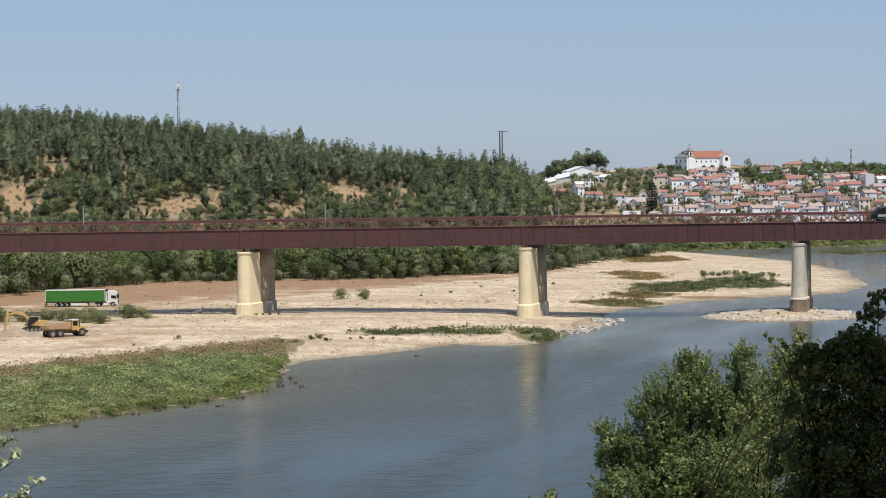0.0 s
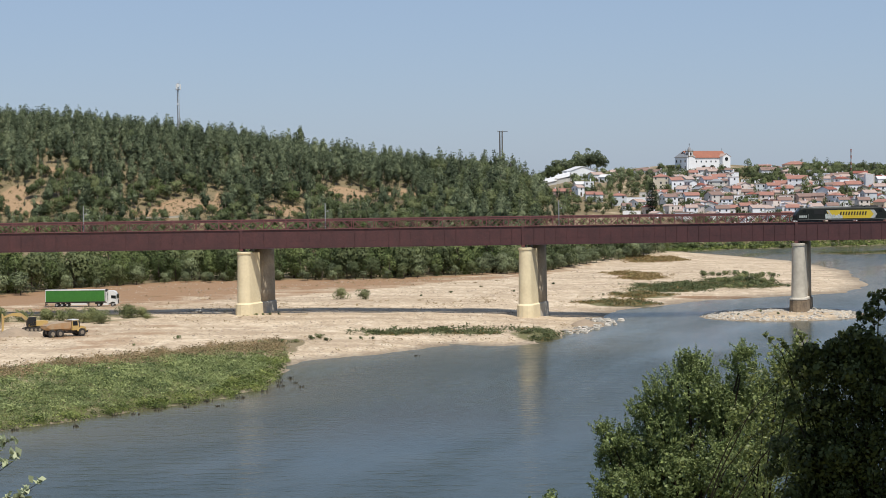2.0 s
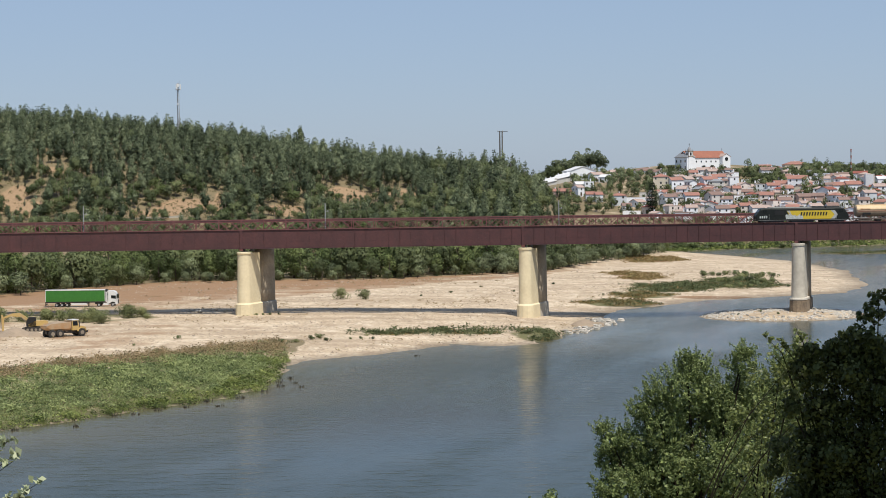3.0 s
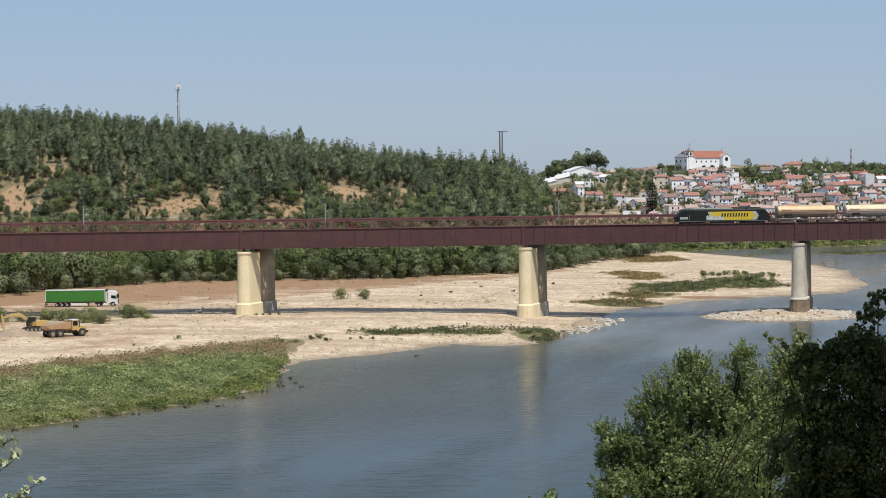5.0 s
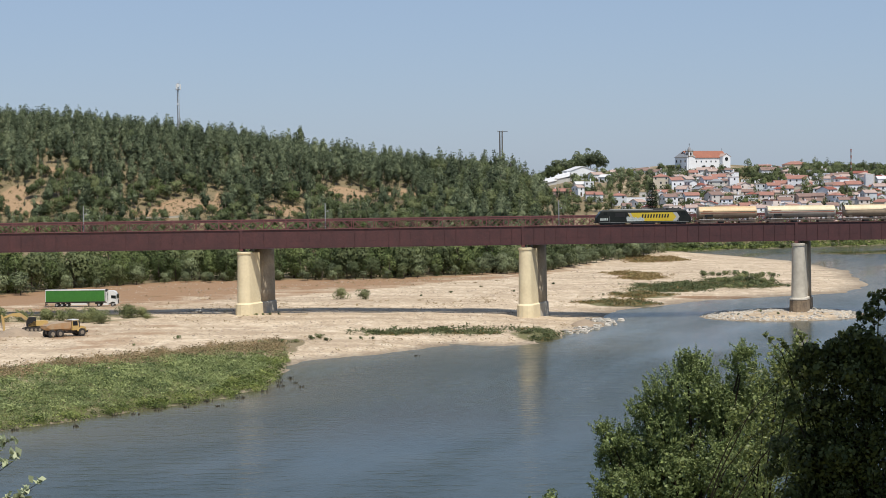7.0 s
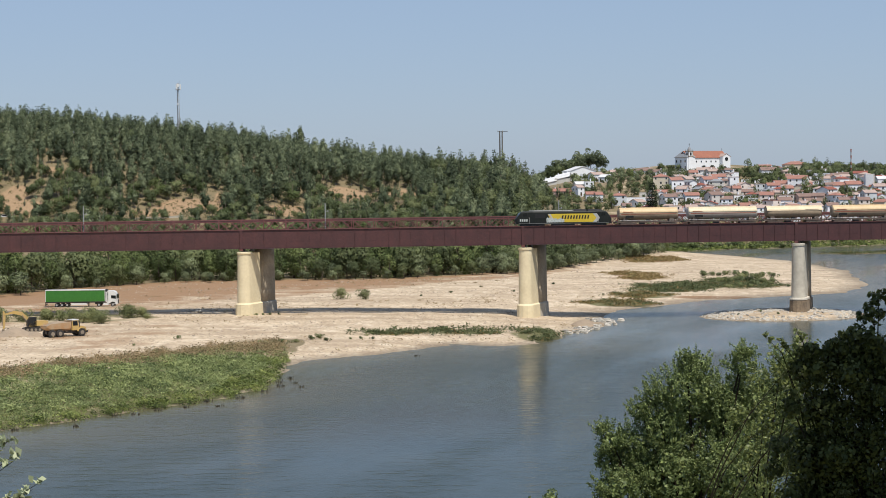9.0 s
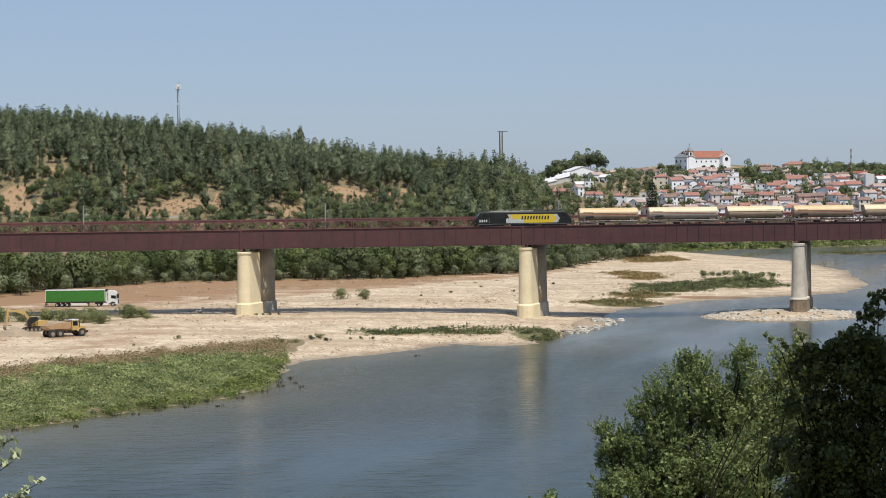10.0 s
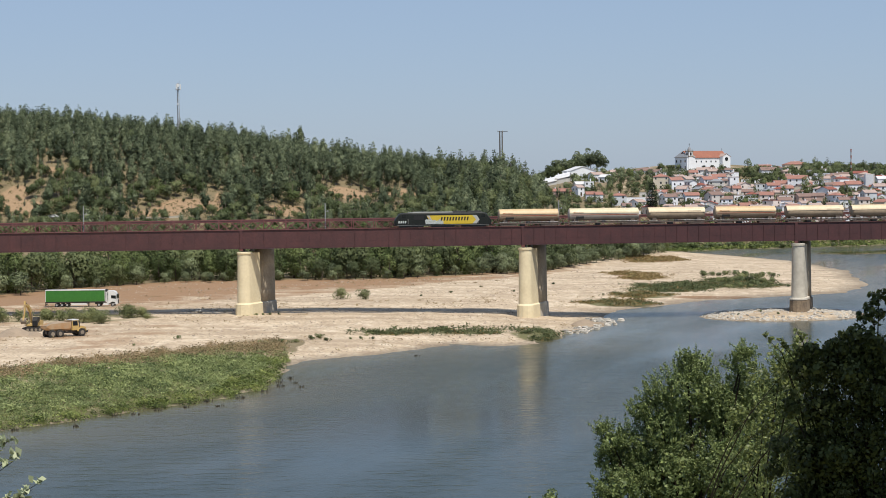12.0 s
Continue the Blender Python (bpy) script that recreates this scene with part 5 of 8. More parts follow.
def build_excavator():
    p = spot(-85.9, 389.6, 0.05)
    t = thing("excavator", Matrix.Translation(p), "yellow tracked excavator with a dark cab scooping sand", "excavator")
    for s in (-1, 1):
        tr = part("track", Mesh().loft([[(x, y, z) for y in (1.05 * s, 1.6 * s) for z in ((z0, z1) if y == 1.05 * s else (z1, z0))] for x, z0, z1 in ((-2.2, 0.45, 0.55), (-2.0, 0.15, 0.85), (-1.6, 0.0, 0.95), (1.6, 0.0, 0.95), (2.0, 0.15, 0.85), (2.2, 0.45, 0.55))]), TYRE, t, "muddy steel crawler track")
        for x in (-1.7, -0.85, 0, 0.85, 1.7):
            part("track_roller", Mesh().tube((x, 1.62 * s, 0.42), (x, 1.66 * s, 0.42), 0.28, k=12), DUSTY_STEEL, tr)
    part("undercarriage", Mesh().box(-1.3, 1.3, -1.05, 1.05, 0.45, 0.95), DARK_STEEL, t)
    part("slew_ring", Mesh().tube((0, 0, 0.9), (0, 0, 1.15), 0.75, k=20), DARK_STEEL, t)
    # the upper works look along local +x
    house = part("turntable_body", Mesh().loft([[(x, -1.3, 1.15), (x, -1.3, z), (x, 1.3, z), (x, 1.3, 1.15)] for x, z in ((-2.5, 1.9), (-2.3, 2.2), (0.0, 2.2), (1.3, 1.55))]), PLANT_YELLOW, t)
    cab = Mesh().loft([[(x, 0.3, 1.2), (x, 0.3, z), (x, 1.3, z), (x, 1.3, 1.2)] for x, z in ((-0.3, 3.0), (1.0, 3.05), (1.55, 2.3), (1.6, 1.3))])
    part("cab", cab, BLACK, house, "dark glazed operator cab")
    part("counterweight", Mesh().loft([[(x, -w, 1.2), (x, -w, 2.1), (x, w, 2.1), (x, w, 1.2)] for x, w in ((-2.9, 0.9), (-2.75, 1.25), (-2.3, 1.32))]), PLANT_YELLOW, house)
    part("exhaust", Mesh().tube((-1.6, -0.7, 2.2), (-1.6, -0.7, 2.75), 0.08, k=8), DARK_STEEL, house)
    # boom: bent box girder from its foot at the origin along +x
    sec = [(0, 0, 0.22), (1.2, 0.75, 0.34), (2.6, 1.25, 0.40), (4.2, 1.0, 0.30), (5.9, 0.0, 0.18)]
    boom = part("boom", Mesh().loft([[(x - 0.1, -0.22, z - h), (x - 0.1, -0.22, z + h), (x + 0.1, 0.22, z + h), (x + 0.1, 0.22, z - h)] for x, z, h in sec]), PLANT_YELLOW, t)
    part("boom_ram", Mesh().tube((0.3, 0.33, -0.5), (2.4, 0.33, 0.95), 0.09, k=8).tube((0.3, -0.33, -0.5), (2.4, -0.33, 0.95), 0.09, k=8), DUSTY_STEEL, boom)
    part("stick_ram", Mesh().tube((2.6, 0, 1.7), (5.6, 0, 0.75), 0.09, k=8), DUSTY_STEEL, boom)
    stick = part("stick", Mesh().loft([[(x, -0.17, z - h), (x, -0.17, z + h), (x, 0.17, z + h), (x, 0.17, z - h)] for x, z, h in ((-0.7, 0.25, 0.14), (0, 0.05, 0.28), (1.7, 0, 0.22), (3.5, 0, 0.13))]), PLANT_YELLOW, t)
    part("bucket_ram", Mesh().tube((0.1, 0, 0.42), (2.3, 0, 0.38), 0.08, k=8), DUSTY_STEEL, stick)
    arc = [(0.75 * math.cos(a), 0.75 * math.sin(a)) for a in np.linspace(radians(70), radians(290), 9)]
    bk = Mesh().loft([[(0.45 + x * 0.95, y, -0.35 + z * 0.85) for x, z in arc] + [(0.45 + x * 0.85, y, -0.35 + z * 0.75) for x, z in reversed(arc)] for y in (-0.6, 0.6)])
    bucket = part("bucket", bk, DUSTY_STEEL, t)
    for y in (-0.5, -0.25, 0, 0.25, 0.5):
        part("tooth", Mesh().box(0.55, 0.95, y - 0.05, y + 0.05, -1.02, -0.94), DARK_STEEL, bucket)
    return house, boom, stick, bucket


def dig(row):
    """Poses of the excavator's moving parts for slew, boom, stick and bucket angles in degrees."""
    slew, b, s, k = row
    turn = Matrix.Rotation(radians(slew), 4, "Z")
    foot = turn @ Matrix.Translation((0.5, -0.15, 1.75)) @ Matrix.Rotation(radians(-b), 4, "Y")
    tip = turn @ Matrix.Translation((0.5 + 5.9 * math.cos(radians(b)), -0.15, 1.75 + 5.9 * math.sin(radians(b))))
    arm = tip @ Matrix.Rotation(radians(90 - s), 4, "Y")
    hand = arm @ Matrix.Translation((3.5, 0, 0)) @ Matrix.Rotation(radians(k), 4, "Y")
    return turn, foot, arm, hand


# seconds: slew, boom, stick (from straight down, forwards), bucket curl
DIG = ((0, (225, 20, 13, 30)), (1, (213, 16, 10, 20)), (2, (205, 13, 4, 10)), (3.2, (203, 11.5, 0, 10)), (5, (202, 12, -5, 20)), (7.2, (203, 12, -5, 45)), (8.8, (207, 18, 2, 65)), (9.5, (214, 23, 8, 75)), (10, (222, 26, 12, 80)), (10.8, (232, 35, 14, 85)), (11.4, (245, 41, 20, 80)), (12, (264, 44, 20, 70)))


def build_sand_heap():
    m = Mesh()
    m.soft = True
    rs = np.random.RandomState(3)
    for cx, cy, r, h in ((0, 0, 4.6, 1.25), (-4.2, -0.6, 3.4, 0.9), (3.4, -0.9, 2.6, 0.6)):
        rings = []
        for k in range(6):
            t = k / 5
            rings.append([(cx + r * (1 - t) * (1 + 0.12 * math.sin(i * 2.1 + k)) * math.cos(6.283 * i / 16), cy + r * (1 - t) * (1 + 0.12 * math.cos(i * 1.7)) * math.sin(6.283 * i / 16), -0.4 + (h + 0.4) * ease(0, 1, t)) for i in range(16)])
        m.loft(rings)
    whole("sand_heap", m, SAND_HEAP, "low heap of freshly dug greyish sand", "sand heap", m=Matrix.Translation(spot(-87.4, 379.5, 0)) @ Matrix.Scale(1.25, 4))


SAND_HEAP = material("dug_sand", (0.36, 0.28, 0.20), (0.27, 0.21, 0.15), 0.5, 0.95, bump=0.5)
build_lorry()
build_dumper()
ARMS = build_excavator()
build_sand_heap()


def build_car():
    t = thing("car", Matrix.Translation((0, 0, 0)), "small white car driving along the hill road", "car")
    low = [(-2.1, 0.3), (2.1, 0.3), (2.15, 0.75), (1.3, 0.95), (0.5, 1.45), (-1.2, 1.5), (-2.0, 1.0)]
    n = len(low)
    part("body", Mesh().add([(x, y, z) for y in (-0.85, 0.85) for x, z in low], [tuple(range(n)), tuple(range(2 * n - 1, n - 1, -1))] + [(i, n + i, n + (i + 1) % n, (i + 1) % n) for i in range(n)]), WHITE_PAINT, t)
    for s in (-1, 1):
        part("side_window", slab([(-1.5, 1.0), (1.0, 0.98), (0.4, 1.38), (-1.15, 1.42)], 0.852 * s, 0.01 * s), GLASS_DARK, t)
        for x in (-1.3, 1.35):
            wheel(t, x, 0.75 * s, 0.31, 0.2, GALVANISED)
    return t


CAR = build_car()


def build_hill_wall():
    t = thing("roadside_wall", Matrix.Identity(4), "low pale wall along the hill road", "wall")
    last = None
    for k in range(9):
        x, y = -119 + k * 2.5, 707.5 + k * 0.55
        p = spot(x, y, 0)
        if last is not None:
            d = (p - last)
            m = Mesh().box(0, d.length * 0.995, -0.15, 0.15, -0.8, 0.55).box(0, d.length * 0.995, -0.2, 0.2, 0.55, 0.65)
            turn = d.to_track_quat("X", "Z").to_matrix().to_4x4()
            part("wall_section", m, PALE_LEDGE, t, at=Matrix.Translation(last) @ turn)
        last = p


build_hill_wall()


# ---- the town on its hill ----
WALLS = [material("whitewash", (0.82, 0.85, 0.90), (0.75, 0.77, 0.79), 0.25, 0.9), material("pinkish_render", (0.74, 0.67, 0.62), (0.64, 0.57, 0.52), 0.3, 0.9), material("grey_render", (0.62, 0.61, 0.58), (0.52, 0.51, 0.48), 0.3, 0.9),
         material("salmon_render", (0.54, 0.40, 0.33), (0.46, 0.34, 0.28), 0.3, 0.9), material("pale_blue_grey_render", (0.60, 0.64, 0.68), (0.5, 0.54, 0.57), 0.3, 0.9), material("beige_render", (0.66, 0.60, 0.48), (0.56, 0.50, 0.40), 0.3, 0.9)]
ROOFS = [material("orange_roof_tiles", (0.36, 0.165, 0.125), (0.26, 0.14, 0.11), 0.35, 0.85, bump=0.3), material("brown_roof_tiles", (0.26, 0.165, 0.135), (0.18, 0.125, 0.105), 0.35, 0.85, bump=0.3), material("dark_red_roof_tiles", (0.28, 0.085, 0.06), (0.2, 0.07, 0.05), 0.35, 0.85),
         material("lichened_roof_tiles", (0.44, 0.33, 0.285), (0.33, 0.25, 0.22), 0.3, 0.9), material("slate_grey_roof", (0.25, 0.26, 0.28), None, 0.4, 0.7), material("white_sheet_roof", (0.66, 0.66, 0.66), (0.55, 0.55, 0.56), 0.3, 0.6)]
CHURCH_TILES = material("church_roof_tiles", (0.34, 0.135, 0.085), (0.26, 0.105, 0.07), 0.3, 0.85, bump=0.3)
DOOR_WOOD = material("dark_green_door_paint", (0.05, 0.06, 0.045), (0.12, 0.07, 0.04), 0.8, 0.7)
PALE_FRAME = material("pale_window_frame", (0.6, 0.58, 0.54), None, 1.0, 0.7)


def window_mesh(w, h, inset=0.05):
    return Mesh().box(-w / 2, w / 2, -inset, inset, 0, h).done("window", GLASS_DARK)


WINDOW = window_mesh(0.85, 1.15)
TALL_WINDOW = window_mesh(1.0, 1.7)
SURROUND = Mesh().box(-0.65, 0.65, -0.035, 0.035, -0.14, 0.0).box(-0.65, -0.475, -0.035, 0.035, 0, 1.25).box(0.475, 0.65, -0.035, 0.035, 0, 1.25).box(-0.65, 0.65, -0.035, 0.035, 1.25, 1.4).done("surround", PALE_FRAME)
DOOR = Mesh().box(-0.5, 0.5, -0.06, 0.06, 0, 2.1).done("door", DOOR_WOOD)
CHIMNEY = Mesh().box(-0.3, 0.3, -0.3, 0.3, -0.6, 0.9).box(-0.38, 0.38, -0.38, 0.38, 0.9, 1.0).done("chimney", WALLS[0])


def roof_mesh(kind, w, d, h, o=0.35):
    x, y = w / 2 + o, d / 2 + o
    m = Mesh()
    e = 0.16
    if kind == "flat":
        return m.box(-w / 2 - 0.1, w / 2 + 0.1, -d / 2 - 0.1, d / 2 + 0.1, 0, 0.35)
    if kind == "hip":
        r = max(0.3, (max(w, d) - min(w, d)) / 2)
        a, b = ((-r, 0), (r, 0)) if w >= d else ((0, -r), (0, r))
        top = [(*a, h), (*b, h)]
        base = [(-x, -y, 0), (x, -y, 0), (x, y, 0), (-x, y, 0)]
        under = [(px, py, -e) for px, py, _ in base]
        faces = [(0, 1, 5, 4), (1, 2, 5), (2, 3, 4, 5), (3, 0, 4)] if w >= d else [(0, 1, 4), (1, 2, 5, 4), (2, 3, 5), (3, 0, 4, 5)]
        return m.add(base + top + under, faces + [(0, 6, 7, 1), (1, 7, 8, 2), (2, 8, 9, 3), (3, 9, 6, 0), (9, 8, 7, 6)])
    m.add([(-x, -y, 0), (x, -y, 0), (x, 0, h), (-x, 0, h), (x, y, 0), (-x, y, 0), (-x, -y, -e), (x, -y, -e), (x, 0, h - e), (-x, 0, h - e), (x, y, -e), (-x, y, -e)],
          [(0, 1, 2, 3), (3, 2, 4, 5), (6, 9, 8, 7), (9, 11, 10, 8), (0, 6, 7, 1), (4, 10, 11, 5), (1, 7, 8, 2), (2, 8, 10, 4), (0, 3, 9, 6), (3, 5, 11, 9)])
    return m


def body_mesh(kind, w, d, h, rise):
    m = Mesh().box(-w / 2, w / 2, -d / 2, d / 2, -3.5, h)
    if kind == "gable":
        k = rise * (d / 2) / (d / 2 + 0.35)
        m.add([(sx * w / 2, y, z) for sx in (-1, 1) for y, z in ((-d / 2, h), (d / 2, h), (0, h + k - 0.16))], [(0, 2, 1), (3, 4, 5), (0, 3, 5, 2), (1, 2, 5, 4)])
    return m


WALL_WORD = ("whitewashed", "pinkish", "grey", "salmon", "pale blue", "beige")
ROOF_WORD = ("orange tiled", "brown tiled", "dark red tiled", "weathered tiled", "slate grey", "white sheet")


def house(x, y, w, d, storeys, yaw, wall, roof, kind, rs, plain=False):
    p = spot(x, y + d / 2, 0.2)
    h = 2.55 * storeys
    label = "%s house with a %s roof on the town hill" % (WALL_WORD[wall], ROOF_WORD[roof])
    t = thing("house", Matrix.Translation(p) @ Matrix.Rotation(radians(yaw), 4, "Z"), label, "house", "houses of the town")
    rise = 0.34 * (d / 2 if kind == "gable" else min(w, d) / 2) + 0.3
    part("wall", body_mesh(kind, w, d, h, rise), WALLS[wall], t)
    part("roof", roof_mesh(kind, w, d, rise), ROOFS[roof], t, at=Matrix.Translation((0, 0, h)))
    if rs.rand() < 0.75:
        part("chimney", CHIMNEY, None, t, at=Matrix.Translation((w * (rs.rand() - 0.5) * 0.7, d * 0.12, h + rise * 0.8)))
    rows = max(1, int(round(storeys)))
    cols = max(1, int(w / 2.7))
    door = rs.randint(cols)
    for f in range(rows):
        for c in range(cols):
            lx = (c + 0.5) * w / cols - w / 2 + rs.normal() * 0.08
            if f == 0 and c == door:
                part("door", DOOR, None, t, at=Matrix.Translation((lx, -d / 2, 0.15)))
                continue
            z = 0.9 + f * 2.55
            if z + 1.3 < h and rs.rand() < (0.55 if plain else 0.85):
                win = part("window", WINDOW, None, t, at=Matrix.Translation((lx, -d / 2, z)))
                if not plain and wall:
                    part("surround", SURROUND, None, win)
        for sx in (-1, 1):
            for c in range(2):
                z = 0.9 + f * 2.55
                if rs.rand() < (0.2 if plain else 0.6) and z + 1.3 < h:
                    part("window", WINDOW, None, t, at=Matrix.Translation((sx * w / 2, (c - 0.5) * d * 0.45, z)) @ Matrix.Rotation(math.pi / 2, 4, "Z"))


# x, distance, width, depth, storeys, turn, wall, roof, roof shape
HOUSES = (
    (134.1, 1225, 14.8, 10, 1, 0, 0, 1, "hip"), (95.8, 1158, 7, 8, 1.6, 20, 0, 3, "gable"), (101.2, 1150, 6.2, 8, 1.2, -30, 0, 5, "gable"), (82.2, 1112, 6.1, 8, 1.5, 10, 2, 5, "gable"),
    (87.5, 1111, 5.4, 8, 2, 0, 0, 5, "flat"), (70.5, 1098, 11.0, 8, 1.0, 0, 3, 0, "gable"), (79.8, 1093, 4.3, 8, 2, 25, 0, 3, "gable"), (84.6, 1066, 4.5, 8, 1.5, 0, 0, 0, "gable"),
    (89.2, 1063, 4.2, 8, 1.5, 5, 0, 0, "gable"), (99.4, 1049, 7.3, 9, 2, 8, 4, 0, "hip"), (112.3, 1225, 3.3, 8, 1, 0, 0, 3, "gable"), (128.3, 1088, 9.2, 10, 3, -8, 5, 0, "hip"),
    (135.9, 1083, 7.2, 9, 2.5, 10, 0, 0, "gable"), (126.9, 1066, 10.3, 9, 1, 0, 1, 0, "gable"), (126.1, 1036, 7.5, 9, 2, 15, 0, 1, "gable"), (136.9, 1058, 5.8, 9, 2, -20, 0, 3, "gable"),
    (144.4, 1095, 5.3, 8, 2, 20, 2, 3, "gable"), (152.4, 1130, 5.1, 8, 2, 0, 5, 0, "gable"), (160.1, 1143, 6.9, 8, 2, -10, 0, 3, "gable"), (164.8, 1135, 6.9, 8, 2, 12, 2, 3, "gable"),
    (174.3, 1139, 7.6, 8, 2, 0, 0, 1, "hip"), (157, 1095, 8.6, 9, 2, 10, 0, 0, "gable"), (165.3, 1091, 7.3, 9, 2, -15, 1, 1, "hip"), (170.4, 1088, 5.3, 8, 3, 0, 0, 3, "flat"),
    (139.6, 1043, 8.2, 9, 1.5, 5, 0, 0, "gable"), (150.4, 1028, 7.5, 9, 3, 18, 2, 1, "gable"), (157.1, 1027, 6.2, 9, 2, -5, 0, 1, "gable"), (168.1, 1063, 4.5, 8, 2, 0, 1, 0, "gable"),
    (184.4, 1083, 6.6, 8, 2, 10, 4, 3, "flat"), (191.7, 1078, 7.2, 8, 2, 0, 0, 0, "gable"), (201.6, 1149, 9.7, 10, 1.5, 0, 0, 1, "gable"),
    (212.4, 1225, 8.2, 9, 1.5, 0, 0, 0, "gable"), (220.9, 1225, 6.7, 9, 1.5, 0, 0, 1, "hip"), (232.8, 1225, 15.6, 10, 2.5, 0, 5, 0, "hip"), (197.7, 1084, 9.2, 9, 2, 10, 1, 0, "gable"),
    (206.9, 1079, 10.5, 10, 3, -22, 0, 0, "gable"), (197.1, 1058, 4.5, 8, 2, 0, 0, 0, "gable"), (227.9, 1148, 4.9, 8, 1.5, 0, 0, 3, "flat"), (236.6, 1162, 4.9, 8, 1.5, 5, 0, 3, "flat"),
    (225.5, 1096, 5.3, 8, 1.5, 0, 0, 3, "gable"), (181.6, 1039, 7.6, 9, 2, -12, 1, 0, "gable"), (189.2, 1029, 7.5, 9, 1.5, 0, 0, 1, "gable"), (200.1, 1029, 8.1, 9, 2, 8, 3, 1, "gable"),
    (208.3, 1028, 6.2, 8, 2, -18, 3, 1, "gable"), (217.7, 1034, 6.3, 8, 1.5, 0, 0, 3, "gable"), (228.1, 1065, 10.3, 10, 1.2, 5, 0, 0, "gable"), (235, 1064, 8.4, 10, 1.5, 0, 0, 0, "gable"),
    (235.7, 1028, 6.9, 8, 2, 10, 4, 3, "gable"), (246.5, 1050, 6.4, 8, 2, 0, 0, 3, "gable"), (219.6, 1018, 5.6, 8, 1.5, 0, 0, 1, "gable"), (256.8, 1088, 5.3, 8, 1.5, 0, 0, 5, "gable"),
    (229, 1012, 6.1, 8, 2, 0, 1, 1, "gable"), (109.2, 1039, 5.7, 8, 1, 30, 0, 3, "gable"), (102.1, 1031, 5, 8, 1, 0, 0, 1, "gable"), (163.6, 1006, 5.5, 8, 2, 0, 1, 0, "gable"),
    (168.8, 1001, 6.7, 8, 2, 12, 0, 3, "gable"), (149.9, 996, 7.2, 8, 2, 0, 0, 1, "gable"), (188.4, 1000, 6.7, 8, 2, -10, 0, 0, "gable"), (200.9, 1002, 6.7, 8, 2, 5, 0, 3, "gable"),
    (210.2, 1003, 6.1, 8, 2, 0, 0, 1, "gable"), (133.6, 998, 6, 8, 2, 0, 0, 3, "gable"),
)


GARDENS = []


def build_town():
    rs = np.random.RandomState(12)
    for row in HOUSES:
        house(*row, rs)
    # houses between and behind these
    n = 0
    taken = [(r[0], r[1] + r[3] / 2) for r in HOUSES]
    for k in range(4000):
        y = rs.uniform(985, 1180)
        x = rs.uniform(0.108, 0.25) * y
        if min(abs(x - a) + abs(y - b) * 0.8 for a, b in taken) > 6.0 and len(GARDENS) < 120:
            GARDENS.append((x, y))
            taken.append((x, y))
    for k in range(5000):
        y = rs.uniform(990, 1175)
        u = rs.uniform(0.110, 0.252)
        x = u * y
        if y > 1125 and (u > 0.185 or rs.rand() < 0.6) or 0.156 < u < 0.183 and y > 1085 or u < 0.126 and rs.rand() < 0.85:
            continue
        if min(abs(x - a) * 1.0 + abs(y - b) * 0.7 for a, b in taken) < 5.9:
            continue
        taken.append((x, y))
        low = rs.rand()
        house(x, y - 4, rs.uniform(4.5, 9.0), rs.uniform(5.0, 8.5), 1 if low < 0.45 else 1.5 if low < 0.8 else 2, rs.uniform(-70, 70), (0, 0, 0, 0, 0, 0, 2, 1, 1, 5)[rs.randint(10)], (0, 1, 1, 3, 3, 3, 2, 4)[rs.randint(8)], ("gable", "gable", "gable", "hip", "flat")[rs.randint(5)], rs, plain=True)
        n += 1
        if n > 175:
            break
    # retaining and garden walls of the terraces
    for x, y, length, tall, yaw, mat, word in ((109, 1052, 13, 3.2, 2, 0, "whitewashed"), (118, 1074, 9, 2.4, -6, 2, "grey"), (103.5, 1021, 10, 2.2, 8, 0, "whitewashed"), (146, 1120, 16, 2.0, 5, 2, "grey"), (171, 1046, 12, 2.6, -8, 0, "whitewashed"), (186, 1118, 14, 2.4, 3, 0, "whitewashed"), (213, 1052, 11, 2.4, 10, 2, "grey"), (222, 1122, 15, 2.2, -3, 0, "whitewashed"), (243, 1034, 13, 2.4, 0, 0, "whitewashed"), (157, 1176, 26, 2.0, 4, 2, "grey")):
        g = thing("garden_wall", Matrix.Translation(spot(x, y, 0)) @ Matrix.Rotation(radians(yaw), 4, "Z"), "%s retaining wall below a terrace in the town" % word, "wall", "garden walls")
        part("wall", Mesh().box(-length / 2, length / 2, -0.2, 0.2, -2.5, tall), WALLS[mat], g)
        part("coping", Mesh().box(-length / 2 - 0.05, length / 2 + 0.05, -0.27, 0.27, tall, tall + 0.12), PALE_LEDGE, g)
    return taken


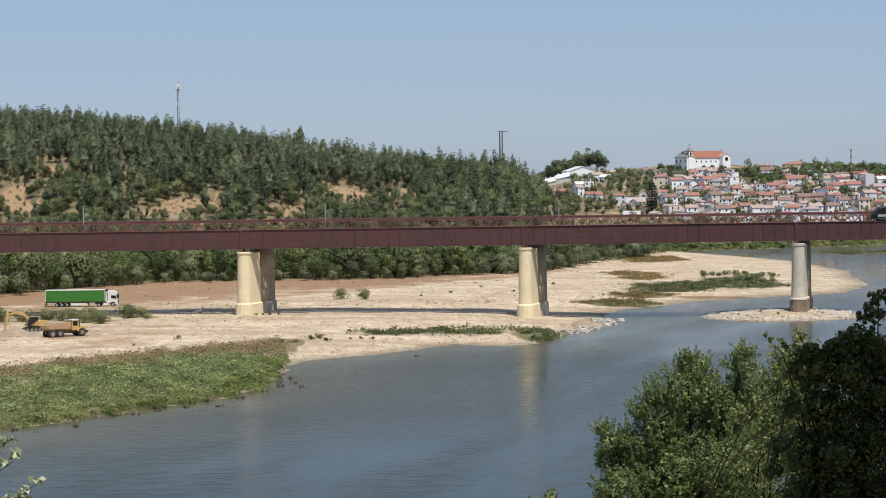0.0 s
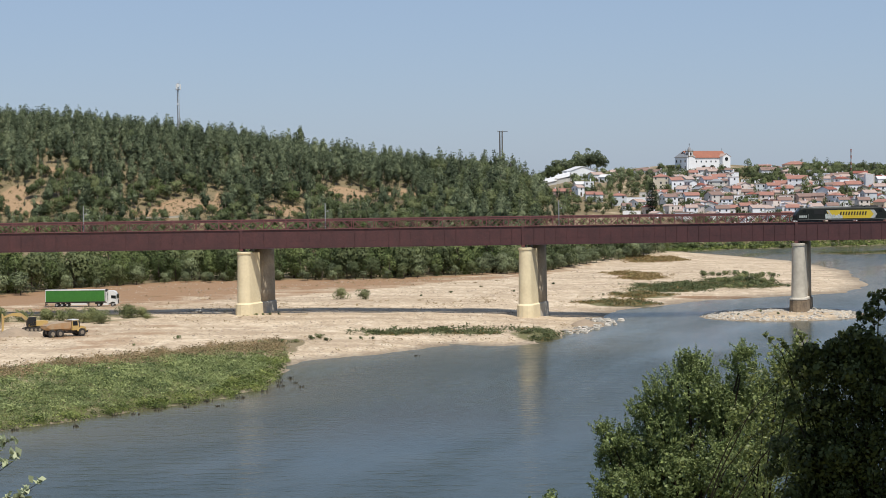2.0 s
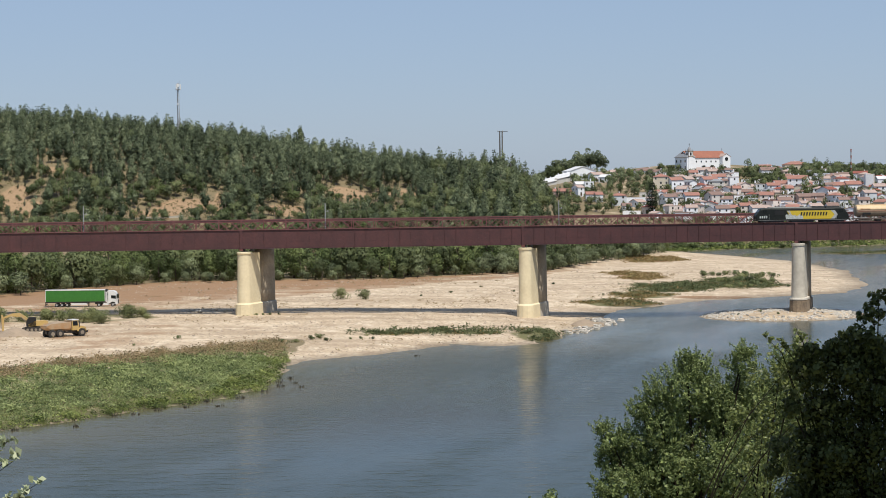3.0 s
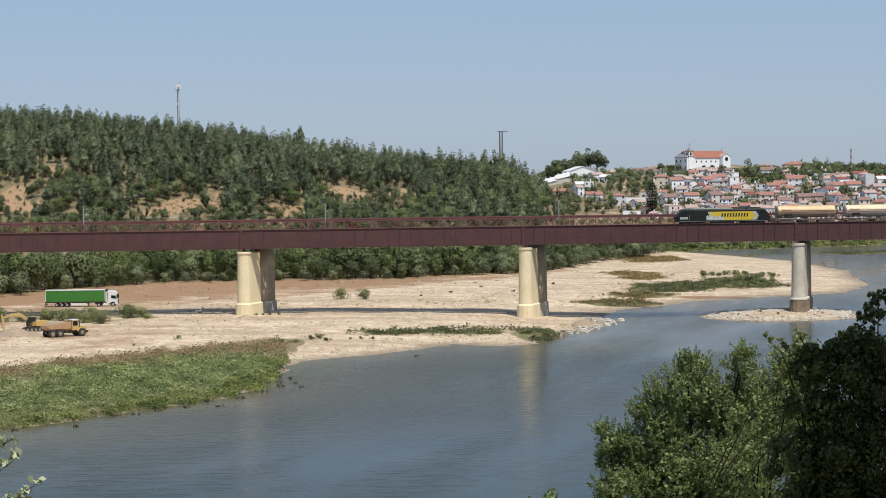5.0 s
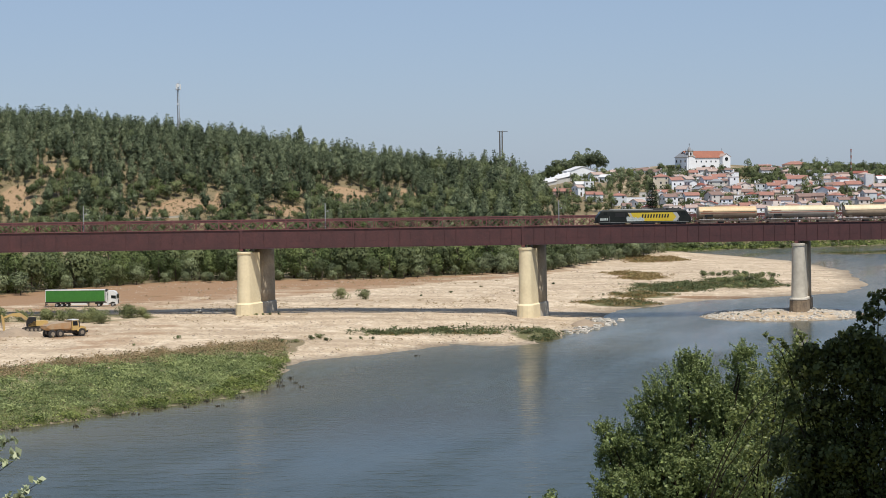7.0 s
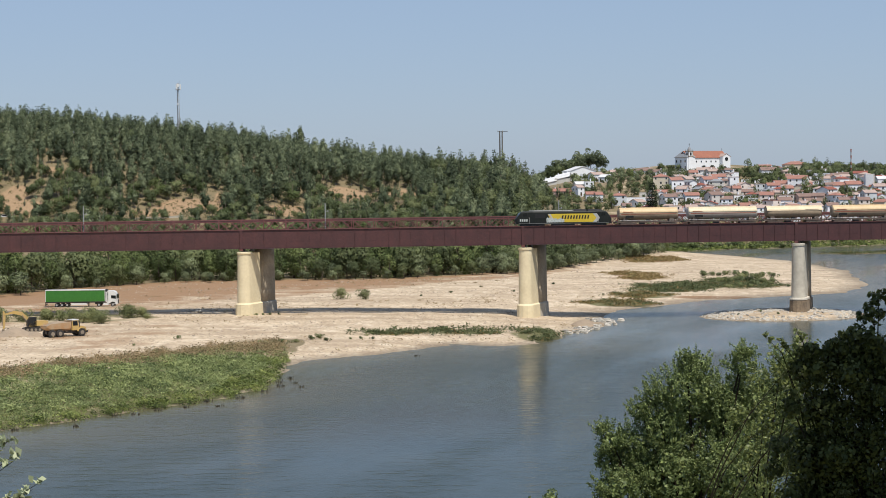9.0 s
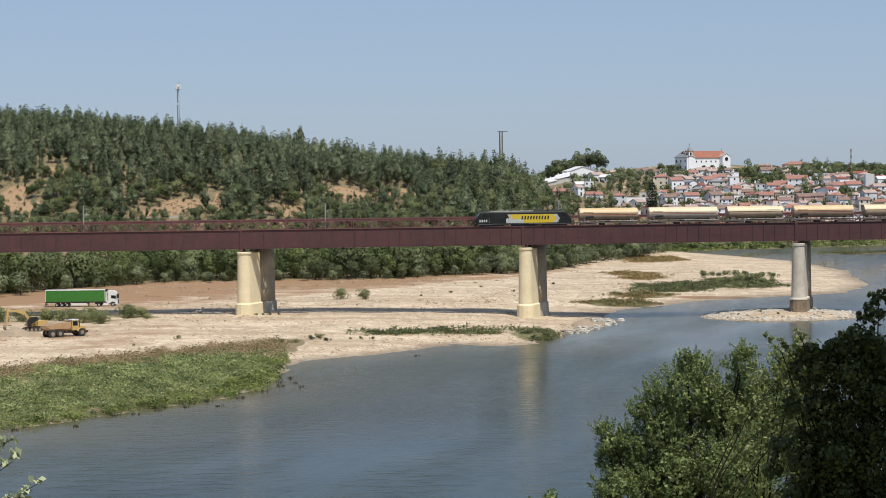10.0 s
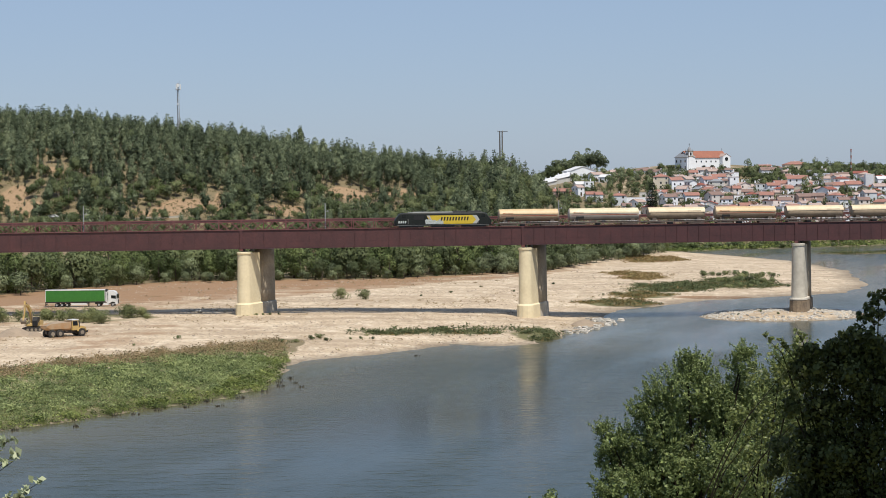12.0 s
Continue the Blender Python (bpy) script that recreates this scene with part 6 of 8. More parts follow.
def build_church():
    p = spot(162.5, 1240, 0.2)
    t = thing("church", Matrix.Translation((p.x + 0.6, p.y, 41.3)) @ Matrix.Rotation(radians(27), 4, "Z") @ Matrix.Scale(1.06, 4), "white hilltop church with orange roof and bell tower", "church")
    # the long axis runs along local +x; the front looks along local -x
    part("nave_wall", body_mesh("gable", 29, 11, 8.6, 4.4), WALLS[0], t, at=Matrix.Translation((15.5, 5.5, 0)))
    part("nave_roof", roof_mesh("gable", 29, 11, 4.4, 0.5), CHURCH_TILES, t, at=Matrix.Translation((15.5, 5.5, 8.6)))
    part("front_wall", Mesh().box(-1.2, 5.0, -1.2, 12.2, -4, 9.0), WALLS[0], t)
    part("front_roof", roof_mesh("hip", 6.2, 13.4, 3.6, 0.3), ROOFS[4], t, "grey slate hipped roof", at=Matrix.Translation((1.9, 5.5, 9.0)))
    part("front_cornice", Mesh().box(-1.4, -1.2, -1.3, 12.3, 8.7, 9.05), PALE_FRAME, t)
    for y in (0.8, 5.5, 10.2):
        for z in (1.6, 5.6):
            part("front_window", TALL_WINDOW, None, t, at=Matrix.Translation((-1.2, y, z)) @ Matrix.Rotation(math.pi / 2, 4, "Z"))
    tower = part("tower", Mesh().box(-0.2, 3.2, -1.6, 1.8, -4, 12.4), WALLS[0], t)
    part("belfry_cornice", Mesh().box(-0.4, 3.4, -1.8, 2.0, 12.4, 12.8).box(-0.4, 3.4, -1.8, 2.0, 9.2, 9.5), STAINED, tower)
    part("corner_pilaster", Mesh().box(-0.25, 0.25, -1.68, -1.6, 9.5, 12.4).box(2.75, 3.25, -1.68, -1.6, 9.5, 12.4), STAINED, tower)
    part("bell_opening", Mesh().box(0.95, 2.05, -1.68, -1.55, 9.9, 11.5).tube((1.5, -1.68, 11.5), (1.5, -1.55, 11.5), 0.55, k=14), GLASS_DARK, tower)
    part("bell_opening", Mesh().box(-0.28, -0.15, -0.5, 0.7, 9.9, 11.8), GLASS_DARK, tower)
    rings = []
    for k in range(9):
        a = k / 8
        r = 1.55 * (1 - a) ** 0.7 + 0.14
        rings.append([(1.5 + r * math.cos(6.28318 * i / 12), 0.1 + r * math.sin(6.28318 * i / 12), 12.8 + 2.7 * a) for i in range(12)])
    part("dome", Mesh().loft(rings), ROOFS[4], tower)
    for sx in (-0.1, 3.1):
        for sy in (-1.5, 1.7):
            part("pinnacle", Mesh().tube((sx, sy, 12.8), (sx, sy, 14.0), 0.22, 0.05, k=8), STAINED, tower)
    part("cross", Mesh().box(1.43, 1.57, 0.03, 0.17, 15.4, 17.8).box(1.05, 1.95, 0.03, 0.17, 16.8, 17.0), DARK_STEEL, tower)
    side = part("side_chapel", body_mesh("gable", 7.5, 6, 9.2, 2.0), WALLS[0], t, at=Matrix.Translation((27.5, 0.5, 0)) @ Matrix.Rotation(math.pi / 2, 4, "Z"))
    part("chapel_roof", roof_mesh("gable", 7.5, 6, 2.0, 0.2), ROOFS[3], t, at=Matrix.Translation((27.5, 0.5, 9.2)) @ Matrix.Rotation(math.pi / 2, 4, "Z"))
    part("apse", Mesh().box(28, 33.6, 2, 9.5, -4, 8.8), WALLS[0], t)
    part("apse_roof", Mesh().box(27.9, 33.9, 1.8, 9.7, 8.8, 9.2), ROOFS[3], t)
    for k in range(5):
        part("clerestory_window", WINDOW, None, t, at=Matrix.Translation((6.8 + k * 3.7, 0, 5.6)))
    part("round_window", Mesh().tube((27.5, -3.35, 7.6), (27.5, -3.2, 7.6), 1.2, k=18), GLASS_DARK, t)
    part("end_cross", Mesh().box(30.0, 30.12, 5.4, 5.52, 12.8, 14.8).box(29.7, 30.4, 5.4, 5.52, 14.0, 14.15), DARK_STEEL, t)


def build_sheds():
    p = spot(88.5, 1204, 0.2)
    t = thing("warehouse", Matrix.Translation((p.x, p.y, 36.6)) @ Matrix.Rotation(radians(14), 4, "Z"), "large pale grey warehouse with a low gabled roof", "warehouse")
    part("wall", Mesh().loft([[(x, -9, -4), (x, -9, 5.3), (x, 0, 8.2), (x, 9, 5.3), (x, 9, -4)] for x in (-7.5, 7.5)]), WALLS[0], t, at=Matrix.Rotation(math.pi / 2, 4, "Z"))
    part("roof", Mesh().loft([[(x, -9.4, 5.2), (x, 0, 8.25), (x, 9.4, 5.2), (x, 9.4, 5.5), (x, 0, 8.55), (x, -9.4, 5.5)] for x in (-7.9, 7.9)]), ROOFS[5], t, at=Matrix.Rotation(math.pi / 2, 4, "Z"))
    part("loading_door", Mesh().box(-2, 2, -7.56, -7.4, -0.5, 3.6), WALLS[4], t)
    for x, z, n in ((62.0, 35.2, 2), (69.5, 37.6, 3), (77.5, 40.2, 3)):
        w = thing("long_shed", Matrix.Translation((x, 1193, z - 4.2)) @ Matrix.Rotation(radians(-10), 4, "Z"), "low shed with a pale sheet roof beside the warehouse", "shed", "stepped sheds")
        part("wall", Mesh().box(-4.6, 4.6, -8, 8, -6, 1.6), WALLS[2], w)
        part("roof", Mesh().loft([[(x2, -8.4, 1.5 + k), (x2, 0, 4.4 + k), (x2, 8.4, 1.5 + k), (x2, 8.4, 1.75 + k), (x2, 0, 4.65 + k), (x2, -8.4, 1.75 + k)] for x2, k in ((-4.8, -1.0), (4.8, 1.0))]), ROOFS[5], w)
        for k in range(n):
            a = -3.2 + k * 3.0
            part("roof_vent", Mesh().box(a - 0.35, a + 0.35, -0.35, 0.35, 4.0 + a * 0.2, 5.3 + a * 0.2), WALLS[0], w)
    r = spot(243.6, 1066, 0.2)
    s = thing("water_tower", Matrix.Translation(r), "grey square concrete tower beside the houses", "tower")
    part("shaft", Mesh().box(-2.2, 2.2, -2.2, 2.2, -2, 10.3), WALLS[4], s)
    part("corner_rib", Mesh().box(2.2, 2.9, -2.3, -1.6, -2, 10.6), WALLS[2], s)


POLE_GREY = material("weathered_pole", (0.15, 0.145, 0.135), (0.11, 0.105, 0.10), 0.5, 0.85)


def build_masts():
    p = spot(-120.4, 855, 0.3)
    z0 = p.z
    t = thing("telecom_mast", Matrix.Translation(p), "grey lattice telephone mast with white antennas", "mast")
    top = 81.5 - z0
    for a in (0.5, 2.6, 4.7):
        part("leg", Mesh().tube((0.75 * math.cos(a), 0.75 * math.sin(a), 0), (0.4 * math.cos(a), 0.4 * math.sin(a), top), 0.17, 0.12, k=5), GALVANISED, t)
    for k in range(13):
        z = 1 + k * (top - 1.5) / 13
        r = 0.75 - 0.35 * z / top
        r2 = 0.75 - 0.35 * (z + top / 13) / top
        m = Mesh()
        for a, b in ((0.5, 2.6), (2.6, 4.7), (4.7, 0.5)):
            m.tube((r * math.cos(a), r * math.sin(a), z), (r2 * math.cos(b), r2 * math.sin(b), z + top / 13), 0.06, k=4)
        part("brace", m, GALVANISED, t)
    part("platform", Mesh().tube((0, 0, top - 3.0), (0, 0, top - 2.8), 1.2, k=12), GALVANISED, t)
    for a in (0.3, 2.4, 4.5):
        x, y = 1.15 * math.cos(a), 1.15 * math.sin(a)
        part("antenna", Mesh().box(x - 0.2, x + 0.2, y - 0.2, y + 0.2, top - 3.2, top - 0.6), WHITE_PAINT, t)
    part("dish", Mesh().tube((0.1, -0.7, top - 1.2), (0.1, -1.0, top - 1.2), 0.85, k=18), WHITE_PAINT, t)
    part("dish", Mesh().tube((-0.1, -0.5, top - 9.6), (-0.1, -0.75, top - 9.6), 0.45, k=14), WHITE_PAINT, t)
    part("spike", Mesh().tube((0.7, 0, top - 1), (0.7, 0, top + 1.0), 0.05, k=5), GALVANISED, t)
    q = spot(27.0, 850, 0.3)
    w = thing("power_pole", Matrix.Translation(q), "twin tall concrete power poles with one crossarm", "power pole")
    hi = 57.6 - q.z
    for x in (-0.55, 0.55):
        part("pole", Mesh().tube((x, 0, 0), (x, 0, hi), 0.42, 0.28, k=8), POLE_GREY, w)
    part("crossarm", Mesh().box(-1.6, 3.0, -0.12, 0.12, hi - 0.45, hi - 0.2), DARK_STEEL, w)
    for x in (-1.4, 0.8, 2.8):
        part("insulator", Mesh().tube((x, 0, hi - 0.2), (x, 0, hi + 0.35), 0.1, k=6), GREY_STONE, w)
    r = spot(252.5, 1152, 0.3)
    z = thing("radio_mast", Matrix.Translation(r), "slender red and white lattice radio mast", "mast")
    H = 53.2 - r.z
    for k in range(9):
        zz, tall = k * H / 9, H / 9
        m = Mesh()
        for a in (0.4, 2.5, 4.6):
            x, y = 0.42 * math.cos(a), 0.42 * math.sin(a)
            x2, y2 = 0.42 * math.cos(a + 2.1), 0.42 * math.sin(a + 2.1)
            m.tube((x, y, zz), (x, y, zz + tall), 0.10, k=4)
            m.tube((x, y, zz), (x2, y2, zz + tall / 2), 0.06, k=4).tube((x2, y2, zz + tall / 2), (x, y, zz + tall), 0.06, k=4)
        part("section", m, STRIPE if k % 2 == 0 else GALVANISED, z)
    part("spike", Mesh().tube((0, 0, H), (0, 0, H + 1.6), 0.08, 0.04, k=5), GALVANISED, z)


def build_town_trees(taken):
    rs = np.random.RandomState(31)
    hill, oaks, banks, grey = WOODS
    gum = [make_tree("gum_tree", "umbrella", 13, 4.4, 1100, 0.36, GUM, 300 + k, "tall airy gum tree on the skyline", bark=BARK, group="skyline gum trees") for k in range(3)]
    olives = [make_tree("garden_tree", "round", 6.5, 3.0, 260, 0.38, OAK, 320 + k, "bushy green garden tree among the houses", group="garden trees") for k in range(4)]
    dark = make_tree("cypress_tree", "cypress", 14.5, 2.7, 1100, 0.30, CYPRESS, 310, "dark pointed cypress above the houses")
    round_tree = make_tree("clipped_tree", "round", 5.0, 2.0, 420, 0.30, CYPRESS, 311, "dark round clipped tree before the church", group="church trees")
    plant(dark, 114.3, 1016, 1.25)
    for x, y in ((172, 1226), (178, 1228), (187, 1233)):
        plant(round_tree, x, y, 0.95 if x < 185 else 0.7)
    for x in (151, 154, 157.5, 147.5):
        plant(oaks[rs.randint(4)], x, 1242 + rs.rand() * 5, 0.75)
    for k in range(9):
        plant(gum[k % 3], 89.5 + k * 2.4 + rs.rand() * 2, 1268 + rs.rand() * 14, (1.2 + 0.35 * math.sin(math.pi * (k + 0.5) / 9)) * (0.9 + 0.15 * rs.rand()), rs.rand() * 6)
    for k in range(18):
        plant(gum[k % 3] if k % 3 == 0 else oaks[rs.randint(4)], 62 + k * 1.5 + rs.rand() * 2, 1250 + rs.rand() * 20, (0.95 + 0.025 * k) * (0.8 + 0.25 * rs.rand()) * (1.0 if k % 3 == 0 else 1.45), rs.rand() * 6, 1.1)
    # the wood along the skyline beyond the houses
    for k in range(150):
        u = 0.190 + 0.070 * rs.rand()
        y = 1190 + 75 * rs.rand() if k < 90 else 1128 + 62 * rs.rand()
        if min(abs(u * y - r[0]) + abs(y - r[1] - 4) for r in HOUSES) > 6:
            plant(oaks[rs.randint(4)] if k % 4 else hill[rs.randint(5)], u * y, y, (1.15 if k < 90 else 0.75) * (0.75 + 0.5 * rs.rand()) * (1.0 if k % 4 else 0.85), rs.rand() * 6, 1.15)
    # round trees standing clear on the ridge beside the villa
    for x, s in ((117, 0.85), (124.5, 0.7), (146.5, 1.0), (151.5, 0.8), (129, 0.6), (137, 0.65), (206, 0.6), (225, 0.7)):
        plant(oaks[rs.randint(4)], x, 1243 + rs.rand() * 8, s, rs.rand() * 6, 1.1)
    # gardens and terraces between the houses
    bushes, shades = [], []
    spots = [(r[0] + r[2] * (rs.rand() - 0.5) * 1.5, r[1] - 1.5 - 2 * rs.rand()) for r in HOUSES for k in range(2)] + [(rs.uniform(0.11, 0.25) * yy, yy) for yy in rs.uniform(985, 1185, 640)]
    for (x, y), z in zip(spots, height([a for a, b in spots], [b for a, b in spots])):
        r = 0.9 + 1.7 * rs.rand() ** 1.5
        q = rs.uniform(-1, 0.5)
        for k in range(4):
            bushes.append((x + rs.normal() * r * 0.6, y + rs.normal() * r * 0.6, z + r * (0.4 + 0.9 * rs.rand()), r * 0.6, r * 0.6, r * 0.7))
            shades.append(q)
    sprays = [leaves(rs, [b], 26, 0.34, spread=0.3, inner=0.8, simple=True) for b in bushes]
    shrubs = quad_mesh("garden_shrubs", np.concatenate(sprays), OAK, 3)
    toned(shrubs, np.repeat(shades, 78))
    whole("garden_shrubs", shrubs, None, "dark green shrubs and hedges between the houses", "shrubs", kind="stuff")
    # the larger trees that stand out between the lower houses
    for x, y, s in ((126, 1034, 1.0), (135.5, 1020, 1.25), (139, 1022, 1.1), (166, 1022, 1.2), (170.5, 1026, 1.1), (197, 1048, 0.9), (211, 1058, 1.1), (216, 1062, 1.0), (219, 1036, 0.9), (226, 1034, 0.9), (149, 1052, 0.8), (158, 1046, 0.9), (186, 1058, 0.9), (190, 1034, 0.8), (241, 1040, 1.0), (114, 1090, 1.0), (110, 1100, 0.9)):
        plant(olives[rs.randint(4)], x, y, s, rs.rand() * 6, 1.15)
    for x, y in GARDENS:
        if 0.096 < x / y < 0.155 and y > 1165:
            continue
        plant(olives[rs.randint(4)] if rs.rand() < 0.8 else banks[rs.randint(4)], x, y, rs.uniform(0.45, 1.15), rs.rand() * 6)
    for want, u0, u1, gap, big in ((50, 0.106, 0.255, 4.0, 0.8), (75, 0.048, 0.106, 5.0, 0.85)):
        n = 0
        for k in range(4000):
            y = rs.uniform(985, 1240)
            u = rs.uniform(u0, u1)
            x = u * y
            if min(abs(x - a) + abs(y - b) * 0.8 for a, b in taken) < gap or (0.048 < u < 0.088 and y > 1120) or (0.096 < u < 0.155 and y > 1165):
                continue
            plant(olives[rs.randint(4)] if rs.rand() < 0.85 else banks[rs.randint(4)], x, y, rs.uniform(0.5, 1.15) * (0.8 if y > 1190 else 1.0) * big, rs.rand() * 6)
            taken.append((x, y))
            n += 1
            if n >= want:
                break
    for k in range(34):
        y = 1098 + 75 * rs.rand()
        u = 0.1590 + 0.021 * rs.rand()
        plant(oaks[rs.randint(4)], u * y, y, 0.7 + 0.35 * rs.rand(), rs.rand() * 6)
    # thick growth on the far shore
    shore = [make_tree("shore_bush", "round", 5.5, 3.2, 240, 0.36, (OAK, POPLAR, WILLOW)[k], 340 + k, "leafy green bush on the far river bank", "bush", group="far shore bushes") for k in range(3)]
    for k in range(230):
        u = 0.115 + 0.135 * rs.rand()
        y = 905 + 330 * (u - 0.115) + 45 * rs.rand() ** 1.5
        if shore_distance(u * y, y)[0] > 1.0:
            plant(shore[rs.randint(3)], u * y, y, 0.22 + 0.45 * rs.rand() ** 1.7, rs.rand() * 6, 1.7)
    # the wood runs down to the foot of the town's hill
    for k in range(110):
        u, y = (0.046 + 0.024 * rs.rand(), 770 + 100 * rs.rand()) if k % 3 == 0 else (0.048 + 0.020 * rs.rand(), 1000 + 130 * rs.rand())
        plant((oaks + hill)[rs.randint(9)], u * y, y, 0.4 + 0.3 * rs.rand(), rs.rand() * 6)
    for k in range(22):
        y = 1028 + 30 * rs.rand()
        u = 0.063 + 0.021 * rs.rand()
        plant(oaks[rs.randint(4)], u * y, y, 0.45 + 0.35 * rs.rand(), rs.rand() * 6)
    # olive terraces on the open part of the town's hill
    olive = [make_tree("olive_tree", "round", 4.2, 2.3, 300, 0.32, WILLOW if k else OAK, 330 + k, "small grey-green olive on the terraced slope", group="olive terraces") for k in range(3)]
    for k in range(240):
        y = 1080 + 165 * rs.rand()
        u = 0.066 + 0.056 * rs.rand() if k % 3 else 0.15 + 0.10 * rs.rand()
        if not (0.1 < u < 0.155 and y > 1190) and min(abs(u * y - a) + abs(y - b) * 0.8 for a, b in taken) > 4.5:
            plant(olive[rs.randint(3)], u * y, y, 0.7 + 0.7 * rs.rand(), rs.rand() * 6)
            taken.append((u * y, y))
    discard(olive)
    # the tree bank on the shore under the town
    for k in range(60):
        u = 0.075 + 0.19 * k / 60
        y = 965 + rs.rand() * 25
        plant(shore[rs.randint(3)], u * y, y, 0.6 + 0.5 * rs.rand(), rs.rand() * 6)
    discard(shore)
    discard(olives + gum + [dark, round_tree])


TAKEN = build_town()
build_church()
build_sheds()
build_masts()
build_town_trees(TAKEN)


# ---- growth on the banks ----
REED = leaf_material("bank_herbs", (0.205, 0.26, 0.095), (0.245, 0.285, 0.125), varied=0.0)
GRASS = leaf_material("fresh_bank_grass", (0.15, 0.195, 0.055), (0.185, 0.22, 0.07), varied=0.0)
STRAW = leaf_material("dry_brown_growth", (0.37, 0.285, 0.16), (0.31, 0.24, 0.13), varied=0.0)
MAT = leaf_material("brown_weed_mat", (0.32, 0.215, 0.095), (0.25, 0.195, 0.085), varied=0.0)
BUSH = leaf_material("dusty_green_bush", (0.185, 0.21, 0.095), (0.20, 0.22, 0.10))


def tufts(rs, xs, ys, per, size, tall, wide):
    """Many small plants, each a handful of leaf sprays."""
    n = len(xs)
    z = height(xs, ys)
    # the plants stand in mounds with hollows between
    sc = (0.6 + 0.8 * rs.rand(n)) * (0.55 + 0.75 * smooth(-0.7, 0.7, waves(xs, ys, 5.5, 91) + 0.5 * waves(xs, ys, 2.6, 93)))
    base = np.repeat(np.stack([xs, ys, z], 1), per, 0)
    s = np.repeat(sc, per)[:, None]
    m = n * per
    d = rs.normal(size=(m, 3)) * [wide, wide, 1]
    h = np.abs(rs.rand(m, 1)) * tall
    pos = base + np.concatenate([d[:, :2], h], 1) * s
    nor = np.concatenate([d[:, :2] * 0.8, 0.5 + np.abs(d[:, 2:3]) * 0.5], 1) + rs.normal(size=(m, 3)) * 0.45
    nor /= np.linalg.norm(nor, axis=1)[:, None]
    t = rs.normal(size=(m, 3))
    t -= nor * (t * nor).sum(1)[:, None]
    t /= np.linalg.norm(t, axis=1)[:, None] + 1e-9
    b = np.cross(nor, t)
    L = size * s * (0.6 + 0.8 * rs.rand(m, 1))
    W = L * 0.55
    return np.stack([pos - t * L * 0.8 - b * W, pos - t * L * 0.7 + b * W, pos + t * L * 1.2], 1).reshape(-1, 3)


def scatter(rs, n, x0, x1, y0, y1):
    return rs.uniform(x0, x1, n), rs.uniform(y0, y1, n)


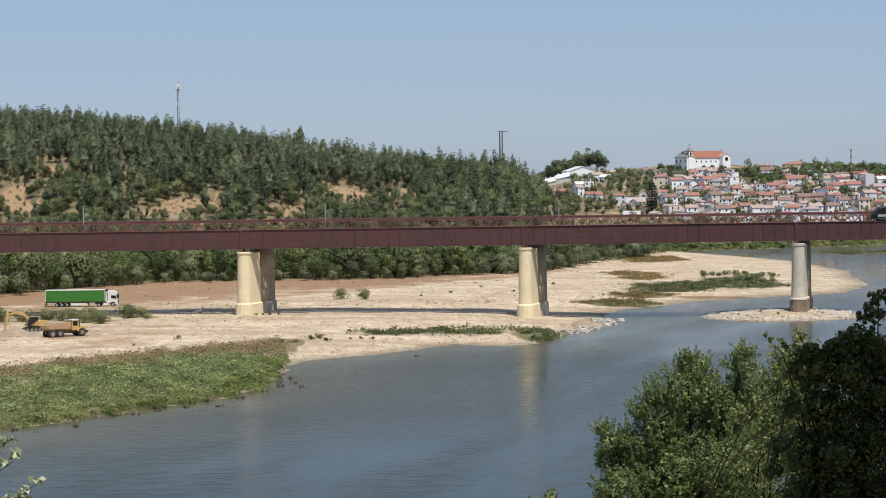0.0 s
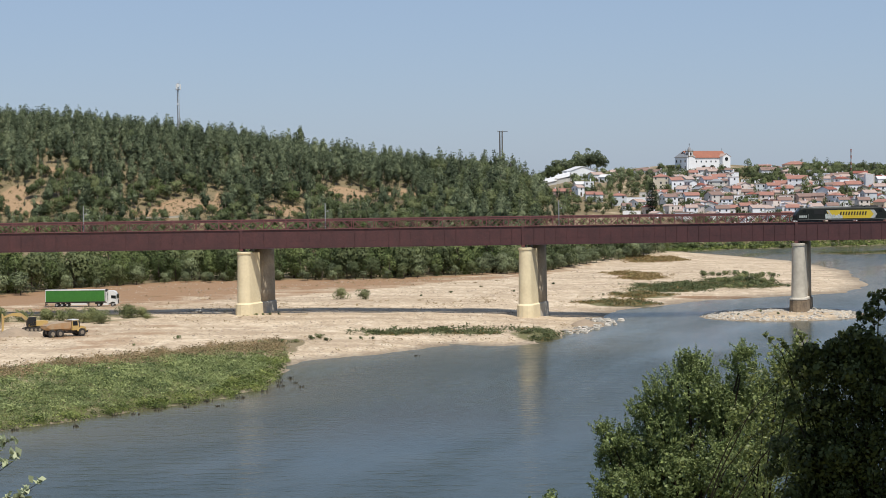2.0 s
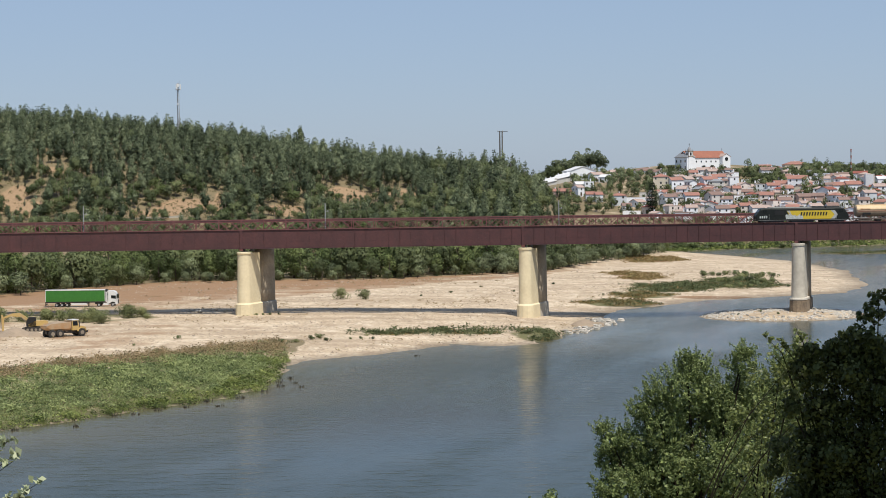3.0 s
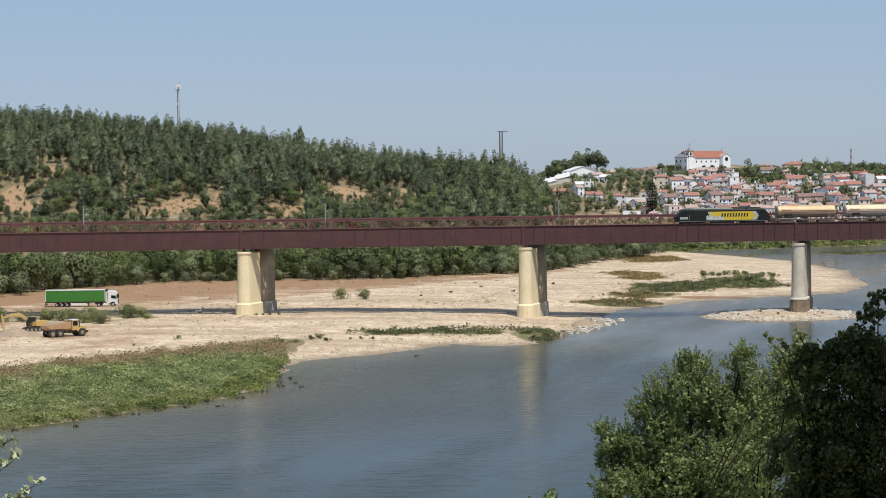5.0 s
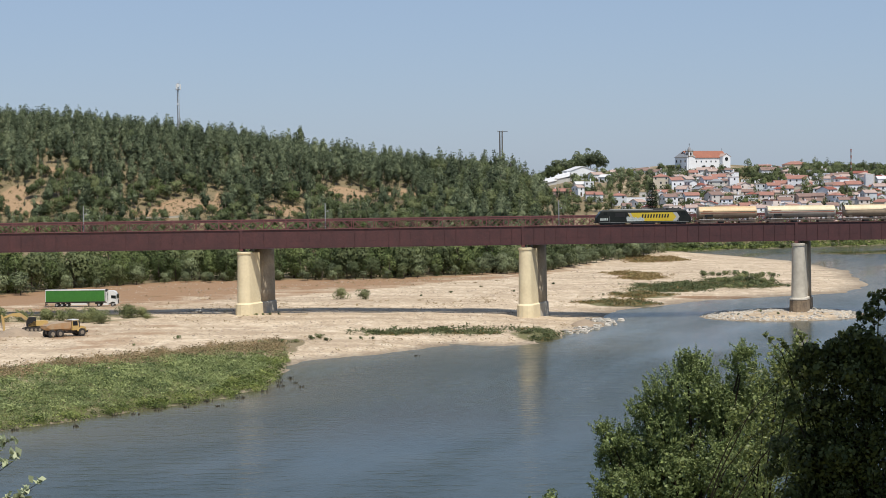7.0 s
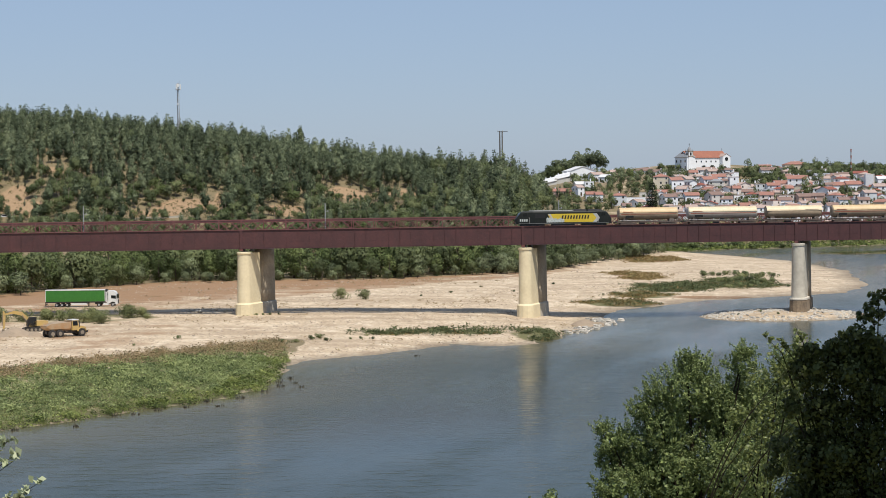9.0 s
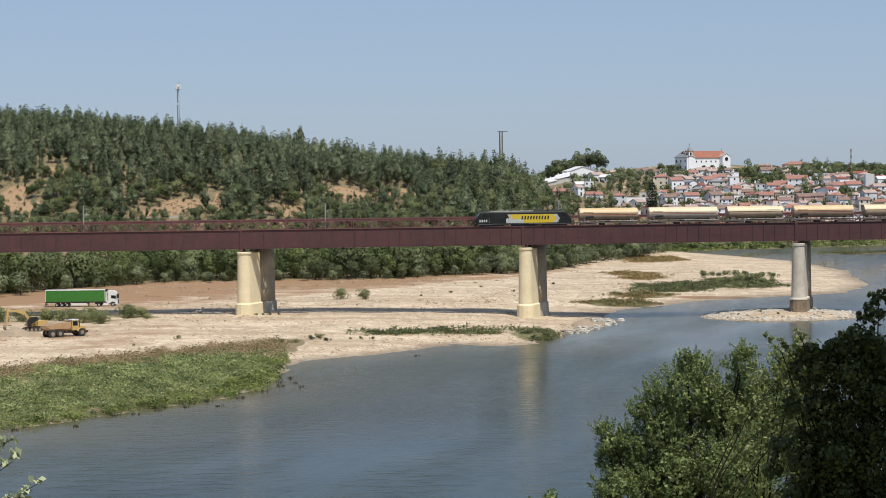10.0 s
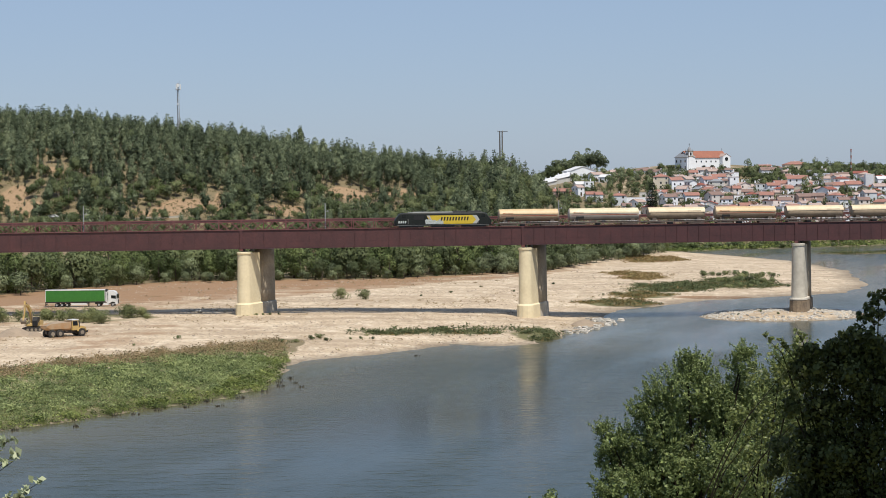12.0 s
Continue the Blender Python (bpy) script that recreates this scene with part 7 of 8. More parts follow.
def build_bank_growth():
    rs = np.random.RandomState(77)
    x, y = scatter(rs, 26000, -95, -22, 235, 380)
    sd = shore_distance(x, y) + 1.2 * waves(x, y, 17, 3) + 0.5 * waves(x, y, 6, 5)
    # the upper edge of the growth runs from the bank's foot to the sand spit
    edge = np.interp(x, (-95, -74, -66, -56, -42.6, -34.5, -28), (296, 311, 327, 342, 362, 371, 372)) + 2.5 * waves(x, y, 14, 41)
    inside = (sd > -0.8) & (y < edge) & (x < np.interp(y, (270, 300, 345, 360, 372), (-26, -27.5, -29.3, -30.5, -33.5)) + 0.8 * waves(x, y, 8, 45))
    keep = inside & (rs.rand(len(x)) < np.where(y > edge - 2, 0.6, 0.95))
    wet = keep & (sd < 4.0 + 2.0 * waves(x, y, 12, 43))
    dry = keep & ~wet & (y > edge - 24 - 8 * waves(x, y, 20, 71)) & (rs.rand(len(x)) < 0.35 + 0.6 * smooth(-26, -8, y - edge))
    herb = keep & ~wet & ~dry
    for mask, nm, mat, per, size, tall, wide, label in ((herb, "herb_growth", REED, 19, 0.135, 0.62, 0.40, "thick grey-green herbs covering the gravel bank"), (wet, "bank_grass", GRASS, 16, 0.15, 0.65, 0.35, "bright green grass along the waterline"), (dry, "dry_growth", STRAW, 22, 0.12, 0.95, 0.42, "dry brown weeds at the edge of the sand")):
        tone = np.clip(0.5 * rs.normal(size=mask.sum()) + 0.45 * waves(x[mask], y[mask], 9, 111) + 0.35 * waves(x[mask], y[mask], 3.5, 113), -1.3, 1.3)
        whole(nm, toned(quad_mesh(nm, tufts(rs, x[mask], y[mask], per, size, tall, wide), mat, 3), np.repeat(tone, per * 3)), None, label, "bank growth", kind="stuff")
    # green patches on the gravel and the bar
    gx, gy, bx, by = [], [], [], []
    for ex, ey, rx, ry, g in GREENS[:11] + GREENS[-1:]:
        if g == 0.2:
            continue
        # each patch is a drift of small clumps
        m = max(10, int(rx * ry * 0.17))
        a, q = rs.rand(m) * 6.283, np.sqrt(rs.rand(m))
        cx, cy, cr = ex + rx * q * np.cos(a), ey + ry * q * np.sin(a), 0.8 + 2.6 * rs.rand(m) ** 1.5
        n = m * 34
        k = rs.randint(m, size=n)
        px, py = cx[k] + rs.normal(size=n) * cr[k] * 0.9, cy[k] + rs.normal(size=n) * cr[k] * 0.9
        ok = (shore_distance(px, py) > 0.3) | (px > 170)
        brown = ok & (rs.rand(n) < (0.97 if g < 0.4 else 0.6 if ex < 60 and ey > 450 else 0.12))
        gx.append(px[ok & ~brown]), gy.append(py[ok & ~brown]), bx.append(px[brown]), by.append(py[brown])
    whole("gravel_herbs", quad_mesh("gravel_herbs", tufts(rs, np.concatenate(gx), np.concatenate(gy), 9, 0.20, 0.5, 0.4), BUSH, 3), None, "low green herbs in patches on the gravel", "bank growth", kind="stuff")
    whole("gravel_weeds", quad_mesh("gravel_weeds", tufts(rs, np.concatenate(bx), np.concatenate(by), 8, 0.22, 0.3, 0.5), MAT, 3), None, "dry brown weeds in patches on the gravel", "bank growth", kind="stuff")
    # single small weeds over the open sand
    x, y = scatter(rs, 9000, -110, 60, 350, 600)
    ok = (shore_distance(x, y) > 2) & (y < np.interp(x / y, TREE_U, TREE_Y) - 3) & (waves(x, y, 60, 49) + 0.8 * waves(x, y, 16, 51) > 0.55)
    whole("sand_weeds", quad_mesh("sand_weeds", tufts(rs, x[ok], y[ok], 6, 0.13, 0.25, 0.22), STRAW, 3), None, "sparse dry weeds scattered over the sand", "bank growth", kind="stuff")


def build_far_shore():
    rs = np.random.RandomState(83)
    n = 5200
    u = rs.uniform(0.108, 0.25, n)
    y = 895 + 330 * np.clip(u - 0.115, 0, 1) + 75 * rs.rand(n) ** 1.4
    x = u * y
    ok = shore_distance(x, y) > 0.5
    x, y = x[ok], y[ok]
    whole("shore_grass", toned(quad_mesh("shore_grass", tufts(rs, x, y, 7, 0.42, 0.8, 0.9), GRASS, 3), np.repeat(np.clip(0.7 * rs.normal(size=len(x)) - 0.25, -1.2, 1), 21)), None, "bright green grass along the far shore", "bank growth", kind="stuff")


def build_shrubs():
    rs = np.random.RandomState(91)
    protos = [make_tree("shrub", "shrub", 2.6, 2.2, 1500, 0.105, BUSH, 500 + k, "dusty green shrub growing on the gravel", "shrub", group="shrubs on the gravel") for k in range(3)]
    low = [make_tree("low_bush", "shrub", 1.0, 1.1, 420, 0.085, BUSH if k else OAK, 510 + k, "small dark green bush on the sand", "bush", group="bushes on the sand") for k in range(2)]
    for x, y, s in ((-27.0, 491, 1.25), (-20.8, 492, 1.15), (-98, 414, 1.3), (-94, 417, 1.2), (-101, 420, 1.4), (-79.5, 410, 1.2), (-77, 413, 1.25), (-75, 408, 1.1), (-82.5, 414, 1.3), (-86, 417, 1.1), (-71.8, 424, 1.3), (-69, 427, 1.0), (-73.5, 430, 1.2), (-89, 420, 1.1), (-80, 424, 1.1), (-67, 421, 0.6), (-104, 412, 1.2), (-91, 424, 1.0)):
        plant(protos[rs.randint(3)], x, y, s, rs.rand() * 6, 1.1)
    for x, y, s in ((-53.5, 374, 0.8), (-26.8, 375, 1.0), (-25.2, 378, 1.2), (-31.8, 367, 1.1), (-29.5, 369, 0.9), (-17, 379, 0.6), (-19, 377, 0.5), (-14.6, 380, 0.6), (-23.5, 373, 0.8), (-16, 386, 0.5), (70, 442, 0.5), (79, 440, 0.6), (88, 439, 0.5), (76, 447, 0.6), (86.6, 620, 2.2), (90.5, 625, 1.7), (92.6, 624, 1.4), (86.9, 584, 1.9), (88.5, 586, 2.0), (90.3, 588, 1.6), (98.5, 630, 2.0), (96, 634, 1.8), (99.9, 615, 2.4), (97, 606, 2.2), (101.4, 602, 2.3), (94, 590, 1.9), (96.5, 584, 2.2), (99, 580, 2.2), (89.4, 561, 1.6), (92, 558, 1.3), (85.2, 556, 1.4), (106.7, 622, 1.8), (109.6, 618, 1.7), (103.5, 612, 1.9), (101, 574, 1.2), (104, 590, 1.7), (93.5, 600, 1.6), (112, 640, 1.0), (83, 574, 1.6), (104, 562, 0.9), (95, 571, 1.8), (2, 520, 0.7), (-6, 505, 0.6), (24, 560, 0.8), (20, 530, 0.7), (34, 575, 0.8), (11, 545, 0.6), (48, 455, 0.4), (-60, 360, 0.5), (-43.5, 431.5, 0.6), (-42.0, 432.5, 0.5), (-40.6, 433.5, 0.6), (-38.5, 434.5, 0.5), (-45.5, 430, 0.4)):
        plant(low[rs.randint(2)], x, y, s, rs.rand() * 6, 1.1)
    discard(protos + low)


def pebbles(name, rs, x, y, s, mat, label, category):
    """Loose stones, each a low five-sided lump."""
    z = height(x, y)
    n = len(x)
    s = s[:, None]
    a = rs.rand(n)[:, None] * 6.283 + np.arange(5)[None, :] * 1.2566
    r = s * (0.8 + 0.5 * rs.rand(n, 5))
    ring = np.stack([x[:, None] + r * np.cos(a), y[:, None] + r * np.sin(a), np.repeat(z[:, None], 5, 1) - 0.03], 2)
    top = np.stack([x, y, z + s[:, 0] * 0.8], 1)[:, None]
    v = np.concatenate([ring, top], 1)
    tri = np.stack([np.stack([v[:, k], v[:, (k + 1) % 5], v[:, 5]], 1) for k in range(5)], 1).reshape(-1, 3)
    whole(name, quad_mesh(name, tri, mat, 3), None, label, category, kind="stuff")


DEAD_REED = material("wet_dead_reeds", (0.035, 0.032, 0.022), (0.06, 0.052, 0.035), 2.0, 0.8)


def build_rocks():
    rs = np.random.RandomState(8)
    mat = material("pale_limestone", (0.54, 0.51, 0.45), (0.33, 0.30, 0.26), 0.9, 0.9, bump=0.4, per_object=0.3)
    shapes = []
    for k in range(6):
        m = Mesh()
        rings = []
        for i in range(4):
            t = (0.12, 0.42, 0.75, 0.98)[i]
            r = math.sin(math.pi * t) ** 0.7
            rings.append([(r * (0.75 + 0.4 * rs.rand()) * math.cos(6.283 * j / 6 + 0.3 * i), r * (0.75 + 0.4 * rs.rand()) * math.sin(6.283 * j / 6 + 0.3 * i), -math.cos(math.pi * t) * 0.6) for j in range(6)])
        shapes.append(m.loft(rings).done("stone", mat))
    ex, ey = PIER_ISLE
    isle = thing("rock_bank", Matrix.Translation((ex, ey, 0)), "bank of pale loose rocks round the river pier", "rocks")
    for k in range(290):
        a = rs.rand() * 6.283
        q = 0.70 + 0.26 * rs.rand() if rs.rand() < 0.75 else 0.3 + 0.5 * rs.rand()
        x, y = q * 21.5 * math.cos(a), q * 18.5 * math.sin(a)
        x, y = 0.8 * x - 0.6 * y, 4 + 0.6 * x + 0.8 * y
        if abs(x) < 3.5 and -1 < y < 12:
            continue
        s = 0.22 + 0.4 * rs.rand() ** 2
        part("stone", shapes[rs.randint(6)], None, isle, at=Matrix.Translation((x, y, float(height(ex + x, ey + y)[0]) + 0.1 * s)) @ Matrix.Rotation(rs.rand() * 6, 4, "Z") @ Matrix.Diagonal((s * 1.3, s, s, 1)))
    # smaller stones fill the gaps
    n = 3400
    a, q = rs.rand(n) * 6.283, 0.98 * np.sqrt(rs.rand(n))
    x, y = q * 21.5 * np.cos(a), q * 18.5 * np.sin(a)
    x, y = ex + 0.8 * x - 0.6 * y, ey + 4 + 0.6 * x + 0.8 * y
    keep = ~((np.abs(x - ex) < 10) & (y < ey - 2) & (y > ey - 11.3))
    pebbles("stone_cover", rs, x[keep], y[keep], 0.12 + 0.22 * rs.rand(keep.sum()) ** 2, mat, "small pale stones between the rocks round the pier", "stones")
    spit = thing("rock_heap", Matrix.Translation((34, 428, 0)), "heap of pale boulders at the tip of the spit", "rocks")
    for k in range(110):
        t = rs.rand()
        x, y = 27.5 + 10.5 * t + rs.normal() * 0.9, 401 + 27 * t + rs.normal() * 1.2
        if k > 60:
            x, y = 36.5 + rs.normal() * 1.6, 432 + 10 * rs.rand()
        s = 0.28 + 0.55 * rs.rand() ** 2
        part("stone", shapes[rs.randint(6)], None, spit, at=Matrix.Translation((x - 34, y - 428, max(0.0, float(height(x, y)[0])) + 0.15 * s)) @ Matrix.Rotation(rs.rand() * 6, 4, "Z") @ Matrix.Diagonal((s * 1.3, s, s, 1)))
    deb = thing("rubble", Matrix.Translation(spot(-59.0, 443, 0)), "small pile of pale broken rubble on the sand", "rubble")
    for k in range(14):
        s = 0.2 + 0.35 * rs.rand()
        part("stone", shapes[rs.randint(6)], None, deb, at=Matrix.Translation((rs.normal() * 1.3, rs.normal() * 0.8, 0.1 + 0.25 * rs.rand())) @ Matrix.Rotation(rs.rand() * 6, 4, "Z") @ Matrix.Diagonal((s * 1.5, s, s * 0.8, 1)))
    m = Mesh()
    m.soft = True
    m.loft([[(6.0 * (1 - t) * (1 + 0.1 * math.sin(3 * i)) * math.cos(6.283 * i / 18), 7.5 * (1 - t) * math.sin(6.283 * i / 18), -0.8 + 2.5 * ease(0, 1, t)) for i in range(18)] for t in (0, 0.2, 0.4, 0.6, 0.8, 0.97)])
    whole("gravel_mound", m, SAND_HEAP, "small rounded mound of gravel on the spit", "mound", m=Matrix.Translation((31.8, 421, 0)))
    # stumps and snags standing in the shallows
    for x, y, h in ((-46.5, 262.5, 0.5), (-53.5, 255.4, 0.5), (-41.5, 268.6, 0.4), (-35.5, 279, 0.6), (-28.6, 292.5, 0.45), (-22.9, 298, 0.4), (-33, 273, 0.35), (-5.2, 352, 0.3), (-49.9, 250.8, 0.4), (-31.0, 283, 0.5), (-26.5, 300, 0.5), (-27.2, 306, 0.6), (-25.9, 312, 0.5), (-38.0, 272, 0.4), (-44.0, 264, 0.35), (-24.6, 305, 0.4), (-57.5, 247.5, 0.45)):
        st = Mesh()
        for k in range(11):
            a, l = rs.rand() * 6.28, 0.1 + 0.4 * rs.rand()
            st.tube((l * math.cos(a), l * math.sin(a), -0.4), (l * 1.6 * math.cos(a), l * 1.6 * math.sin(a), h * (0.35 + 0.6 * rs.rand())), 0.10, 0.05, k=5)
        whole("reed_stump", st, DEAD_REED, "dark stump of dead reeds in the shallows", "reed stump", "stumps in the shallows", m=Matrix.Translation((x, y, 0)))


def build_gravel():
    rs = np.random.RandomState(19)
    x, y = scatter(rs, 62000, -105, 150, 345, 690)
    ok = (shore_distance(x, y) > 0.8) & (y < np.interp(x / y, TREE_U, TREE_Y)) & (np.abs(x / y) < 0.25) & (waves(x, y, 45, 61) + 0.7 * waves(x, y, 14, 63) + rs.normal(size=len(x)) * 0.35 > 0.25)
    x, y = x[ok], y[ok]
    mat = material("grey_river_gravel", (0.42, 0.345, 0.26), (0.25, 0.20, 0.155), 0.8, 0.95, island=0.45)
    pebbles("gravel", rs, x, y, 0.07 + 0.26 * rs.rand(len(x)) ** 5, mat, "loose grey-brown river gravel strewn over the sand", "gravel")


build_bank_growth()
build_gravel()
build_far_shore()
build_shrubs()
build_rocks()


# ---- growth near the camera ----
NEAR_OLIVE = material("olive_green_leaves", (0.105, 0.152, 0.050), (0.235, 0.285, 0.110), 1.6, 0.5, island=0.6, through_light=0.22, spec=0.3)
NEAR_DARK = material("broad_dark_leaves", (0.050, 0.068, 0.020), (0.090, 0.102, 0.030), 4.0, 0.45, island=0.5, through_light=0.3, spec=0.22)
NEAR_YELLOW = material("yellow_green_leaves", (0.125, 0.16, 0.045), (0.18, 0.20, 0.065), 4.0, 0.42, island=0.4, through_light=0.3, spec=0.4)
# twig colour lowered to near black to stand in for shade
TWIG = material("shade_darkened_twigs", (0.018, 0.014, 0.010), (0.032, 0.025, 0.018), 6.0, 0.95, spec=0.05)


def near_leaves(rs, blobs, n, size, inner=0.35):
    v = leaves(rs, blobs, n, size, spread=0.55, inner=inner)
    return v


def leafy_shoots(rs, blobs, per, n, size):
    """Leaves set along short upward shoots that stand on each clump, over a thin inner crown."""
    root, tip = [], []
    for x, y, z, rx, ry, rz in blobs:
        for k in range(int(per * (rx / 0.8) ** 1.6) + 8):
            d = rs.normal(size=3)
            d[2] = d[2] * 0.9 + 0.35
            d /= np.linalg.norm(d)
            a = np.array((x, y, z)) + d * (rx, ry, rz) * (0.55 + 0.3 * rs.rand())
            g = d * 0.6 + np.array((0, 0, 0.75)) + rs.normal(size=3) * 0.25
            g /= np.linalg.norm(g)
            root.append(a)
            tip.append(a + g * (0.16 + 0.34 * rs.rand()) * min(1.0, 0.45 + rx * 0.7))
    root, tip = np.array(root), np.array(tip)
    pick = rs.randint(len(root), size=n)
    s = rs.rand(n, 1)
    along = (tip - root)[pick]
    pos = root[pick] + along * s + rs.normal(size=(n, 3)) * 0.040 * (1.25 - s)
    along /= np.linalg.norm(along, axis=1)[:, None]
    t = along * 0.8 + rs.normal(size=(n, 3)) * 0.75
    t /= np.linalg.norm(t, axis=1)[:, None]
    nor = rs.normal(size=(n, 3)) * 0.7 + np.array((0, 0, 0.8))
    nor -= t * (nor * t).sum(1)[:, None]
    nor /= np.linalg.norm(nor, axis=1)[:, None]
    b = np.cross(nor, t)
    L = size * (0.6 + 0.8 * rs.rand(n, 1))
    W = L * (0.38 + 0.22 * rs.rand(n, 1))
    out = np.stack([pos - t * L, pos + b * W + nor * L * 0.2, pos + t * L * 1.15, pos - b * W + nor * L * 0.2], 1).reshape(-1, 3)
    core = [(x, y, z, a * 0.62, c * 0.62, e * 0.62) for x, y, z, a, c, e in blobs]
    return np.concatenate([out, leaves(rs, core, n // 4, size * 2.2, spread=0.8, inner=0.6)])


def near_tree(name, base, blobs, n, size, mat, seed, label, category, stem=0.10, inner=0.35, clumps=0, shoots=0):
    """A tree whose limbs run from its foot to each clump of its crown."""
    rs = np.random.RandomState(seed)
    bx, by, bz = base
    t = thing(name, Matrix.Translation(base), label, category)
    local = [(x - bx, y - by, z - bz, r, r * 0.9, r * 0.9) for x, y, z, r in blobs]
    if clumps:
        # each clump is built of small sprays, with gaps between them
        extra = []
        for x, y, z, rx, ry, rz in local:
            for k in range(clumps):
                d = rs.normal(size=3)
                d /= np.linalg.norm(d)
                q = rx * (0.45 + 0.65 * rs.rand())
                s = rx * (0.16 + 0.16 * rs.rand())
                extra.append((x + d[0] * q, y + d[1] * q, z + d[2] * q, s, s, s))
        local = [(x, y, z, a * 0.62, b * 0.62, c * 0.62) for x, y, z, a, b, c in local] + extra
    m = Mesh()
    m.soft = True
    zmin = min(b[2] for b in local)
    fork = Vector((local[0][0] * 0.5, local[0][1] * 0.5, zmin * 0.75))
    m.tube((0, 0, -0.5), fork, stem, stem * 0.7, k=8)
    part("trunk", m, BARK, t)
    for b in local[:len(blobs)]:
        tip = Vector(b[:3])
        mid = fork.lerp(tip, 0.55) + Vector((rs.normal() * 0.1, rs.normal() * 0.1, 0.1))
        part("branch", Mesh().tube(fork, mid, stem * 0.4, stem * 0.22, k=6).tube(mid, tip, stem * 0.22, stem * 0.06, k=5), TWIG, t)
    v = leafy_shoots(rs, local, shoots, n, size) if shoots else near_leaves(rs, local, n, size, inner)
    part("crown", quad_mesh("crown", v, mat), None, t)
    return t


def ground_at(x, y):
    return (x, y, float(height(x, y)[0]))


near_tree("broadleaf_tree", ground_at(6.3, 45.5),
          [(5.9, 45, 26.5, 0.95), (6.1, 45, 27.0, 0.5), (5.85, 45, 27.25, 0.3), (7.2, 45, 27.15, 0.42), (7.25, 45, 27.45, 0.25), (6.9, 45.5, 26.0, 1.1), (5.35, 45, 25.6, 0.8), (4.05, 45, 25.3, 0.42), (3.78, 45, 25.62, 0.2), (4.0, 45.2, 24.85, 0.45), (4.6, 45.2, 25.2, 0.62), (3.9, 45, 24.2, 0.4), (4.5, 45.3, 24.6, 0.7), (4.0, 45.2, 23.8, 0.5),
           (4.75, 45, 26.05, 0.36), (5.05, 45, 26.4, 0.36), (7.9, 45.3, 26.1, 1.1), (8.5, 45, 27.0, 0.8), (5.5, 45, 24.5, 1.2), (4.3, 44.6, 24.2, 0.55), (7.0, 44.6, 24.6, 1.4), (8.9, 45.2, 25.0, 1.4), (6.2, 46.2, 25.3, 1.7), (5.0, 45.8, 24.4, 0.9), (7.6, 46.2, 25.6, 1.6), (5.6, 45.6, 23.6, 1.3), (7.2, 45.4, 23.6, 1.3)],
          135000, 0.0225, NEAR_OLIVE, 701, "dense olive green broadleaf tree below the viewpoint", "tree", stem=0.2, shoots=60)
near_tree("dark_shrub", ground_at(4.6, 16.5),
          [(3.55, 16, 29.75, 0.42), (3.74, 16, 30.52, 0.10), (3.70, 16, 30.36, 0.14), (3.56, 16, 30.18, 0.20), (3.38, 16, 30.05, 0.18), (3.75, 16, 30.0, 0.34), (3.2, 16, 29.85, 0.2), (3.25, 16, 29.55, 0.3), (3.15, 16.2, 29.2, 0.34),
           (3.65, 16, 29.25, 0.5), (3.3, 16.1, 28.75, 0.45), (3.85, 16, 28.6, 0.6), (4.1, 16, 29.6, 0.5), (3.6, 16.4, 29.0, 0.7), (3.9, 16.5, 29.8, 0.5), (3.5, 16.4, 28.4, 0.6), (3.05, 16, 29.92, 0.13), (3.3, 16, 29.95, 0.24), (2.98, 16, 29.6, 0.14), (3.5, 16.3, 30.0, 0.3)],
          44000, 0.021, NEAR_DARK, 702, "dark glossy shrub with broad round leaves in shade", "shrub", stem=0.07, inner=0.2, clumps=10)
near_tree("yellowing_shrub", ground_at(3.9, 25.5),
          [(4.5, 25, 28.9, 0.35), (4.75, 25, 29.2, 0.3), (4.3, 25, 28.4, 0.4), (4.8, 25.2, 28.3, 0.5), (4.1, 25, 27.8, 0.35), (4.6, 25, 27.6, 0.5), (4.25, 25, 27.4, 0.3), (5.0, 25, 28.9, 0.4)],
          5500, 0.022, NEAR_YELLOW, 703, "thin yellow-green shrub with bare dark branches", "shrub", stem=0.06, inner=0.2, clumps=12)


def twigs(name, base, tips, leaf_n, size, mat, seed, label, sag=0.0, thick=0.016, arch=0.6):
    """A few long shoots with leaves set along their outer half."""
    rs = np.random.RandomState(seed)
    t = thing(name, Matrix.Translation(base), label, "shrub")
    b = Vector(base)
    out = []
    for tip in tips:
        p = Vector(tip) - b
        m = Mesh()
        mid = p * 0.6 + Vector((rs.normal() * 0.05, 0.05, 0.08 + sag))
        if arch < 0.6:
            # these rise first and then lean out
            mid = Vector((p.x * arch, p.y * 0.5, p.z * 0.97))
        rings = []
        for k in range(9):
            s = k / 8
            q = mid * (2 * s * (1 - s)) + p * (s * s)
            r = thick * (1.0 - s) + 0.003
            rings.append([q + Vector((math.cos(1.2566 * i), math.sin(1.2566 * i), 0)) * r for i in range(5)])
        m.loft(rings)
        part("stem", m, TWIG, t)
        for k in range(leaf_n):
            s = 0.90 + 0.10 * rs.rand() if sag == 0 else 0.8 + 0.2 * rs.rand()
            q = mid * (2 * s * (1 - s)) + p * (s * s)
            out.append((q.x + rs.normal() * size * 0.5, q.y + rs.normal() * size * 0.6, q.z + rs.normal() * size * 0.5, size * 0.5, size * 0.5, size * 0.5))
    part("leaves", quad_mesh("leaves", leaves(rs, out, len(out) * 2, size, spread=1.0, tall=1.6), mat), None, t)
    return t


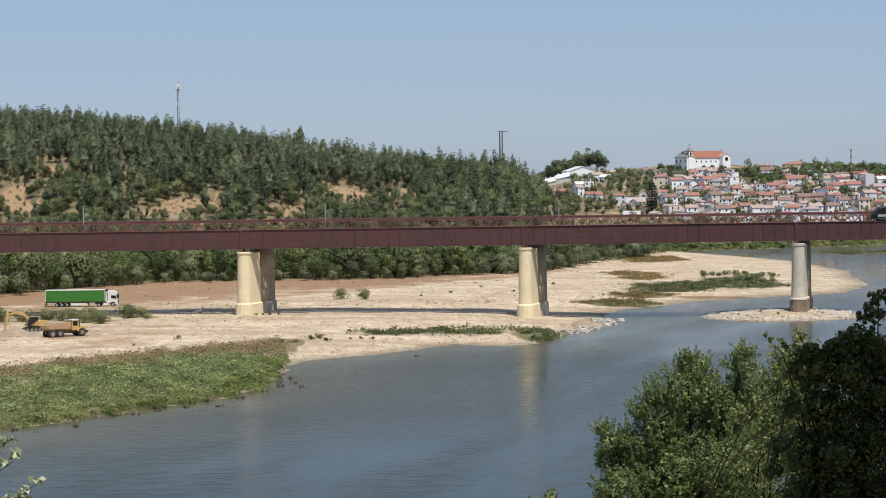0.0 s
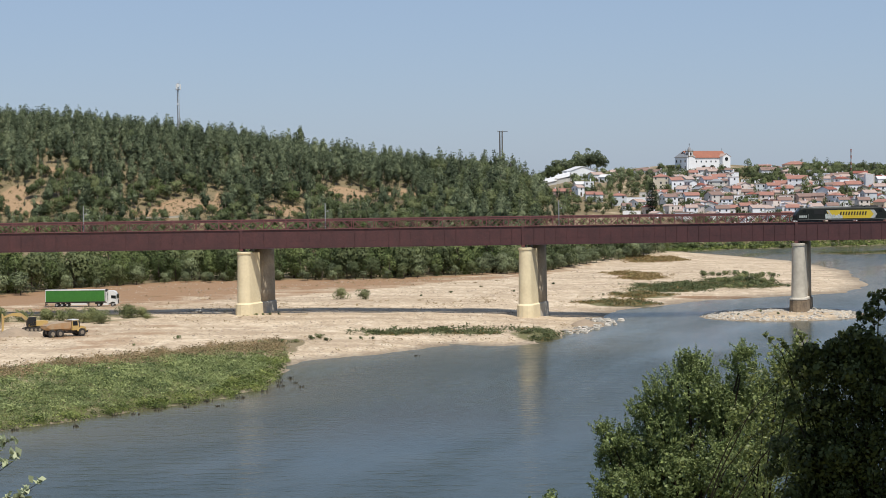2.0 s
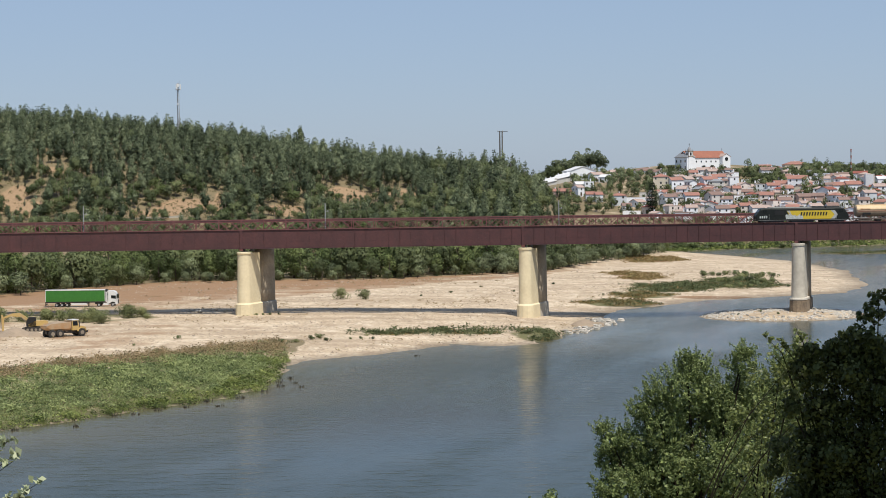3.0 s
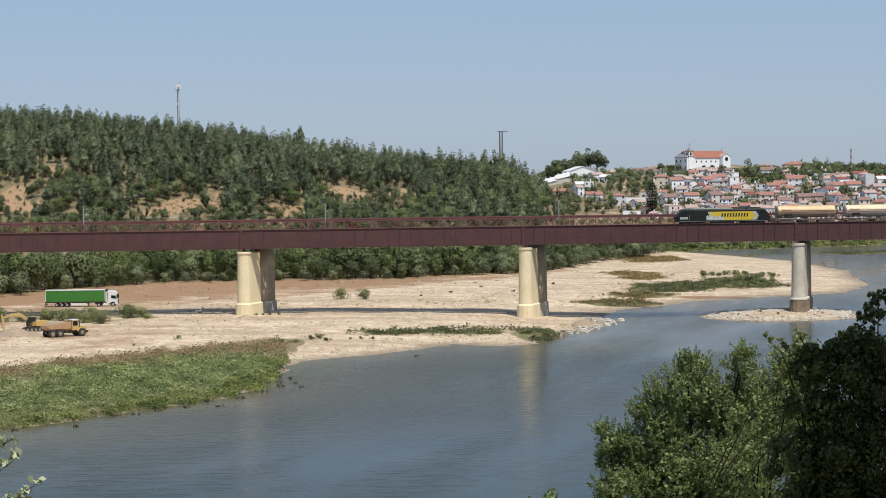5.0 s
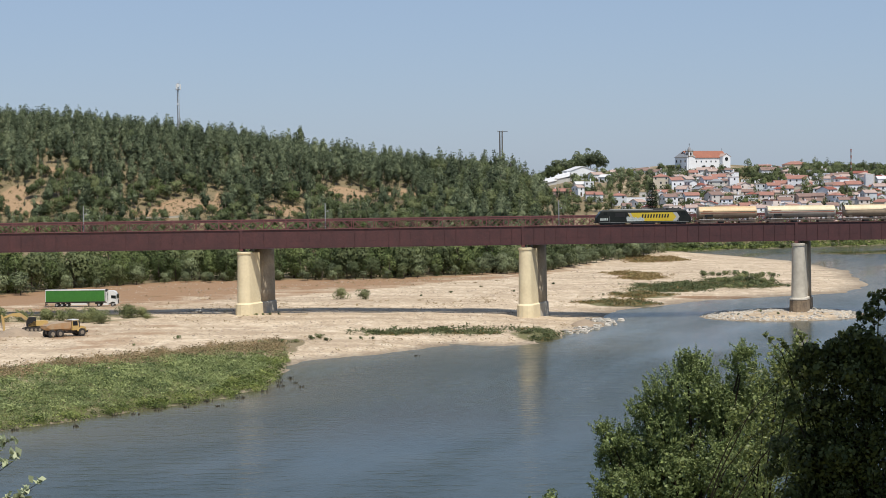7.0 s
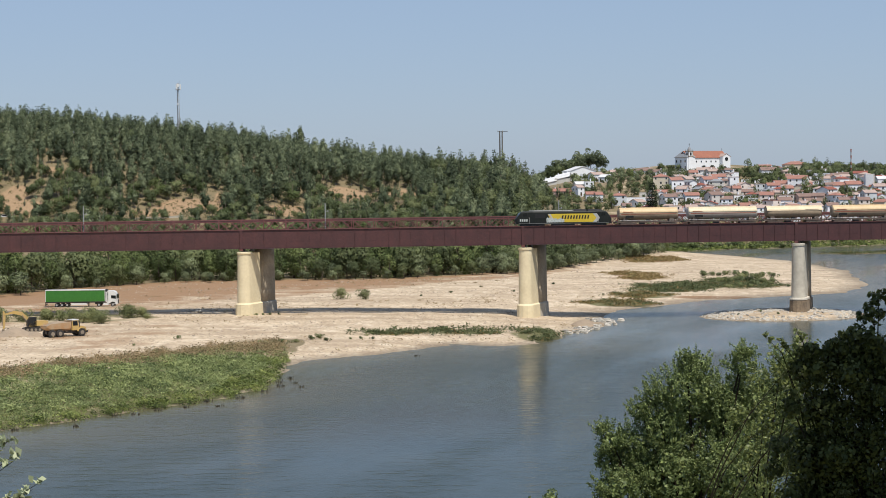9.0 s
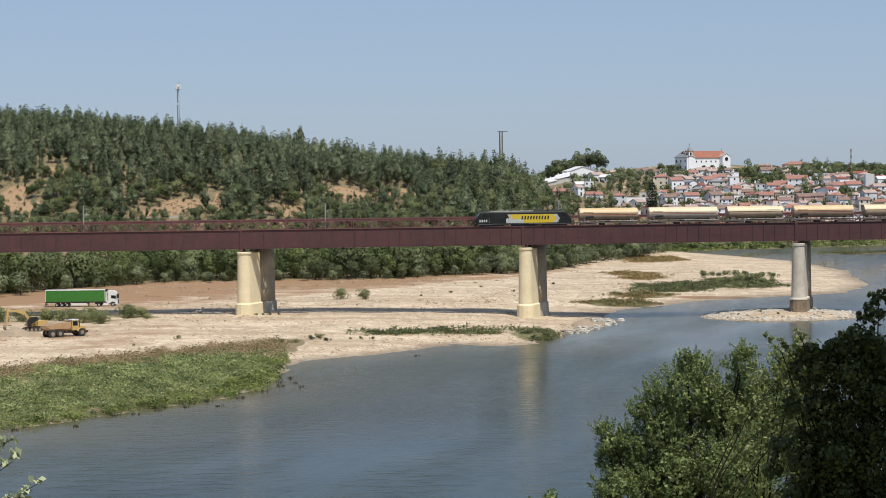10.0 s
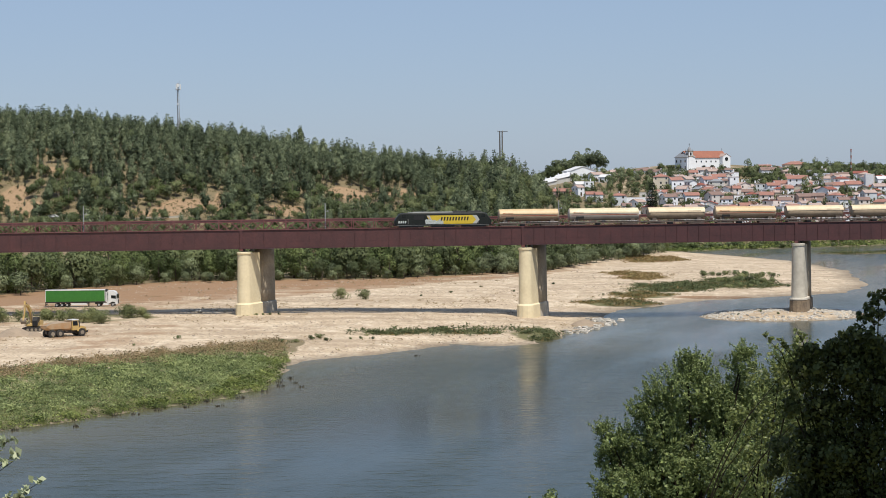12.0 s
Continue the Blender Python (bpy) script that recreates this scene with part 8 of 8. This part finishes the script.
PALE_LEAF = material("pale_silvery_leaves", (0.40, 0.45, 0.26), (0.46, 0.49, 0.32), 8.0, 0.5, island=0.3, through_light=0.25)
twigs("sapling", ground_at(-3.5, 11.2), [(-2.56, 11, 30.06), (-2.53, 11, 29.97), (-2.56, 11, 29.92), (-2.39, 11, 29.80), (-2.45, 11, 29.75), (-2.48, 11, 29.70), (-2.43, 11, 29.66), (-2.52, 11, 29.66), (-2.49, 11, 29.61)], 13, 0.023, PALE_LEAF, 801, "young shoots with pale silvery pointed leaves", thick=0.012, arch=0.15)
twigs("bramble", ground_at(3.6, 17.0), [(2.74, 16, 30.22), (2.86, 16, 30.18), (3.0, 16, 30.12), (2.80, 16, 30.06), (3.06, 16.2, 30.24), (2.96, 16, 29.98)], 18, 0.020, NEAR_YELLOW, 802, "arching bramble shoots with sparse leaves", thick=0.012, arch=0.08)
twigs("dry_shoots", ground_at(1.6, 20.5), [(3.97, 20, 29.6), (3.72, 20.1, 29.32), (4.15, 20, 29.1), (3.6, 20, 28.95), (3.85, 20.1, 28.8)], 26, 0.022, NEAR_DARK, 803, "long dark leaning shoots with few leaves", sag=0.02, thick=0.013, arch=0.40)
near_tree("small_tree", ground_at(1.9, 35.5), [(1.95, 35, 25.55, 0.33), (1.6, 35, 25.45, 0.2), (2.15, 35, 25.35, 0.3), (1.25, 35, 25.42, 0.12), (2.4, 35, 25.4, 0.12)], 1600, 0.03, NEAR_OLIVE, 704, "top of a young olive green tree", "tree", stem=0.07, inner=0.2, clumps=8)
# an unseen tree, added beside the viewpoint only to shade the near shrub
near_tree("shade_tree", ground_at(8.0, 8.5), [(4.6, 10.8, 36.4, 1.6), (3.6, 10.3, 36.0, 1.3), (5.6, 10.4, 36.2, 1.5), (4.3, 9.0, 37.0, 1.6), (5.6, 11.8, 36.9, 1.4), (6.6, 9.6, 36.6, 1.8), (3.6, 11.6, 37.0, 1.2)], 16000, 0.12, NEAR_DARK, 705, "unseen leafy tree added to shade the near shrub", "tree", stem=0.22, inner=0.2)
discard([p for pool in WOODS for p in pool])


# ---- what moves ----
def motions():
    for t, off in TRAIN:
        walk(t, [(k, BRIDGE @ Matrix.Translation((35.65 + (12 - k) * 9.53 + 0.008 * (12 - k) ** 2 + off, TRACK, RAIL))) for k in (0, 2, 4, 6, 8, 10, 12)])
    for ob, k in zip(ARMS, range(4)):
        walk(ob, [(t, dig(row)[k]) for t, row in DIG])
    walk(CAR, [(t, Matrix.Translation((-148.0 + (t - 12) * 6.0, 709.0, 22.3))) for t in (0, 6, 12)])


motions()
